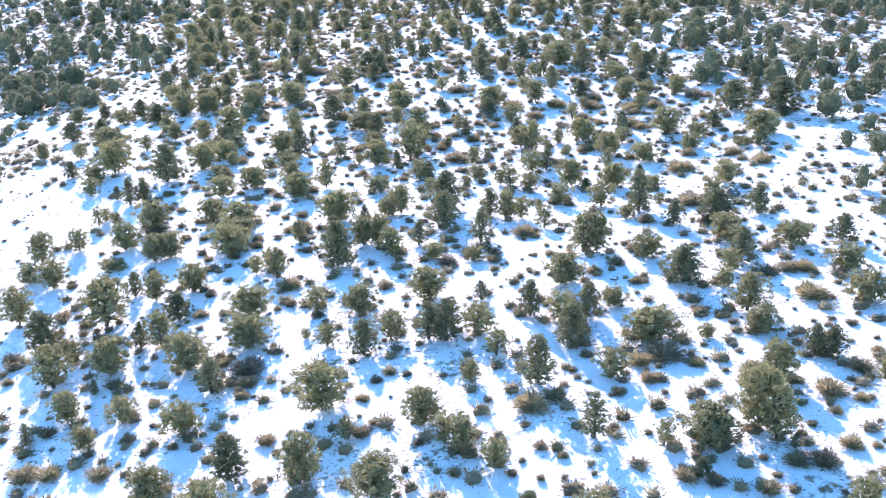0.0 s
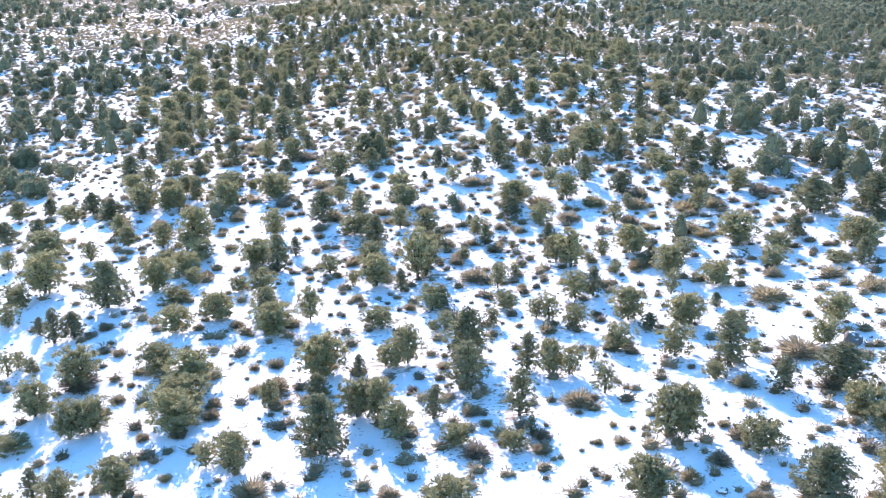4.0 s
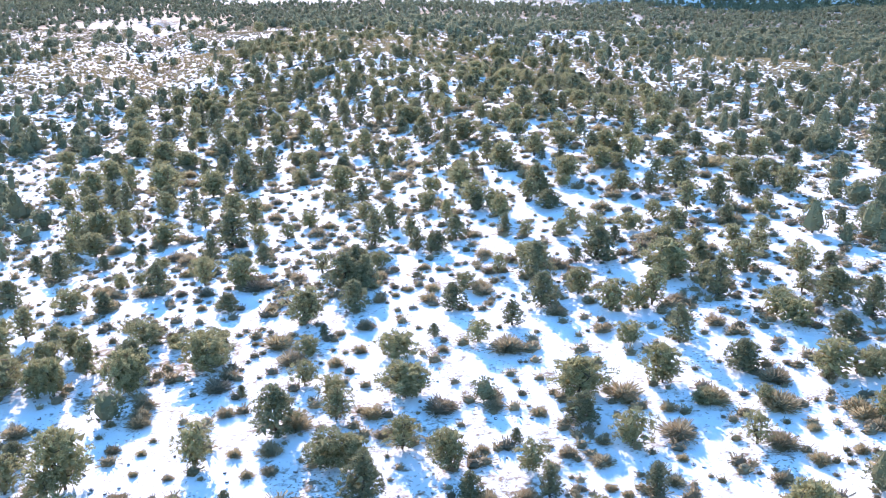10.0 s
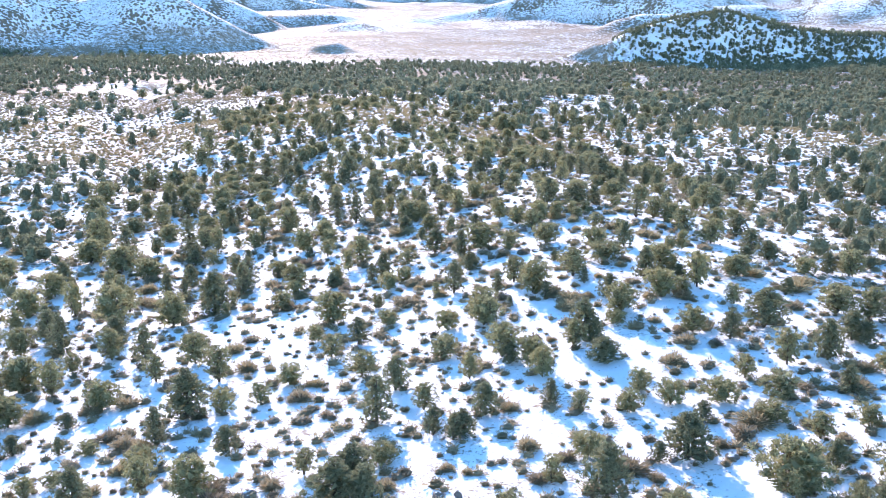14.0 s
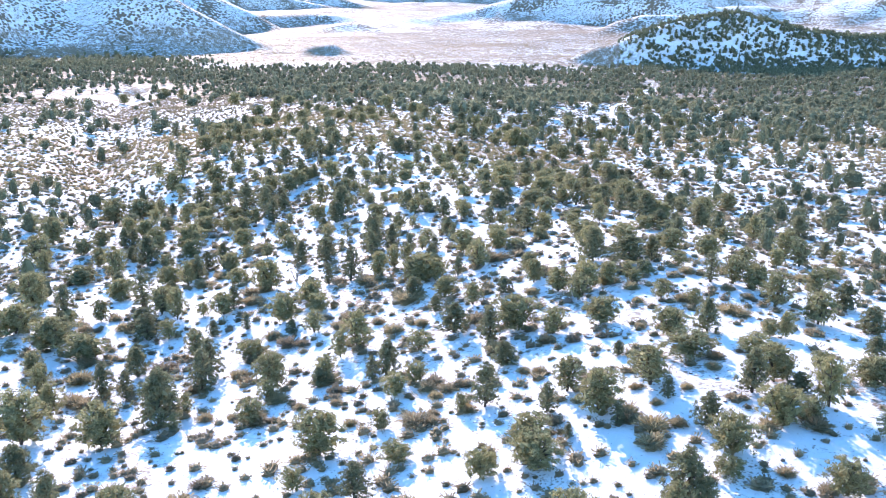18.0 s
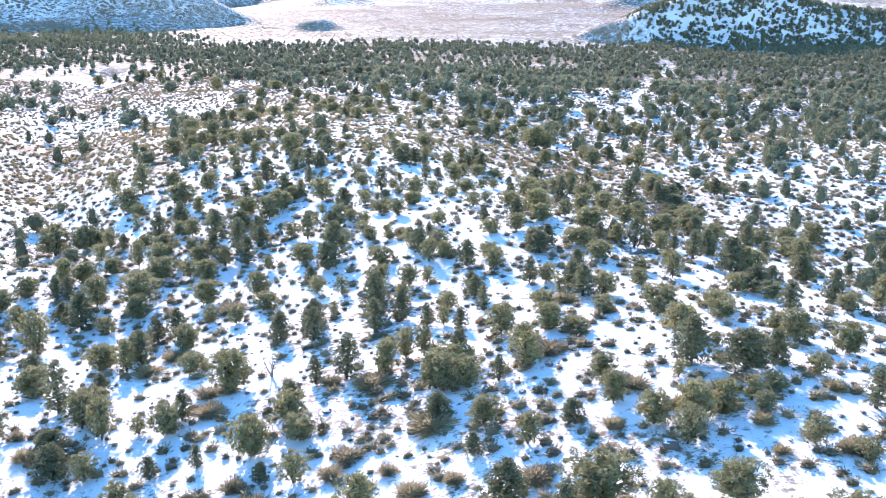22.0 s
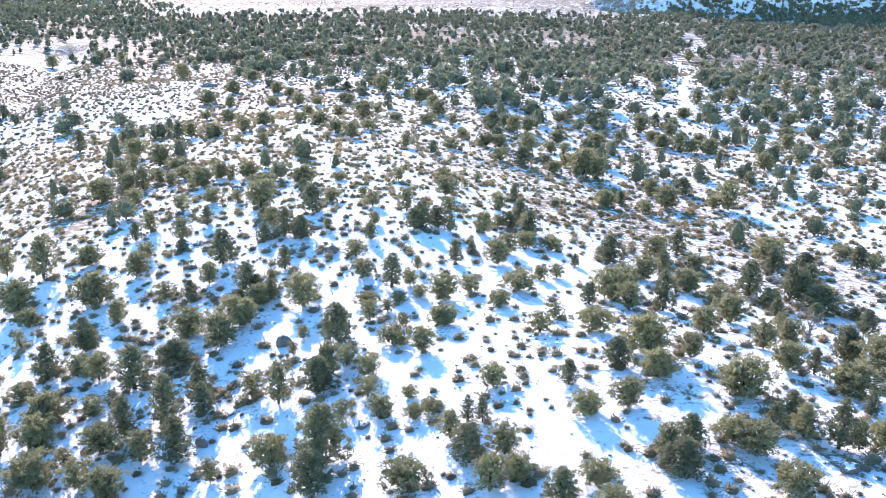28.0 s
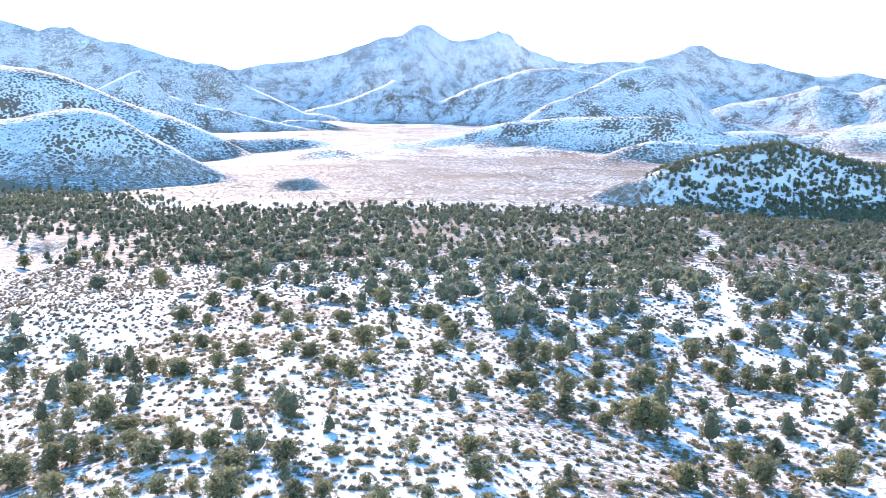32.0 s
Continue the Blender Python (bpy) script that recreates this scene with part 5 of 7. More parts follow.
plant("juniper", -54.9, 374.9, 3.7, 4.4)
plant("sapling", -20.0, 369.7, 2.2, 2.4)
plant("sapling", -7.1, 368.1, 2.4, 2.9)
plant("sapling", -49.9, 374.7, 2.4, 2.8)
plant("juniper", 25.7, 373.0, 3.4, 3.6)
plant("juniper", 10.1, 368.7, 3.2, 4.0)
plant("pinyon", -25.3, 372.6, 4.0, 3.8)
plant("sapling", -32.5, 373.8, 3.1, 2.8)
plant("pinyon", -38.3, 375.2, 4.5, 3.0)
plant("sapling", -93.9, 377.8, 2.5, 4.7)
plant("pinyon", 6.5, 371.3, 3.3, 3.3)
plant("sapling", -20.0, 374.5, 2.5, 2.7)
plant("sapling", -59.3, 380.2, 2.3, 2.9)
plant("pinyon", -63.3, 380.7, 2.9, 1.9)
plant("juniper", 15.5, 374.8, 3.1, 2.6)
plant("juniper", -24.5, 376.0, 4.0, 2.7)
plant("pinyon", -46.6, 380.0, 5.6, 4.1)
plant("sapling", 39.9, 386.8, 2.0, 1.9)
plant("juniper", 10.6, 375.6, 4.6, 4.9)
plant("sapling", -22.5, 377.8, 2.6, 2.5)
plant("juniper", -51.6, 383.4, 3.6, 3.0)
plant("snag", 35.2, 389.2, 3.8, 4.5)
plant("pinyon", -58.1, 385.2, 4.8, 3.2)
plant("sapling", -54.6, 385.1, 2.9, 2.6)
plant("juniper", -14.0, 378.9, 3.1, 3.1)
plant("pinyon", -43.0, 384.4, 3.4, 5.0)
plant("sapling", 32.3, 391.2, 2.7, 1.9)
plant("sapling", -28.9, 382.9, 1.7, 1.2)
plant("juniper", 20.2, 385.1, 3.4, 3.3)
plant("sapling", -17.4, 382.1, 2.4, 3.4)
plant("sapling", 6.5, 382.6, 2.9, 4.1)
plant("sapling", -0.1, 382.3, 2.7, 3.1)
plant("juniper", -38.0, 387.6, 4.3, 4.1)
plant("juniper", 26.3, 393.1, 3.9, 3.9)
plant("pinyon", -23.8, 384.9, 4.9, 4.2)
plant("juniper", -74.3, 392.3, 4.8, 5.3)
plant("pinyon", 46.6, 400.4, 2.0, 2.2)
plant("sapling", -71.4, 392.7, 3.1, 3.8)
plant("sapling", -28.1, 387.1, 1.9, 1.5)
plant("juniper", -80.4, 393.5, 6.3, 6.1)
plant("sapling", -10.9, 386.4, 2.5, 3.3)
plant("sapling", -11.6, 386.7, 2.3, 2.7)
plant("sapling", -16.1, 387.4, 1.8, 2.0)
plant("sapling", 2.4, 387.4, 2.1, 2.0)
plant("pinyon", 43.4, 403.5, 4.0, 5.6)
plant("juniper", -42.8, 392.4, 3.4, 4.5)
plant("sapling", -64.8, 395.4, 3.0, 1.7)
plant("pinyon", 18.0, 395.1, 5.7, 3.1)
plant("sapling", 35.7, 403.6, 2.8, 3.7)
plant("juniper", -36.4, 393.1, 3.9, 4.6)
plant("sapling", -20.1, 390.4, 2.6, 2.3)
plant("pinyon", 41.9, 406.9, 5.1, 2.8)
plant("sapling", 27.3, 402.1, 3.3, 3.3)
plant("sapling", -3.8, 392.1, 2.1, 2.9)
plant("pinyon", 8.1, 394.7, 3.1, 2.2)
plant("pinyon", 40.6, 408.3, 6.0, 3.3)
plant("sapling", -17.9, 392.7, 1.7, 1.5)
plant("juniper", -53.5, 399.1, 3.2, 2.2)
plant("juniper", 11.8, 398.5, 4.3, 4.7)
plant("pinyon", 34.6, 408.6, 5.5, 3.8)
plant("sapling", -66.3, 402.3, 2.5, 3.6)
plant("sapling", -16.4, 395.6, 1.4, 2.1)
plant("sapling", -20.5, 395.8, 1.6, 3.2)
plant("juniper", -10.7, 395.4, 3.5, 3.7)
plant("juniper", -28.9, 397.0, 4.5, 4.3)
plant("juniper", 25.0, 407.9, 3.6, 4.2)
plant("sapling", -13.8, 396.5, 1.9, 2.1)
plant("juniper", 15.1, 403.8, 3.8, 3.5)
plant("sapling", -0.6, 398.9, 2.6, 4.7)
plant("pinyon", -44.5, 402.6, 3.2, 2.6)
plant("sapling", -7.1, 398.0, 2.5, 2.7)
plant("juniper", -58.7, 406.3, 4.7, 5.4)
plant("sapling", -48.4, 404.4, 2.7, 2.9)
plant("juniper", -69.7, 408.0, 4.9, 5.1)
plant("pinyon", -17.4, 400.4, 4.9, 3.0)
plant("sapling", -14.9, 400.8, 2.3, 2.2)
plant("juniper", 19.7, 411.3, 3.7, 3.8)
plant("sapling", 3.2, 404.6, 2.1, 2.3)
plant("sapling", 5.8, 406.2, 2.1, 2.3)
plant("sapling", 59.5, 421.9, 3.3, 3.2)
plant("juniper", -42.9, 408.1, 3.3, 2.4)
plant("pinyon", 49.2, 423.2, 3.2, 3.9)
plant("sapling", 29.7, 419.9, 2.7, 4.0)
plant("sapling", -21.2, 404.4, 2.6, 3.3)
plant("pinyon", 58.0, 423.7, 4.0, 2.9)
plant("pinyon", 9.8, 413.9, 2.0, 1.5)
plant("juniper", -54.6, 414.5, 3.8, 3.5)
plant("juniper", 44.8, 427.5, 4.3, 5.7)
plant("juniper", -69.4, 418.5, 6.8, 4.4)
plant("pinyon", 16.1, 418.6, 4.5, 4.2)
plant("pinyon", -32.4, 409.4, 3.6, 2.0)
plant("pinyon", -8.3, 409.4, 3.5, 2.0)
plant("sapling", 58.5, 429.9, 2.2, 4.5)
plant("juniper", 24.9, 424.9, 3.8, 3.4)
plant("juniper", -76.7, 423.6, 4.8, 3.1)
plant("pinyon", -42.0, 415.0, 5.4, 3.7)
plant("pinyon", 29.8, 429.1, 4.3, 2.8)
plant("juniper", -63.5, 421.8, 3.3, 4.0)
plant("sapling", -22.5, 411.7, 2.6, 2.9)
plant("juniper", -0.2, 416.3, 3.1, 3.1)
plant("sapling", -54.7, 421.4, 2.6, 2.9)
plant("pinyon", -5.5, 414.6, 1.9, 1.5)
plant("sapling", 7.4, 421.2, 2.3, 2.9)
plant("sapling", 3.5, 421.0, 2.6, 3.5)
plant("sapling", -7.7, 436.7, 2.5, 2.6)
plant("sapling", 31.6, 457.0, 2.7, 2.8)
plant("sapling", 1.5, 443.4, 3.0, 3.0)
plant("sapling", -53.5, 442.6, 3.0, 3.1)
plant("juniper", 49.7, 462.3, 6.2, 4.8)
plant("sapling", 47.1, 463.2, 2.8, 3.3)
plant("sapling", -20.4, 435.8, 2.8, 2.8)
plant("sapling", 13.1, 452.2, 1.6, 2.4)
plant("juniper", -39.4, 439.3, 5.0, 5.1)
plant("juniper", 37.4, 463.3, 4.6, 4.7)
plant("juniper", 24.3, 458.6, 3.4, 3.8)
plant("pinyon", 27.8, 462.0, 3.0, 2.0)
plant("sapling", -63.5, 450.2, 3.0, 3.6)
plant("pinyon", 5.2, 451.0, 3.2, 2.3)
plant("sapling", -48.6, 444.9, 2.8, 3.4)
plant("sapling", -27.4, 439.7, 2.2, 3.2)
plant("sapling", -44.0, 444.0, 2.5, 1.9)
plant("juniper", -7.6, 447.9, 3.7, 3.7)
plant("juniper", -70.9, 456.3, 4.6, 5.3)
plant("sapling", -22.2, 443.6, 1.5, 2.1)
plant("juniper", 37.1, 474.3, 3.9, 3.6)
plant("pinyon", 44.2, 475.4, 3.9, 3.9)
plant("sapling", -3.4, 456.4, 1.7, 1.5)
plant("sapling", -40.2, 451.6, 2.8, 5.2)
plant("juniper", -67.5, 462.2, 3.6, 3.3)
plant("juniper", -52.5, 457.0, 3.9, 4.9)
plant("juniper", -64.8, 462.6, 4.4, 3.9)
plant("juniper", -33.4, 453.1, 3.4, 4.6)
plant("sapling", -0.5, 463.7, 1.7, 1.9)
plant("sapling", -7.3, 460.1, 2.7, 3.4)
plant("sapling", -15.9, 457.3, 2.5, 2.4)
plant("sapling", -26.9, 455.2, 1.6, 3.0)
plant("sapling", -59.3, 462.0, 2.6, 2.5)
plant("sapling", -62.9, 466.5, 2.7, 3.3)
plant("juniper", -70.9, 470.7, 5.1, 3.4)
plant("juniper", -44.5, 460.7, 3.1, 4.0)
plant("sapling", -47.5, 461.6, 2.6, 1.9)
plant("juniper", 28.6, 488.1, 4.5, 4.5)
plant("juniper", -49.8, 462.4, 3.2, 3.2)
plant("sapling", -57.3, 466.4, 2.6, 3.9)
plant("juniper", 25.4, 489.1, 6.4, 6.7)
plant("sapling", 18.8, 488.5, 2.7, 3.7)
plant("sapling", -60.3, 474.7, 2.7, 5.5)
plant("sapling", 23.2, 496.5, 3.1, 3.9)
plant("pinyon", 11.9, 490.3, 4.4, 4.5)
plant("pinyon", 59.2, 497.7, 4.5, 2.5)
plant("sapling", -53.2, 473.6, 2.2, 2.4)
plant("juniper", -71.5, 482.0, 4.0, 3.2)
plant("juniper", 68.8, 494.1, 4.2, 4.2)
plant("sapling", 18.5, 496.9, 2.5, 3.1)
plant("sapling", 7.3, 493.3, 3.1, 3.7)
plant("juniper", -65.8, 482.3, 4.9, 4.7)
plant("juniper", 15.2, 506.3, 5.1, 4.9)
plant("sapling", 21.8, 513.5, 3.0, 3.8)
plant("sapling", 25.8, 515.0, 2.7, 2.9)
plant("sapling", -3.5, 500.0, 2.5, 4.3)
plant("juniper", -74.9, 498.4, 4.7, 4.8)
plant("juniper", -13.8, 494.8, 3.4, 3.0)
plant("juniper", 9.0, 509.3, 3.6, 3.6)
plant("juniper", 63.1, 517.6, 4.1, 5.0)
plant("juniper", 59.4, 520.0, 3.7, 4.1)
plant("juniper", 5.6, 510.6, 3.3, 4.5)
plant("juniper", 56.8, 522.2, 5.4, 4.1)
plant("juniper", 36.0, 525.0, 4.0, 5.5)
plant("juniper", -45.3, 492.4, 3.0, 2.9)
plant("sapling", -31.5, 496.2, 1.7, 1.5)
plant("juniper", 53.5, 526.6, 3.8, 4.6)
plant("juniper", 84.6, 520.6, 4.4, 3.9)
plant("juniper", 42.7, 529.5, 3.8, 3.3)
plant("juniper", 26.1, 527.4, 3.7, 4.5)
plant("sapling", -52.0, 498.3, 2.1, 2.3)
plant("juniper", -26.3, 502.1, 3.9, 3.5)
plant("pinyon", -94.2, 520.6, 5.8, 3.6)
plant("sapling", 0.6, 518.8, 2.7, 3.0)
plant("juniper", 63.9, 528.7, 3.4, 3.3)
plant("pinyon", -68.0, 512.3, 5.4, 3.0)
plant("sapling", 53.2, 534.3, 3.0, 4.3)
plant("sapling", -30.3, 508.1, 2.9, 4.0)
plant("juniper", 15.5, 533.9, 5.0, 3.7)
plant("pinyon", 9.8, 531.7, 5.8, 5.0)
plant("sapling", -94.2, 532.8, 3.0, 2.4)
plant("juniper", -59.8, 513.8, 3.3, 5.9)
plant("juniper", 59.0, 539.0, 4.1, 3.9)
plant("juniper", -66.2, 518.0, 4.0, 3.5)
plant("sapling", -22.7, 513.7, 2.4, 4.1)
plant("juniper", 19.5, 536.8, 4.2, 4.2)
plant("juniper", 90.1, 535.4, 3.6, 5.1)
plant("sapling", 79.3, 538.9, 3.2, 3.6)
plant("juniper", 52.3, 544.6, 5.9, 6.0)
plant("juniper", -52.6, 515.1, 3.4, 3.3)
plant("juniper", -35.1, 520.7, 3.1, 4.7)
plant("sapling", -0.5, 538.8, 2.9, 3.2)
plant("sapling", -7.5, 536.5, 2.8, 5.5)
plant("pinyon", 58.5, 552.9, 4.3, 3.1)
plant("pinyon", 62.1, 553.2, 4.7, 3.1)
plant("juniper", -49.1, 524.3, 3.5, 4.8)
plant("sapling", -16.0, 535.5, 2.4, 4.6)
plant("sapling", -40.2, 526.6, 2.7, 3.9)
plant("sapling", 31.4, 555.0, 3.1, 5.1)
plant("juniper", -24.4, 537.9, 4.9, 5.0)
plant("sapling", -57.5, 542.3, 2.1, 2.9)
plant("juniper", 100.3, 558.8, 4.1, 4.5)
plant("juniper", -3.7, 552.6, 4.8, 4.9)
plant("sapling", -31.4, 543.1, 3.0, 3.8)
plant("pinyon", 97.3, 563.4, 3.6, 3.5)
plant("juniper", -62.0, 549.9, 3.6, 4.0)
plant("juniper", -20.9, 551.0, 3.1, 2.8)
plant("juniper", -39.4, 542.1, 2.9, 3.3)
plant("juniper", 70.8, 567.1, 3.4, 4.5)
plant("juniper", -4.7, 559.3, 5.0, 4.0)
plant("sapling", 38.5, 566.5, 2.8, 4.9)
plant("sapling", -70.1, 559.9, 2.8, 3.6)
plant("pinyon", 79.8, 570.0, 4.6, 4.0)
plant("juniper", 98.5, 572.9, 4.2, 5.3)
plant("pinyon", -18.0, 562.8, 5.1, 3.1)
plant("juniper", 108.4, 584.4, 3.9, 3.8)
plant("sapling", -39.3, 575.4, 2.9, 4.3)
plant("juniper", -8.4, 577.3, 4.3, 5.4)
plant("juniper", -30.5, 576.4, 3.4, 5.4)
plant("juniper", -45.1, 576.8, 3.9, 4.4)
plant("sapling", -53.3, 580.4, 3.0, 4.4)
plant("juniper", -66.5, 581.1, 3.5, 3.1)
plant("juniper", -5.5, 582.6, 3.4, 4.4)
plant("juniper", 82.5, 591.7, 5.5, 4.9)
plant("juniper", 96.3, 598.1, 5.1, 5.1)
plant("juniper", -74.9, 591.1, 4.1, 6.2)
plant("juniper", -50.0, 597.7, 3.2, 3.5)
plant("juniper", -20.0, 601.1, 5.8, 5.9)
plant("pinyon", -31.7, 607.1, 3.2, 4.2)
plant("juniper", -55.0, 607.4, 3.8, 4.3)
plant("juniper", -70.2, 611.3, 4.2, 5.0)
plant("juniper", 132.2, 615.4, 4.4, 4.2)
plant("sapling", 68.4, 619.0, 2.4, 2.6)
plant("sapling", 77.0, 618.3, 2.3, 2.6)
plant("juniper", 123.0, 618.9, 5.6, 4.9)
plant("juniper", 114.3, 618.5, 3.7, 4.2)
plant("juniper", -67.4, 640.8, 4.3, 6.1)
plant("juniper", 124.5, 645.9, 4.6, 5.9)
plant("juniper", -98.4, 669.9, 6.4, 6.1)
plant("juniper", 105.0, 714.8, 3.9, 4.4)
plant("juniper", -155.3, 757.9, 6.5, 6.2)
plant("juniper", -146.6, 763.6, 6.0, 5.4)
plant("juniper", 132.4, 768.4, 6.2, 6.2)
plant("juniper", -188.6, 790.4, 6.5, 6.2)


# the rest of the wood, scattered
def scatter(step, x0, x1, y0, y1, density, seed, gap):
    """Jittered spots by density, kept clear of the trees that are set one by one."""
    rng = np.random.default_rng(seed)
    count = int((x1 - x0) * (y1 - y0) / (step * step))
    gx, gy = rng.uniform(x0, x1, count), rng.uniform(y0, y1, count)
    keep = rng.uniform(size=count) < density(gx, gy) * step * step
    keep &= np.abs(gx + 8) < 78 + 0.5 * np.abs(gy + 12)
    gx, gy = gx[keep], gy[keep]
    if gap and SPOTS:
        near = np.array(SPOTS)
        keep = np.array([np.min((near[:, 0] - a) ** 2 + (near[:, 1] - b) ** 2) > gap * gap for a, b in zip(gx, gy)])
        gx, gy = gx[keep], gy[keep]
    return rng, gx, gy


def corridor_density(x, y):
    """Trees that stand between those that are set one by one."""
    return corridor(x, y) * (0.007 + 0.003 * fbm(x, y, 60.0, 2, 77) + 0.006 * np.clip((y - 190) / 60, 0, 1) + 0.013 * np.clip((y - 350) / 40, 0, 1)) * (1 - 0.9 * open_ground(x, y))


rng_between, between_x, between_y = scatter(5.0, -70, 50, 55, 435, corridor_density, 15, 5.0)
for x, y in zip(between_x, between_y):
    kind = ("juniper", "pinyon", "pinyon")[int(rng_between.integers(3))]
    tall = float(rng_between.uniform(0.45, 0.95)) * PLAIN[kind]
    plant(kind, float(x), float(y), tall, tall * float(rng_between.uniform(0.65, 0.95)))


def build_wood(name, words, y0, y1, step, kinds, clumps, tufts, mat, seed, density, gap):
    """Trees too many to count, in one object with a part for their stems and one for their crowns."""
    rng, gx, gy = scatter(step, -640, 700, y0, y1, density, seed, gap)
    gz = land(gx, gy)
    models = []
    for kind, tall, wide in kinds:
        models.append([h.v and (np.concatenate(h.v), np.concatenate(h.f)) for h in tree_pieces(rng, kind, tall, wide, clumps, tufts, 3, False)])
    stems, crowns = Heap(), Heap()
    for x, y, z in zip(gx, gy, gz):
        (wv, wf), (lv, lf) = models[rng.integers(len(models))]
        s, a = rng.uniform(0.55, 1.3), rng.uniform(0, 6.283)
        w = s * rng.uniform(0.85, 1.2)
        turn = np.array([[math.cos(a) * w, math.sin(a) * w, 0], [-math.sin(a) * w, math.cos(a) * w, 0], [0, 0, s]])
        stems.add(wv @ turn + (x, y, z), wf)
        crowns.add(lv @ turn + (x, y, z), lf)
    print(name, len(gx), crowns.count // 3)
    wood = new(name)
    tagged(wood, words, "trees", kind="stuff")
    tagged(part("stems", stems.mesh("stems", BARK, True), wood), kind="stuff")
    tagged(part("crowns", crowns.mesh("crowns", mat), wood), kind="stuff")
    return len(gx)


SHRUBS = {}


SHRUB_WORDS = {
    "sagebrush": (("grey-tan rounded sagebrush growing out of thin snow", "shrub", "sagebrush on the slope"), SAGE),
    "dry_shrub": (("dark reddish-brown dry shrub with bare twigs, in snow", "shrub", "dry shrubs on the slope"), BRUSH),
}


def lone_shrub(name, x, y, wide, tall):
    """One shrub that can be told apart."""
    words, mat = SHRUB_WORDS[name]
    if name not in SHRUBS:
        rng = np.random.default_rng(len(name))
        SHRUBS[name] = [mesh_of(name, *shrub_piece(rng, 0.9, 1.7, 700, 0.11), mat) for _ in range(5)]
    k = int(abs(x * 13 + y * 7)) % 5
    ob = new(name, SHRUBS[name][k])
    ob.matrix_basis = Matrix.LocRotScale((x, y, float(land(x, y)) - 0.03), Euler((0, 0, (x * 3 + y) % 6.28)), (wide / 1.7, wide / 1.7, tall / 0.9))
    return tagged(ob, *words)


lone_shrub("dry_shrub", -42.3, 84.5, 2.7, 1.1)
lone_shrub("dry_shrub", -36.8, 90.3, 2.2, 0.9)
lone_shrub("sagebrush", -40.3, 93.2, 2.3, 0.9)
lone_shrub("dry_shrub", -42.1, 101.1, 1.7, 0.6)
lone_shrub("sagebrush", -24.6, 89.4, 2.2, 0.8)
lone_shrub("dry_shrub", -24.6, 93.8, 1.7, 0.8)
lone_shrub("sagebrush", -23.3, 97.0, 1.4, 0.6)
lone_shrub("sagebrush", -25.8, 100.6, 1.0, 0.5)
lone_shrub("sagebrush", -27.1, 104.0, 1.6, 0.7)
lone_shrub("dry_shrub", -24.0, 103.9, 2.1, 0.8)
lone_shrub("dry_shrub", -22.2, 108.9, 1.9, 0.8)
lone_shrub("sagebrush", -22.2, 89.2, 1.6, 0.7)
lone_shrub("sagebrush", -16.7, 88.9, 1.1, 0.5)
lone_shrub("sagebrush", -16.1, 93.9, 3.3, 1.4)
lone_shrub("dry_shrub", -12.4, 86.6, 1.8, 0.8)
lone_shrub("sagebrush", -15.9, 81.4, 0.9, 0.5)
lone_shrub("dry_shrub", -17.5, 77.3, 4.2, 1.4)
lone_shrub("sagebrush", -20.2, 79.1, 2.2, 0.8)
lone_shrub("sagebrush", -17.1, 75.0, 2.5, 1.0)
lone_shrub("sagebrush", -20.0, 74.8, 1.4, 0.6)
lone_shrub("sagebrush", -17.2, 72.9, 1.6, 0.7)
lone_shrub("sagebrush", -25.1, 73.6, 1.4, 0.6)
lone_shrub("sagebrush", -27.0, 77.1, 1.0, 0.5)
lone_shrub("dry_shrub", -33.7, 70.9, 2.1, 0.9)
lone_shrub("sagebrush", -33.4, 65.0, 3.1, 1.3)
lone_shrub("sagebrush", -31.3, 64.8, 2.8, 1.1)
lone_shrub("sagebrush", -26.9, 63.8, 2.7, 1.1)
lone_shrub("dry_shrub", -25.9, 68.3, 1.8, 0.8)
lone_shrub("sagebrush", -14.0, 65.6, 2.2, 0.9)
lone_shrub("dry_shrub", -6.4, 65.0, 2.2, 0.9)
lone_shrub("sagebrush", -5.5, 66.2, 1.2, 0.6)
lone_shrub("sagebrush", -4.6, 73.9, 1.8, 0.8)
lone_shrub("dry_shrub", -5.7, 72.7, 1.5, 0.7)
lone_shrub("sagebrush", -6.5, 69.9, 1.3, 0.6)
lone_shrub("dry_shrub", -1.9, 63.0, 1.2, 0.5)
lone_shrub("sagebrush", -13.8, 60.4, 1.0, 0.5)
lone_shrub("dry_shrub", -21.7, 66.4, 1.3, 0.6)
lone_shrub("sagebrush", -6.0, 92.5, 2.3, 1.0)
lone_shrub("sagebrush", -41.0, 80.3, 1.6, 0.7)
lone_shrub("dry_shrub", 0.5, 97.6, 2.9, 1.3)
lone_shrub("dry_shrub", 5.5, 97.4, 2.1, 0.9)
lone_shrub("sagebrush", 9.9, 98.1, 1.1, 0.5)
lone_shrub("sagebrush", 11.6, 98.0, 1.7, 0.7)
lone_shrub("sagebrush", 15.5, 92.2, 2.1, 0.9)
lone_shrub("dry_shrub", 18.1, 94.0, 2.4, 1.0)
lone_shrub("dry_shrub", 19.3, 89.2, 1.9, 0.8)
lone_shrub("dry_shrub", 32.7, 89.9, 2.9, 1.2)
lone_shrub("sagebrush", 34.8, 90.7, 2.9, 1.2)
lone_shrub("sagebrush", 36.4, 90.6, 3.2, 1.3)
lone_shrub("sagebrush", 35.0, 84.3, 4.1, 1.5)
lone_shrub("sagebrush", 24.1, 82.2, 2.0, 0.8)
lone_shrub("sagebrush", 25.6, 81.7, 1.3, 0.6)
lone_shrub("dry_shrub", 12.4, 79.6, 3.1, 1.3)
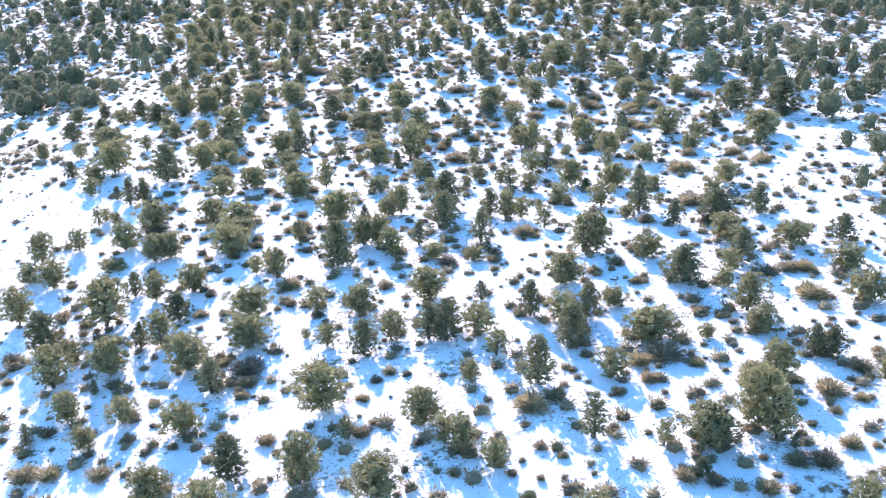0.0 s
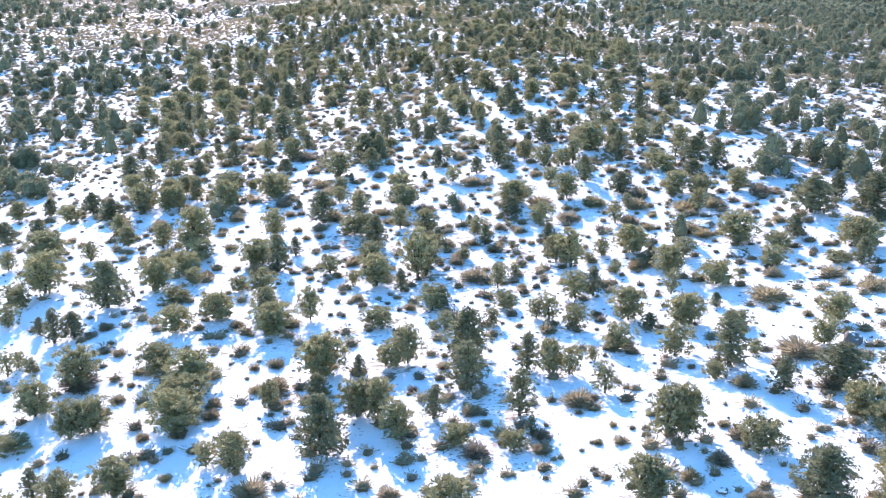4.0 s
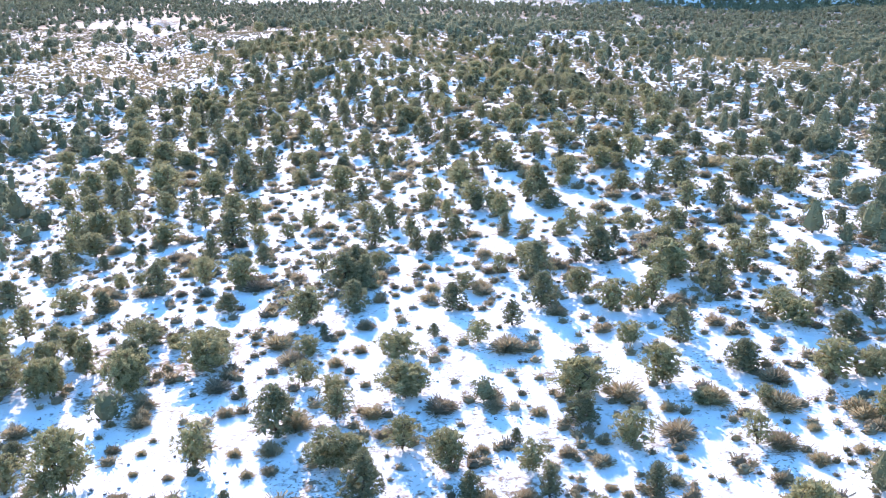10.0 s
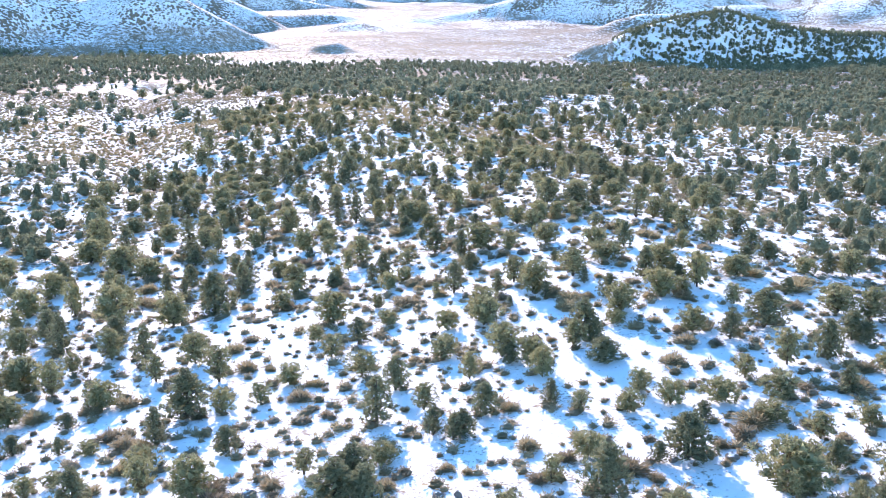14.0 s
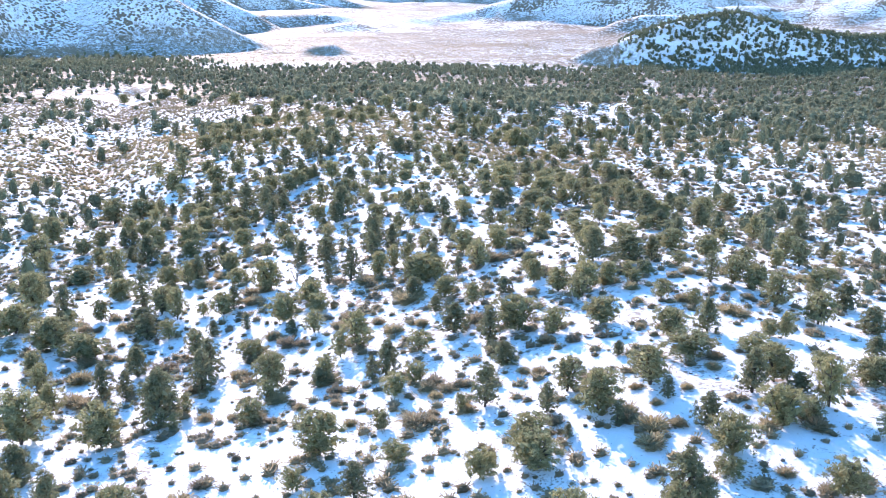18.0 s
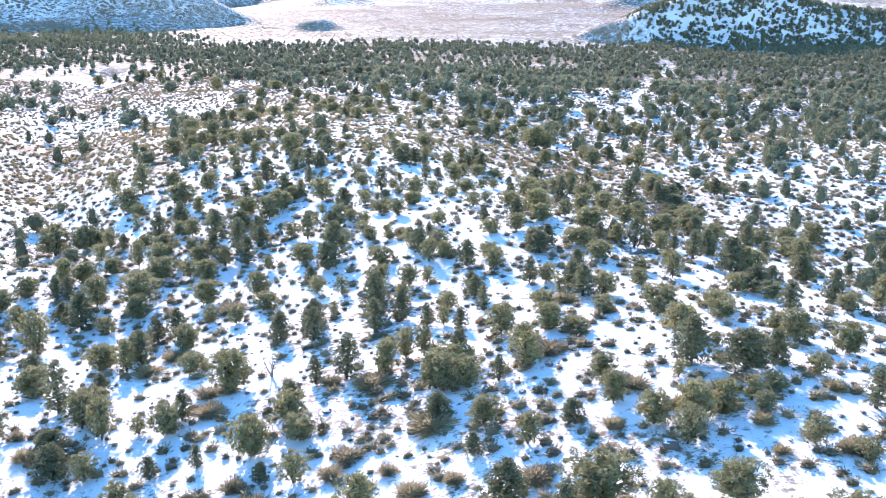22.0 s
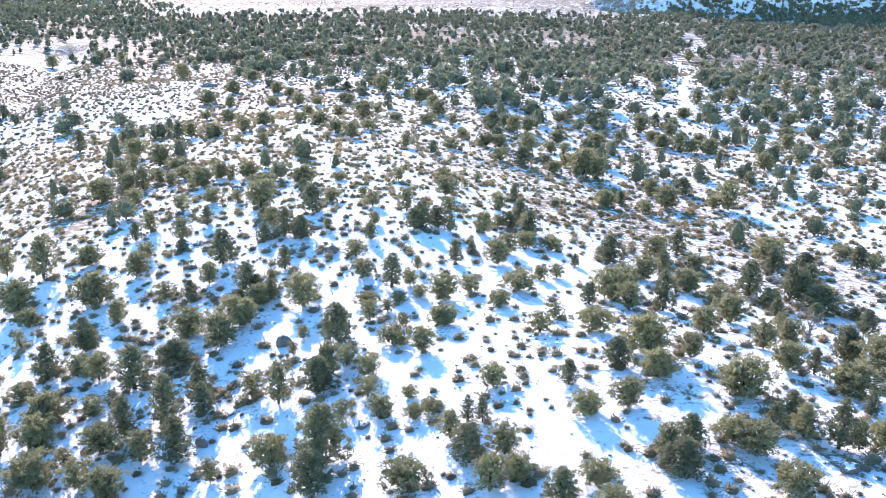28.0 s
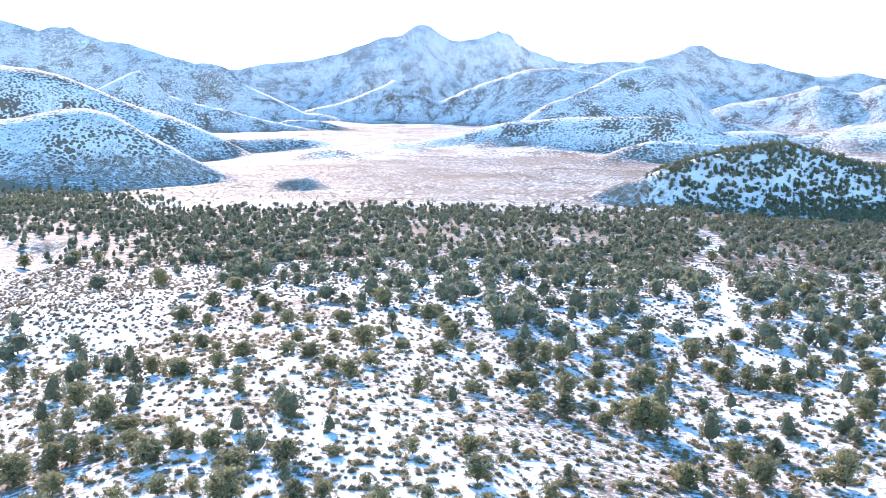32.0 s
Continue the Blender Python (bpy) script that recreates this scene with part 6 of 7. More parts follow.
lone_shrub("dry_shrub", 12.4, 74.8, 1.6, 0.7)
lone_shrub("dry_shrub", 10.9, 72.2, 1.1, 0.5)
lone_shrub("dry_shrub", 18.9, 73.9, 4.4, 1.5)
lone_shrub("sagebrush", 16.6, 72.9, 2.7, 1.2)
lone_shrub("sagebrush", 21.4, 72.4, 2.0, 0.8)
lone_shrub("sagebrush", 16.9, 69.9, 2.2, 1.0)
lone_shrub("sagebrush", 14.1, 68.1, 1.7, 0.7)
lone_shrub("sagebrush", 7.0, 66.8, 4.0, 1.4)
lone_shrub("dry_shrub", 9.0, 67.9, 2.6, 1.1)
lone_shrub("sagebrush", 3.6, 68.2, 1.0, 0.5)
lone_shrub("dry_shrub", 28.4, 68.6, 1.6, 0.7)
lone_shrub("dry_shrub", 34.1, 69.9, 2.6, 1.1)
lone_shrub("sagebrush", 30.3, 66.4, 3.3, 1.4)
lone_shrub("sagebrush", 32.2, 65.1, 1.7, 0.7)
lone_shrub("sagebrush", 29.7, 63.6, 1.5, 0.6)
lone_shrub("sagebrush", 27.4, 62.1, 1.1, 0.5)
lone_shrub("sagebrush", 29.2, 59.2, 2.3, 1.0)
lone_shrub("sagebrush", 30.9, 58.9, 1.1, 0.5)
lone_shrub("dry_shrub", 24.8, 57.7, 2.4, 1.0)
lone_shrub("dry_shrub", 26.7, 57.4, 2.8, 1.2)
lone_shrub("dry_shrub", 22.7, 58.3, 0.9, 0.5)
lone_shrub("sagebrush", 7.2, 61.2, 1.5, 0.7)
lone_shrub("sagebrush", 8.7, 60.0, 1.2, 0.5)
lone_shrub("dry_shrub", 4.9, 58.3, 1.2, 0.5)
lone_shrub("sagebrush", 6.9, 57.6, 0.9, 0.5)
lone_shrub("sagebrush", 0.8, 58.9, 1.5, 0.7)
lone_shrub("sagebrush", 17.0, 56.8, 2.4, 1.0)
lone_shrub("dry_shrub", 18.8, 56.1, 2.0, 0.8)
lone_shrub("sagebrush", 22.0, 54.9, 2.3, 1.0)
lone_shrub("sagebrush", 17.7, 67.8, 0.8, 0.5)
lone_shrub("dry_shrub", 12.6, 62.7, 1.3, 0.5)
lone_shrub("sagebrush", 36.6, 72.7, 1.7, 0.7)
lone_shrub("dry_shrub", 36.5, 78.2, 1.5, 0.6)
lone_shrub("sagebrush", -43.4, 154.4, 1.7, 0.8)
lone_shrub("sagebrush", -40.7, 151.5, 1.7, 0.7)
lone_shrub("dry_shrub", -38.1, 128.6, 2.3, 0.9)
lone_shrub("sagebrush", -34.6, 121.9, 2.0, 0.8)
lone_shrub("sagebrush", -31.3, 117.1, 1.4, 0.6)
lone_shrub("sagebrush", -31.2, 114.5, 1.1, 0.5)
lone_shrub("dry_shrub", -23.7, 126.9, 2.2, 0.9)
lone_shrub("sagebrush", -27.7, 127.0, 1.7, 0.7)
lone_shrub("sagebrush", -19.9, 116.4, 1.5, 0.7)
lone_shrub("sagebrush", -17.0, 111.3, 3.3, 1.4)
lone_shrub("dry_shrub", -14.9, 111.5, 1.7, 0.7)
lone_shrub("sagebrush", -18.7, 111.1, 2.1, 0.9)
lone_shrub("dry_shrub", -17.9, 116.8, 2.2, 1.0)
lone_shrub("dry_shrub", -36.2, 115.1, 4.6, 1.4)
lone_shrub("dry_shrub", -31.5, 111.6, 2.0, 0.8)
lone_shrub("dry_shrub", -21.9, 106.7, 2.3, 0.9)
lone_shrub("dry_shrub", -4.7, 109.7, 1.3, 0.6)
lone_shrub("dry_shrub", -18.0, 143.0, 1.4, 0.6)
lone_shrub("sagebrush", -21.0, 182.5, 4.3, 1.5)
lone_shrub("dry_shrub", -20.0, 143.1, 1.4, 0.6)
lone_shrub("sagebrush", -14.5, 141.6, 1.9, 0.8)
lone_shrub("sagebrush", -11.4, 133.3, 2.0, 0.9)
lone_shrub("sagebrush", -17.3, 165.0, 3.2, 1.3)
lone_shrub("dry_shrub", -25.0, 175.2, 2.4, 1.0)
lone_shrub("sagebrush", -31.5, 167.6, 2.7, 1.1)
lone_shrub("sagebrush", -18.7, 159.8, 2.8, 1.2)
lone_shrub("sagebrush", -21.7, 159.8, 1.8, 0.8)
lone_shrub("dry_shrub", -29.6, 153.5, 2.4, 1.0)
lone_shrub("sagebrush", -5.5, 130.1, 1.9, 0.8)
lone_shrub("sagebrush", -1.9, 114.4, 1.7, 0.7)
lone_shrub("sagebrush", 2.6, 177.2, 4.8, 1.5)
lone_shrub("sagebrush", 5.1, 177.4, 2.1, 0.9)
lone_shrub("sagebrush", 0.5, 167.4, 2.6, 1.1)
lone_shrub("sagebrush", 19.7, 164.7, 3.9, 1.5)
lone_shrub("sagebrush", 25.1, 163.1, 4.6, 1.5)
lone_shrub("dry_shrub", 31.1, 167.7, 2.0, 0.8)
lone_shrub("sagebrush", 31.3, 160.4, 3.9, 1.5)
lone_shrub("sagebrush", 35.3, 161.0, 3.9, 1.5)
lone_shrub("dry_shrub", 43.0, 165.2, 4.7, 1.5)
lone_shrub("sagebrush", 39.6, 159.8, 1.9, 0.8)
lone_shrub("sagebrush", 41.7, 152.9, 2.8, 1.1)
lone_shrub("sagebrush", 44.9, 151.7, 2.1, 0.9)
lone_shrub("sagebrush", 42.9, 149.7, 1.8, 0.7)
lone_shrub("sagebrush", 29.9, 152.0, 4.8, 1.5)
lone_shrub("sagebrush", 42.5, 144.7, 1.7, 0.7)
lone_shrub("sagebrush", 44.4, 143.3, 1.4, 0.6)
lone_shrub("sagebrush", 35.0, 134.6, 3.2, 1.3)
lone_shrub("sagebrush", 39.5, 137.4, 1.2, 0.5)
lone_shrub("sagebrush", 41.1, 133.1, 3.5, 1.4)
lone_shrub("dry_shrub", 4.6, 148.9, 2.2, 1.0)
lone_shrub("sagebrush", 0.2, 146.8, 2.8, 1.2)
lone_shrub("sagebrush", 1.8, 139.6, 4.8, 1.5)
lone_shrub("sagebrush", 7.1, 136.0, 1.5, 0.6)
lone_shrub("sagebrush", 20.7, 140.0, 2.7, 1.1)
lone_shrub("sagebrush", 16.2, 134.9, 2.6, 1.1)
lone_shrub("dry_shrub", 14.1, 126.6, 1.6, 0.7)
lone_shrub("sagebrush", 8.6, 122.1, 2.3, 1.0)
lone_shrub("dry_shrub", 15.9, 116.3, 1.9, 0.8)
lone_shrub("dry_shrub", 20.3, 111.4, 1.0, 0.5)
lone_shrub("dry_shrub", 23.6, 106.7, 2.8, 1.2)
lone_shrub("sagebrush", 9.4, 105.2, 3.5, 1.5)
lone_shrub("dry_shrub", 10.6, 106.0, 1.6, 0.7)
lone_shrub("dry_shrub", 0.2, 113.2, 1.5, 0.6)
lone_shrub("sagebrush", -0.1, 109.8, 1.4, 0.6)
lone_shrub("sagebrush", 1.5, 102.6, 1.5, 0.6)
lone_shrub("sagebrush", 0.4, 104.9, 2.3, 1.0)
lone_shrub("sagebrush", 11.5, 100.8, 0.9, 0.5)
lone_shrub("dry_shrub", 5.7, 99.8, 2.2, 0.9)
lone_shrub("sagebrush", 20.0, 99.7, 1.5, 0.6)
lone_shrub("sagebrush", 20.9, 98.6, 1.7, 0.7)
lone_shrub("sagebrush", 30.4, 112.9, 5.7, 1.5)
lone_shrub("sagebrush", 32.3, 127.6, 5.5, 1.5)
lone_shrub("dry_shrub", 30.4, 105.4, 3.0, 1.3)
lone_shrub("sagebrush", 18.9, 103.8, 1.2, 0.5)
lone_shrub("sagebrush", 43.4, 127.6, 3.6, 1.5)
lone_shrub("dry_shrub", 39.5, 120.5, 1.2, 0.5)
lone_shrub("sagebrush", 34.5, 122.1, 1.6, 0.7)
lone_shrub("dry_shrub", -32.4, 161.6, 1.8, 0.8)
lone_shrub("sagebrush", -29.7, 160.9, 1.3, 0.5)
lone_shrub("dry_shrub", -31.3, 166.1, 2.8, 1.2)
lone_shrub("sagebrush", -34.0, 166.4, 1.4, 0.6)
lone_shrub("dry_shrub", -31.7, 169.5, 2.9, 1.2)
lone_shrub("dry_shrub", -25.6, 172.5, 3.6, 1.5)
lone_shrub("sagebrush", -23.8, 167.1, 2.3, 1.0)
lone_shrub("sagebrush", -23.6, 183.3, 1.2, 0.5)
lone_shrub("sagebrush", -19.9, 184.9, 1.6, 0.7)
lone_shrub("sagebrush", -19.3, 178.2, 4.0, 1.5)
lone_shrub("sagebrush", -23.3, 192.7, 2.2, 1.0)
lone_shrub("sagebrush", -20.1, 156.3, 1.6, 0.7)
lone_shrub("sagebrush", -18.3, 156.6, 1.9, 0.8)
lone_shrub("sagebrush", -18.1, 150.5, 0.9, 0.5)
lone_shrub("dry_shrub", -22.0, 152.9, 0.9, 0.5)
lone_shrub("sagebrush", -17.7, 140.8, 1.4, 0.6)
lone_shrub("sagebrush", -20.5, 144.3, 0.9, 0.5)
lone_shrub("dry_shrub", -27.3, 145.0, 1.0, 0.5)
lone_shrub("dry_shrub", -24.5, 143.8, 3.2, 1.3)
lone_shrub("sagebrush", -26.5, 156.7, 1.3, 0.5)
lone_shrub("sagebrush", -29.5, 157.5, 1.1, 0.5)
lone_shrub("sagebrush", -13.2, 145.8, 2.3, 0.9)
lone_shrub("sagebrush", -10.4, 165.1, 2.9, 1.2)
lone_shrub("sagebrush", -9.4, 161.5, 2.1, 0.9)
lone_shrub("dry_shrub", -4.4, 165.7, 4.0, 1.4)
lone_shrub("sagebrush", -16.9, 164.0, 3.6, 1.4)
lone_shrub("sagebrush", -14.6, 176.6, 2.4, 1.1)
lone_shrub("sagebrush", -12.3, 179.4, 2.0, 0.9)
lone_shrub("sagebrush", -14.7, 184.3, 1.6, 0.7)
lone_shrub("dry_shrub", -12.0, 185.3, 2.9, 1.2)
lone_shrub("dry_shrub", -26.6, 203.0, 3.6, 1.5)
lone_shrub("sagebrush", -3.9, 177.9, 1.8, 0.7)
lone_shrub("dry_shrub", -30.6, 143.6, 2.3, 1.0)
lone_shrub("sagebrush", -42.2, 165.6, 3.3, 1.4)
lone_shrub("sagebrush", -29.2, 152.5, 0.9, 0.5)
lone_shrub("sagebrush", -3.7, 165.9, 2.2, 1.0)
lone_shrub("sagebrush", 0.4, 165.5, 2.4, 1.1)
lone_shrub("sagebrush", 2.6, 177.1, 3.9, 1.5)
lone_shrub("sagebrush", 4.2, 164.0, 2.2, 0.9)
lone_shrub("dry_shrub", 8.7, 186.0, 3.2, 1.3)
lone_shrub("sagebrush", 12.6, 180.6, 2.6, 1.1)
lone_shrub("sagebrush", 1.0, 194.7, 3.4, 1.4)
lone_shrub("sagebrush", 5.8, 157.2, 2.2, 1.0)
lone_shrub("sagebrush", 8.9, 158.8, 1.9, 0.8)
lone_shrub("sagebrush", 12.0, 166.5, 4.5, 1.5)
lone_shrub("sagebrush", 8.3, 155.8, 2.5, 1.0)
lone_shrub("sagebrush", -1.1, 158.2, 1.8, 0.8)
lone_shrub("sagebrush", 15.3, 159.4, 4.3, 1.5)
lone_shrub("sagebrush", 15.5, 163.6, 2.2, 0.9)
lone_shrub("sagebrush", 20.0, 165.1, 2.7, 1.1)
lone_shrub("sagebrush", 14.8, 155.8, 1.4, 0.6)
lone_shrub("sagebrush", 25.4, 163.7, 3.1, 1.3)
lone_shrub("dry_shrub", 23.1, 156.9, 3.7, 1.5)
lone_shrub("sagebrush", 26.5, 159.0, 1.7, 0.7)
lone_shrub("sagebrush", 25.2, 154.2, 2.4, 1.0)
lone_shrub("sagebrush", 21.5, 151.9, 2.4, 1.0)
lone_shrub("dry_shrub", 26.4, 168.0, 3.8, 1.5)
lone_shrub("sagebrush", 31.3, 161.8, 3.2, 1.3)
lone_shrub("sagebrush", 31.7, 158.3, 2.7, 1.1)
lone_shrub("sagebrush", 28.8, 155.1, 1.9, 0.8)
lone_shrub("sagebrush", 35.7, 162.3, 2.3, 1.0)
lone_shrub("sagebrush", 29.0, 151.5, 2.7, 1.1)
lone_shrub("sagebrush", 31.1, 149.8, 3.3, 1.3)
lone_shrub("dry_shrub", 4.8, 149.2, 3.0, 1.3)
lone_shrub("sagebrush", -1.2, 150.8, 2.7, 1.2)
lone_shrub("sagebrush", 1.9, 151.5, 2.1, 0.9)
lone_shrub("dry_shrub", -0.1, 145.1, 2.5, 1.1)
lone_shrub("sagebrush", 3.3, 142.4, 1.4, 0.6)
lone_shrub("sagebrush", 1.9, 140.7, 2.1, 0.9)
lone_shrub("sagebrush", 9.5, 151.2, 1.4, 0.6)
lone_shrub("sagebrush", 8.4, 152.2, 1.4, 0.6)
lone_shrub("sagebrush", 13.4, 152.5, 2.2, 0.9)
lone_shrub("sagebrush", 21.0, 142.7, 1.2, 0.5)
lone_shrub("sagebrush", 21.5, 140.5, 2.9, 1.2)
lone_shrub("dry_shrub", 37.8, 166.7, 1.9, 0.8)
lone_shrub("sagebrush", 24.5, 181.0, 3.1, 1.3)
lone_shrub("dry_shrub", 28.6, 171.2, 1.2, 0.5)
lone_shrub("sagebrush", -86.9, 315.4, 7.1, 1.5)
lone_shrub("sagebrush", -51.4, 274.9, 4.0, 1.6)
lone_shrub("sagebrush", -53.0, 281.9, 4.2, 1.6)
lone_shrub("sagebrush", -50.2, 300.9, 3.6, 1.5)
lone_shrub("sagebrush", -41.1, 227.8, 3.5, 1.5)
lone_shrub("sagebrush", -44.8, 226.9, 3.5, 1.5)
lone_shrub("sagebrush", -51.2, 226.9, 4.7, 1.5)
lone_shrub("dry_shrub", -40.4, 218.1, 3.2, 1.4)
lone_shrub("sagebrush", -38.0, 215.9, 3.7, 1.5)
lone_shrub("sagebrush", -36.0, 215.2, 3.1, 1.3)
lone_shrub("sagebrush", -30.1, 216.9, 2.1, 0.9)
lone_shrub("dry_shrub", -31.8, 222.0, 2.7, 1.2)
lone_shrub("sagebrush", -31.5, 242.8, 3.4, 1.4)
lone_shrub("sagebrush", -28.7, 235.5, 3.6, 1.5)
lone_shrub("sagebrush", -25.7, 234.8, 1.8, 0.7)
lone_shrub("dry_shrub", -30.2, 246.5, 2.6, 1.1)
lone_shrub("sagebrush", -21.1, 224.7, 3.8, 1.5)
lone_shrub("sagebrush", -19.5, 228.4, 2.5, 1.0)
lone_shrub("sagebrush", -17.7, 219.3, 2.1, 0.9)
lone_shrub("sagebrush", -16.2, 226.7, 2.2, 0.9)
lone_shrub("sagebrush", -8.3, 232.4, 2.3, 0.9)
lone_shrub("sagebrush", -9.4, 218.4, 1.5, 0.6)
lone_shrub("dry_shrub", -15.3, 203.8, 2.3, 1.0)
lone_shrub("sagebrush", -13.2, 201.6, 2.9, 1.2)
lone_shrub("sagebrush", -11.0, 201.2, 2.7, 1.1)
lone_shrub("sagebrush", -11.7, 198.2, 2.6, 1.1)
lone_shrub("sagebrush", -21.3, 202.9, 2.8, 1.2)
lone_shrub("sagebrush", -17.6, 203.9, 1.6, 0.7)
lone_shrub("sagebrush", -15.6, 198.9, 1.8, 0.7)
lone_shrub("sagebrush", -22.3, 197.5, 2.0, 0.8)
lone_shrub("dry_shrub", -26.2, 200.6, 4.5, 1.5)
lone_shrub("sagebrush", -36.7, 209.5, 2.5, 1.1)
lone_shrub("sagebrush", -38.1, 205.6, 2.4, 1.1)
lone_shrub("dry_shrub", -35.5, 200.6, 2.3, 1.0)
lone_shrub("sagebrush", -40.4, 202.6, 3.9, 1.4)
lone_shrub("sagebrush", -44.4, 203.1, 3.0, 1.2)
lone_shrub("sagebrush", -46.6, 204.7, 3.5, 1.4)
lone_shrub("dry_shrub", -32.4, 199.7, 2.7, 1.2)
lone_shrub("sagebrush", -29.9, 201.6, 1.4, 0.6)
lone_shrub("sagebrush", -43.7, 197.4, 3.7, 1.4)
lone_shrub("sagebrush", -31.7, 194.7, 1.7, 0.8)
lone_shrub("dry_shrub", -9.3, 212.0, 1.4, 0.6)
lone_shrub("sagebrush", -7.5, 196.0, 1.7, 0.7)
lone_shrub("sagebrush", -9.0, 194.5, 1.5, 0.6)
lone_shrub("sagebrush", -10.9, 193.1, 2.3, 1.0)
lone_shrub("sagebrush", -16.8, 195.7, 1.3, 0.5)
lone_shrub("sagebrush", -48.4, 203.3, 1.5, 0.7)
lone_shrub("sagebrush", -24.7, 206.2, 1.2, 0.5)
lone_shrub("sagebrush", -23.4, 207.9, 1.2, 0.5)
lone_shrub("sagebrush", -22.1, 216.0, 1.0, 0.5)
lone_shrub("sagebrush", 10.4, 248.9, 3.3, 1.4)
lone_shrub("sagebrush", 11.3, 242.9, 3.7, 1.5)
lone_shrub("sagebrush", 7.9, 233.1, 1.7, 0.7)
lone_shrub("sagebrush", -1.0, 222.4, 2.2, 0.9)
lone_shrub("sagebrush", 1.3, 215.5, 2.6, 1.0)
lone_shrub("sagebrush", 2.1, 206.5, 3.2, 1.4)
lone_shrub("dry_shrub", 5.3, 203.9, 2.7, 1.1)
lone_shrub("dry_shrub", 2.3, 200.2, 2.6, 1.1)
lone_shrub("dry_shrub", 10.5, 201.0, 4.4, 1.5)
lone_shrub("dry_shrub", 12.4, 199.0, 2.0, 0.8)
lone_shrub("sagebrush", 20.3, 224.3, 3.9, 1.5)
lone_shrub("sagebrush", 21.0, 236.3, 2.4, 1.0)
lone_shrub("sagebrush", 23.4, 233.3, 2.4, 1.0)
lone_shrub("sagebrush", 23.3, 229.7, 3.4, 1.4)
lone_shrub("dry_shrub", 26.4, 229.0, 2.3, 1.0)
lone_shrub("sagebrush", 24.3, 209.0, 5.5, 1.5)
lone_shrub("dry_shrub", 22.3, 206.6, 3.3, 1.4)
lone_shrub("dry_shrub", 19.7, 204.7, 2.3, 1.0)
lone_shrub("sagebrush", 28.8, 207.5, 2.4, 1.0)
lone_shrub("sagebrush", 31.7, 216.0, 2.4, 1.0)
lone_shrub("sagebrush", 36.6, 214.9, 5.3, 1.5)
lone_shrub("dry_shrub", 39.6, 219.4, 3.3, 1.4)
lone_shrub("sagebrush", 38.4, 220.4, 2.8, 1.2)
lone_shrub("sagebrush", 30.7, 204.1, 1.9, 0.8)
lone_shrub("sagebrush", 29.3, 201.1, 2.3, 1.0)
lone_shrub("sagebrush", 29.4, 200.0, 1.9, 0.8)
lone_shrub("sagebrush", 35.7, 199.8, 2.4, 1.0)
lone_shrub("sagebrush", 43.0, 248.2, 5.4, 1.5)
lone_shrub("sagebrush", 39.9, 240.3, 3.3, 1.4)
lone_shrub("sagebrush", 44.8, 250.5, 4.1, 1.5)
lone_shrub("sagebrush", 39.5, 253.7, 3.5, 1.5)
lone_shrub("sagebrush", 61.2, 264.0, 3.1, 1.3)
lone_shrub("sagebrush", 26.6, 245.9, 3.2, 1.4)
lone_shrub("sagebrush", 1.1, 193.3, 3.1, 1.3)
lone_shrub("sagebrush", -5.2, 192.2, 2.9, 1.2)
lone_shrub("sagebrush", -4.6, 195.4, 2.5, 1.1)
lone_shrub("sagebrush", 1.6, 189.9, 1.6, 0.7)
lone_shrub("dry_shrub", 11.6, 193.6, 2.1, 0.9)
lone_shrub("dry_shrub", 14.4, 193.1, 1.7, 0.7)
lone_shrub("sagebrush", 12.7, 188.8, 2.4, 1.0)
lone_shrub("dry_shrub", 28.8, 187.7, 1.7, 0.7)
lone_shrub("sagebrush", 29.2, 190.3, 1.3, 0.5)
lone_shrub("sagebrush", -5.5, 203.8, 2.0, 0.9)
lone_shrub("sagebrush", -3.7, 202.9, 1.6, 0.7)
lone_shrub("sagebrush", 22.4, 188.3, 2.5, 1.0)
lone_shrub("sagebrush", -52.9, 282.5, 4.6, 1.6)
lone_shrub("dry_shrub", -56.2, 300.8, 2.0, 0.8)
lone_shrub("sagebrush", -54.9, 305.7, 2.7, 1.2)
lone_shrub("sagebrush", -52.4, 300.8, 3.3, 1.4)
lone_shrub("sagebrush", -58.0, 300.9, 3.3, 1.4)
lone_shrub("sagebrush", -44.7, 321.8, 5.1, 1.4)
lone_shrub("sagebrush", -42.6, 326.2, 4.4, 1.4)
lone_shrub("sagebrush", -34.1, 306.2, 5.2, 1.4)
lone_shrub("sagebrush", -33.1, 311.3, 3.4, 1.4)
lone_shrub("sagebrush", -35.4, 311.0, 4.0, 1.4)
lone_shrub("sagebrush", -21.2, 308.6, 3.3, 1.4)
lone_shrub("sagebrush", -16.5, 306.4, 6.4, 1.4)
lone_shrub("sagebrush", -10.5, 294.5, 6.5, 1.5)
lone_shrub("sagebrush", -37.7, 343.2, 6.5, 1.5)
lone_shrub("sagebrush", -18.4, 291.3, 4.1, 1.5)
lone_shrub("sagebrush", -19.8, 288.5, 3.4, 1.4)
lone_shrub("sagebrush", -14.6, 287.3, 2.8, 1.2)
lone_shrub("sagebrush", -12.5, 282.8, 3.8, 1.5)
lone_shrub("sagebrush", -8.9, 284.0, 2.7, 1.2)
lone_shrub("sagebrush", -29.0, 290.0, 3.5, 1.4)
lone_shrub("dry_shrub", -26.4, 285.9, 3.9, 1.5)
lone_shrub("dry_shrub", -24.4, 284.8, 2.8, 1.1)
lone_shrub("dry_shrub", -30.7, 282.8, 3.3, 1.4)
lone_shrub("sagebrush", -20.2, 270.2, 4.4, 1.5)
lone_shrub("dry_shrub", -18.8, 266.5, 2.9, 1.2)
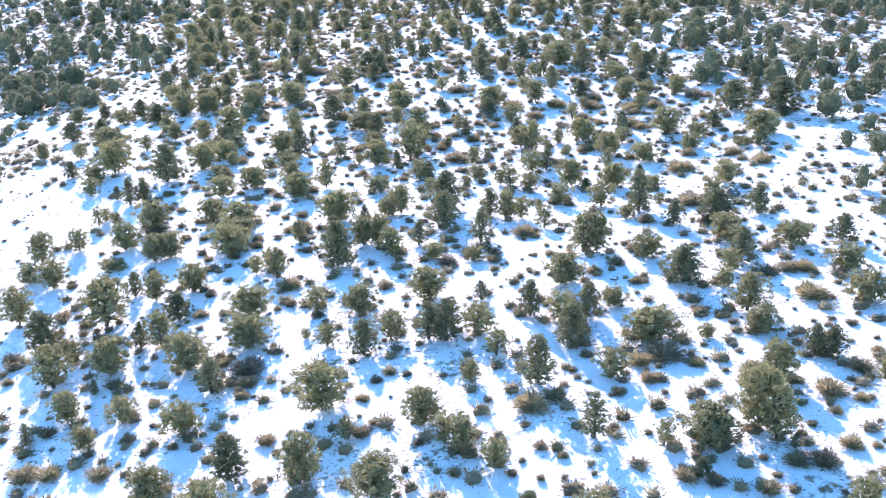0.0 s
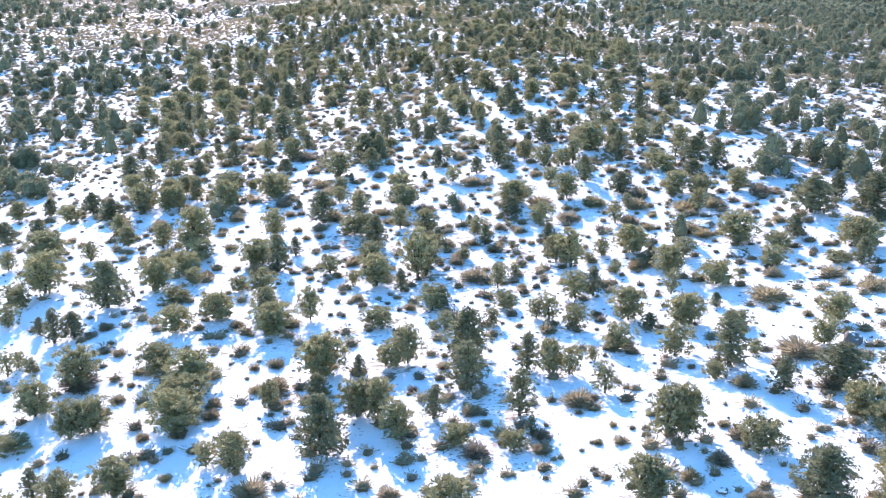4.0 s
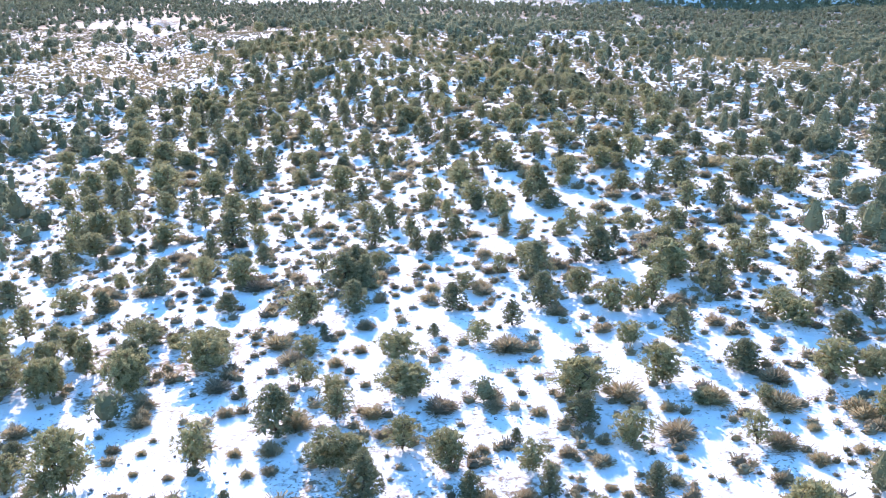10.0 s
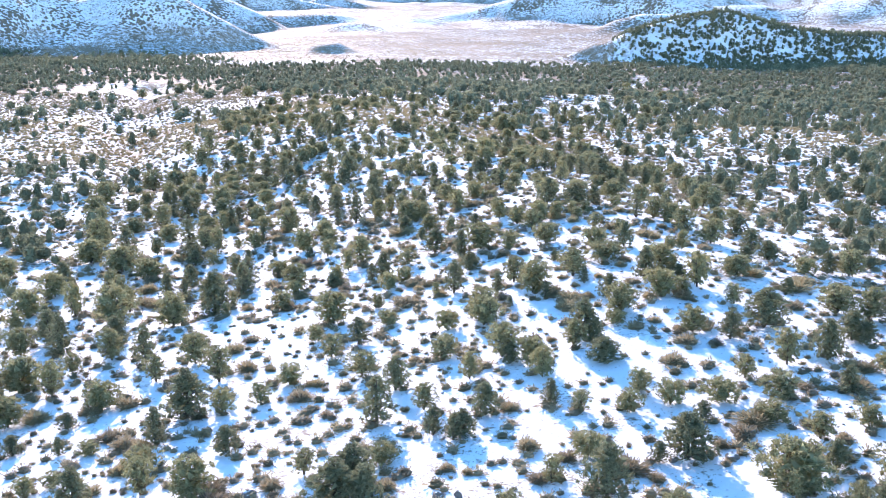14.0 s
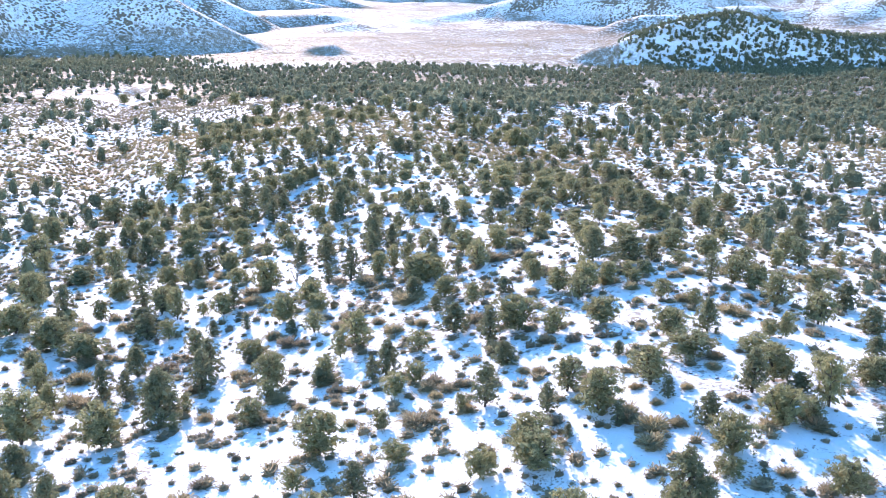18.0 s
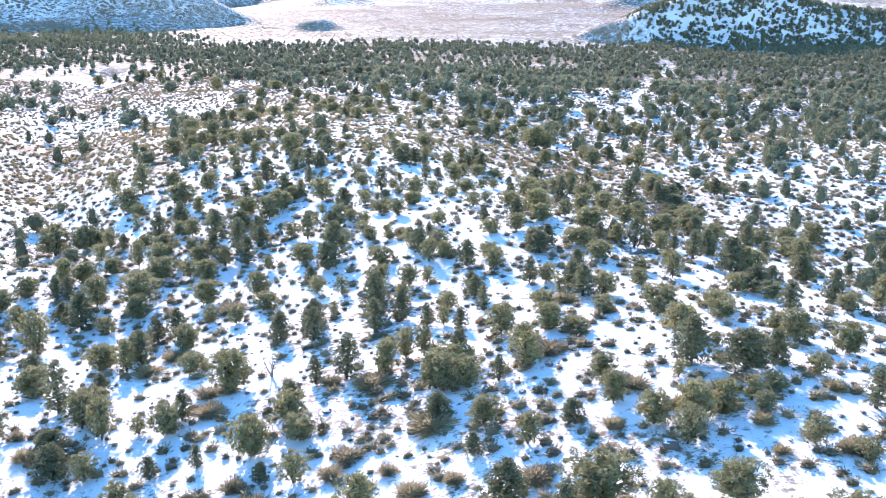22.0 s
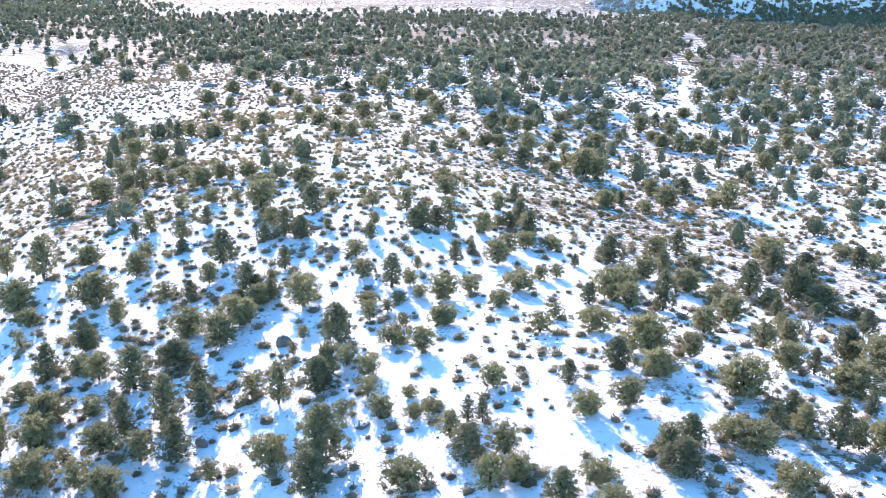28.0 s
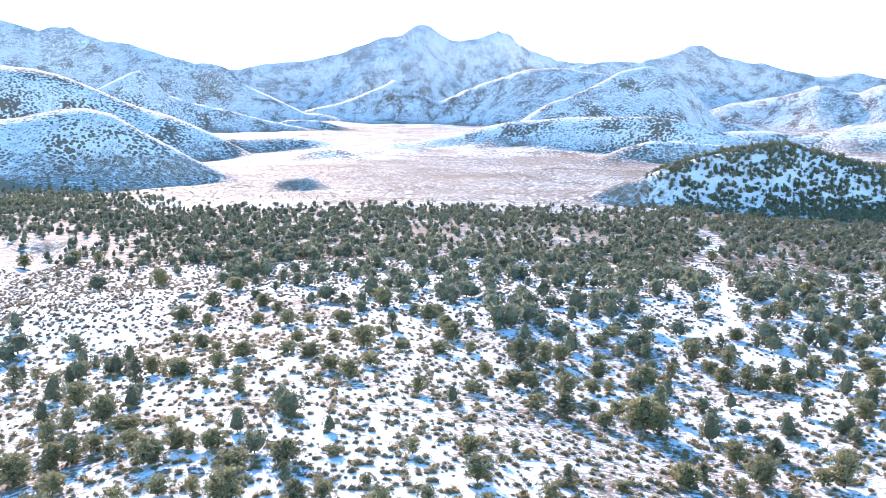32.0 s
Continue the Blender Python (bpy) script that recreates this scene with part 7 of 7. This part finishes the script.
lone_shrub("sagebrush", -25.7, 266.9, 3.8, 1.6)
lone_shrub("sagebrush", -31.8, 278.0, 3.2, 1.4)
lone_shrub("sagebrush", -36.5, 275.1, 3.2, 1.3)
lone_shrub("sagebrush", -33.2, 264.1, 2.8, 1.1)
lone_shrub("dry_shrub", -27.1, 260.9, 4.0, 1.5)
lone_shrub("dry_shrub", -25.4, 260.6, 1.7, 0.7)
lone_shrub("sagebrush", -16.6, 256.6, 2.1, 0.9)
lone_shrub("sagebrush", -18.5, 262.8, 2.0, 0.8)
lone_shrub("sagebrush", -22.5, 263.2, 2.3, 0.9)
lone_shrub("sagebrush", -9.9, 254.6, 4.6, 1.5)
lone_shrub("sagebrush", -8.1, 256.1, 2.1, 0.9)
lone_shrub("sagebrush", -49.4, 273.4, 4.8, 1.6)
lone_shrub("dry_shrub", -42.4, 283.9, 4.5, 1.6)
lone_shrub("sagebrush", -53.9, 288.4, 3.6, 1.5)
lone_shrub("sagebrush", -8.6, 262.9, 3.1, 1.3)
lone_shrub("sagebrush", -7.7, 260.6, 2.2, 0.9)
lone_shrub("sagebrush", -30.0, 263.5, 1.9, 0.8)
lone_shrub("sagebrush", 7.7, 326.2, 5.1, 1.4)
lone_shrub("dry_shrub", 6.8, 312.7, 4.0, 1.4)
lone_shrub("sagebrush", 11.9, 320.3, 3.4, 1.4)
lone_shrub("dry_shrub", 2.9, 308.0, 5.1, 1.4)
lone_shrub("dry_shrub", -3.4, 320.8, 2.8, 1.1)
lone_shrub("sagebrush", 6.1, 288.9, 2.8, 1.2)
lone_shrub("sagebrush", -1.8, 282.3, 4.3, 1.5)
lone_shrub("sagebrush", -0.0, 271.5, 4.4, 1.5)
lone_shrub("sagebrush", 8.8, 297.7, 3.0, 1.2)
lone_shrub("sagebrush", 9.6, 296.1, 4.1, 1.4)
lone_shrub("sagebrush", 16.2, 289.5, 3.4, 1.4)
lone_shrub("sagebrush", 19.0, 286.7, 2.8, 1.2)
lone_shrub("sagebrush", 18.8, 281.6, 2.2, 0.9)
lone_shrub("dry_shrub", 8.6, 270.4, 2.5, 1.1)
lone_shrub("dry_shrub", 5.6, 271.4, 3.0, 1.3)
lone_shrub("sagebrush", 2.2, 263.7, 2.1, 0.9)
lone_shrub("sagebrush", 3.8, 262.9, 2.3, 1.0)
lone_shrub("sagebrush", -7.7, 264.5, 3.2, 1.3)
lone_shrub("sagebrush", -6.4, 262.0, 2.7, 1.1)
lone_shrub("sagebrush", -4.4, 262.8, 2.3, 1.0)
lone_shrub("sagebrush", -4.4, 255.7, 2.5, 1.1)
lone_shrub("dry_shrub", 3.4, 249.7, 2.8, 1.2)
lone_shrub("sagebrush", 6.3, 253.4, 1.7, 0.7)
lone_shrub("sagebrush", 12.2, 245.9, 4.4, 1.5)
lone_shrub("sagebrush", 14.5, 246.0, 2.4, 1.0)
lone_shrub("dry_shrub", 10.3, 247.8, 2.8, 1.2)
lone_shrub("sagebrush", 13.5, 250.4, 1.7, 0.7)
lone_shrub("sagebrush", 17.2, 253.0, 1.9, 0.8)
lone_shrub("sagebrush", 24.5, 281.3, 3.3, 1.4)
lone_shrub("sagebrush", 31.7, 285.9, 2.3, 1.0)
lone_shrub("sagebrush", 29.3, 277.2, 4.4, 1.4)
lone_shrub("sagebrush", 30.3, 275.5, 3.2, 1.3)
lone_shrub("sagebrush", 33.5, 282.7, 2.3, 1.0)
lone_shrub("sagebrush", 32.0, 271.1, 2.6, 1.1)
lone_shrub("sagebrush", 34.3, 271.5, 2.7, 1.1)
lone_shrub("sagebrush", 36.6, 269.5, 2.6, 1.1)
lone_shrub("sagebrush", 21.2, 257.5, 2.3, 1.0)
lone_shrub("dry_shrub", 22.3, 260.6, 2.8, 1.1)
lone_shrub("sagebrush", 12.3, 254.5, 1.8, 0.7)
lone_shrub("sagebrush", 16.9, 271.8, 2.0, 0.8)
lone_shrub("sagebrush", 20.8, 250.3, 1.6, 0.7)
lone_shrub("sagebrush", 22.2, 244.0, 2.8, 1.2)
lone_shrub("dry_shrub", 26.7, 243.8, 3.3, 1.4)
lone_shrub("sagebrush", -8.2, 254.2, 2.4, 1.0)
lone_shrub("sagebrush", 45.0, 293.9, 3.2, 1.4)
lone_shrub("sagebrush", 28.3, 292.9, 3.0, 1.2)


def build_shrubs(name, words, y0, y1, step, tufts, size, mat, seed, density):
    rng, gx, gy = scatter(step, -480, 480, y0, y1, density, seed, 0)
    gz = land(gx, gy)
    models = [shrub_piece(rng, 0.75, 1.8, tufts, size) for _ in range(6)]
    heap = Heap()
    for x, y, z in zip(gx, gy, gz):
        v, f = models[rng.integers(6)]
        s, a = rng.uniform(0.66, 1.3) ** 1.8, rng.uniform(0, 6.283)
        turn = np.array([[math.cos(a) * s, math.sin(a) * s, 0], [-math.sin(a) * s, math.cos(a) * s, 0], [0, 0, s * rng.uniform(0.8, 1.15)]])
        heap.add(v @ turn + (x, y, z), f)
    print(name, len(gx), heap.count // 3)
    ob = new(name, heap.mesh(name, mat))
    tagged(ob, words, "shrubs", kind="stuff")
    return len(gx)


MIXED = [("pinyon", 4.5, 3.3), ("juniper", 3.6, 4.0), ("juniper", 3.1, 3.5), ("pinyon", 3.7, 3.0), ("juniper", 2.7, 3.1)]

BROAD = [("pinyon", 5.6, 4.6), ("juniper", 4.8, 5.2), ("juniper", 4.3, 4.7), ("pinyon", 5.0, 4.2), ("juniper", 3.6, 4.2)]


def sage_density(x, y):
    return (0.10 + 0.11 * fbm(x, y, 26.0, 2, 21) + 0.03 * np.clip((y - 150) / 80, 0, 1) + 0.045 * np.clip((np.abs(x + 6) - 35) / 30 + (y - 260) / 80, 0, 1)) * (trail_gap(x, y) > 2)


def brush_density(x, y):
    return 0.05 + 0.07 * fbm(x, y, 36.0, 2, 22)


def valley_density(x, y):
    """Brush on the flat floor of the valley behind the wood."""
    return (0.035 + 0.03 * fbm(x, y, 70.0, 2, 24)) * (np.hypot(x - HUB_X, y - HUB_Y) < 1180) * (1 - wooded_hill(x, y))


def hill_density(x, y):
    """Trees on the wooded hill beside the meadow, and at the foot of the hill across from it."""
    dx, dy = x - HUB_X, y - HUB_Y
    away, bearing = np.hypot(dx, dy), np.degrees(np.arctan2(dx, dy))
    foot = np.clip((-12 - bearing) / 6, 0, 1) * np.clip((away - 700) / 40, 0, 1) * np.clip((900 - away) / 60, 0, 1)
    return 0.10 * wooded_hill(x, y) + 0.022 * foot


def ridge_density(x, y):
    return (0.19 + 0.10 * fbm(x, y, 40.0, 2, 23) + 0.04 * open_ground(x, y) + 0.10 * np.clip((540 - y) / 60, 0, 1)) * (trail_gap(x, y) > 1.2)


counts = [
    build_wood("near_wood", "dark green pinyons and junipers scattered over the snow", 0, 560, 5.0, MIXED, 36, 10, PINYON, 5, tree_density, 6.2),
    build_wood("hollow_wood", "dense dark green wood of pinyons and junipers in the hollow", 560, 760, 5.0, BROAD, 15, 8, FAR_FOLIAGE, 6, tree_density, 5.0),
    build_wood("far_wood", "distant dark green wood at the foot of the mountains", 760, 1290, 4.6, MIXED, 7, 6, FAR_FOLIAGE, 7, tree_density, 0),
    build_wood("hillside_wood", "dark wood of pinyons and junipers on the shaded hillside", 930, 1300, 3.0, MIXED, 8, 6, FAR_FOLIAGE, 16, hill_density, 0),
    build_shrubs("sagebrush_cover", "grey-brown sagebrush dotted over the snow", 25, 430, 2.0, 46, 0.25, SAGE, 8, sage_density),
    build_shrubs("dry_brush_cover", "reddish-brown dry brush dotted over the snow", 25, 430, 2.4, 46, 0.25, BRUSH, 9, brush_density),
    build_shrubs("ridge_brush_cover", "olive-brown brush on the open snowy ridge", 430, 575, 1.8, 22, 0.36, DRYBRUSH, 10, ridge_density),
    build_shrubs("valley_brush_cover", "tan-brown brush over the snowy valley floor", 1060, 1480, 3.2, 5, 0.55, DRYBRUSH, 17, valley_density),
    build_shrubs("far_brush_cover", "olive-brown brush in the far wood", 575, 770, 2.0, 9, 0.5, DRYBRUSH, 11, ridge_density),
]
print("scattered", counts)


# ---- rocks ----
def rock_piece(rng, detail=2):
    """A lumpy stone about one metre across, as vertices and triangles."""
    bm = bmesh.new()
    bmesh.ops.create_icosphere(bm, subdivisions=detail, radius=0.5)
    cuts = rng.normal(size=(7, 3))
    cuts /= np.linalg.norm(cuts, axis=1)[:, None]
    depth = rng.uniform(0.28, 0.44, 7)
    for v in bm.verts:
        p = np.array(v.co)
        for n, d in zip(cuts, depth):
            over = p @ n - d
            if over > 0:
                p = p - n * over * 0.85
        v.co = p * (1 + 0.05 * rng.normal())
    verts = np.array([v.co[:] for v in bm.verts])
    faces = np.array([[v.index for v in f.verts] for f in bm.faces])
    bm.free()
    return verts, faces


STONES = [mesh_of("boulder", *rock_piece(np.random.default_rng(200 + k)), STONE, False) for k in range(5)]
rock_turn = np.random.default_rng(17)


def boulder(x, y, wide, tall):
    ob = new("boulder", STONES[int(rock_turn.integers(5))])
    ob.matrix_basis = Matrix.LocRotScale((x, y, float(land(x, y)) + 0.22 * tall), Euler((0, 0, rock_turn.uniform(0, 6.28))), (wide, wide * 0.8, tall * 1.3))
    return tagged(ob, "weathered grey-brown boulder capped with snow, lying among brush", "boulder", "boulders on the slope")


boulder(35.8, 114.4, 2.2, 1.4)
boulder(31.8, 153.4, 3.8, 0.9)
boulder(33.1, 142.4, 3.0, 0.7)
boulder(38.9, 132.6, 1.6, 0.4)
boulder(17.3, 90.3, 1.0, 0.3)
boulder(30.6, 154.2, 1.3, 0.4)
boulder(32.5, 154.0, 1.8, 0.5)
boulder(-23.2, 201.9, 1.9, 0.8)
boulder(-6.4, 199.1, 1.2, 0.6)
boulder(-4.7, 198.9, 0.9, 0.7)
boulder(43.9, 235.1, 2.2, 0.7)
boulder(14.7, 202.6, 1.2, 0.5)
boulder(8.3, 197.6, 0.8, 0.6)
boulder(4.5, 192.1, 0.8, 0.4)
boulder(5.6, 190.8, 0.7, 0.5)
boulder(19.9, 202.4, 1.4, 0.7)
boulder(13.7, 271.0, 2.6, 0.8)
boulder(10.0, 284.4, 1.7, 0.9)
boulder(6.7, 256.5, 1.2, 0.9)
boulder(10.6, 270.9, 1.3, 0.4)
boulder(-18.9, 340.0, 1.5, 1.0)
boulder(-20.5, 363.9, 1.7, 0.7)
boulder(-21.1, 301.5, 1.2, 0.4)
boulder(-12.2, 306.0, 1.2, 0.4)
boulder(2.4, 304.5, 1.2, 0.5)
boulder(-4.8, 300.3, 1.0, 0.9)
boulder(-4.8, 298.6, 0.8, 0.6)
boulder(-1.2, 298.7, 0.9, 0.4)
boulder(-64.7, 417.4, 2.6, 1.1)
boulder(-30.3, 385.9, 2.0, 1.6)
boulder(-20.3, 363.9, 1.6, 0.7)
boulder(-34.8, 377.1, 1.4, 0.9)
boulder(-47.1, 424.7, 2.6, 0.6)
boulder(-34.3, 371.1, 1.3, 0.4)
boulder(-36.5, 365.8, 1.7, 1.2)
boulder(-26.0, 413.9, 2.4, 1.6)
boulder(22.2, 350.5, 2.1, 1.0)
boulder(-5.1, 352.3, 1.1, 0.8)
boulder(-80.9, 629.6, 6.4, 2.1)
boulder(-72.6, 523.7, 1.8, 1.8)
boulder(-51.8, 488.6, 2.9, 1.1)
boulder(-86.0, 557.7, 3.0, 0.9)
boulder(-45.0, 451.8, 3.1, 1.1)
boulder(-25.8, 469.9, 2.2, 0.7)
boulder(-23.3, 470.3, 2.2, 0.7)
boulder(-30.7, 447.7, 1.7, 0.8)
boulder(-49.7, 452.7, 2.3, 1.0)


def build_stones():
    """Small dark stones strewn over the thin snow."""
    rng, gx, gy = scatter(1.5, -130, 130, 40, 420, lambda x, y: 0.05 + 0.16 * fbm(x, y, 30.0, 3, 61), 12, 0)
    models = [rock_piece(np.random.default_rng(300 + k), 1) for k in range(4)]
    heap = Heap()
    for x, y, z in zip(gx, gy, land(gx, gy)):
        v, f = models[rng.integers(4)]
        s, a = rng.uniform(0.15, 0.5), rng.uniform(0, 6.283)
        turn = np.array([[math.cos(a) * s, math.sin(a) * s, 0], [-math.sin(a) * s, math.cos(a) * s, 0], [0, 0, s * 0.7]])
        heap.add(v @ turn + (x, y, z + 0.05), f)
    tagged(new("scattered_stones", heap.mesh("scattered_stones", STONE)), "small dark stones strewn over the snow", "stones", kind="stuff")


build_stones()
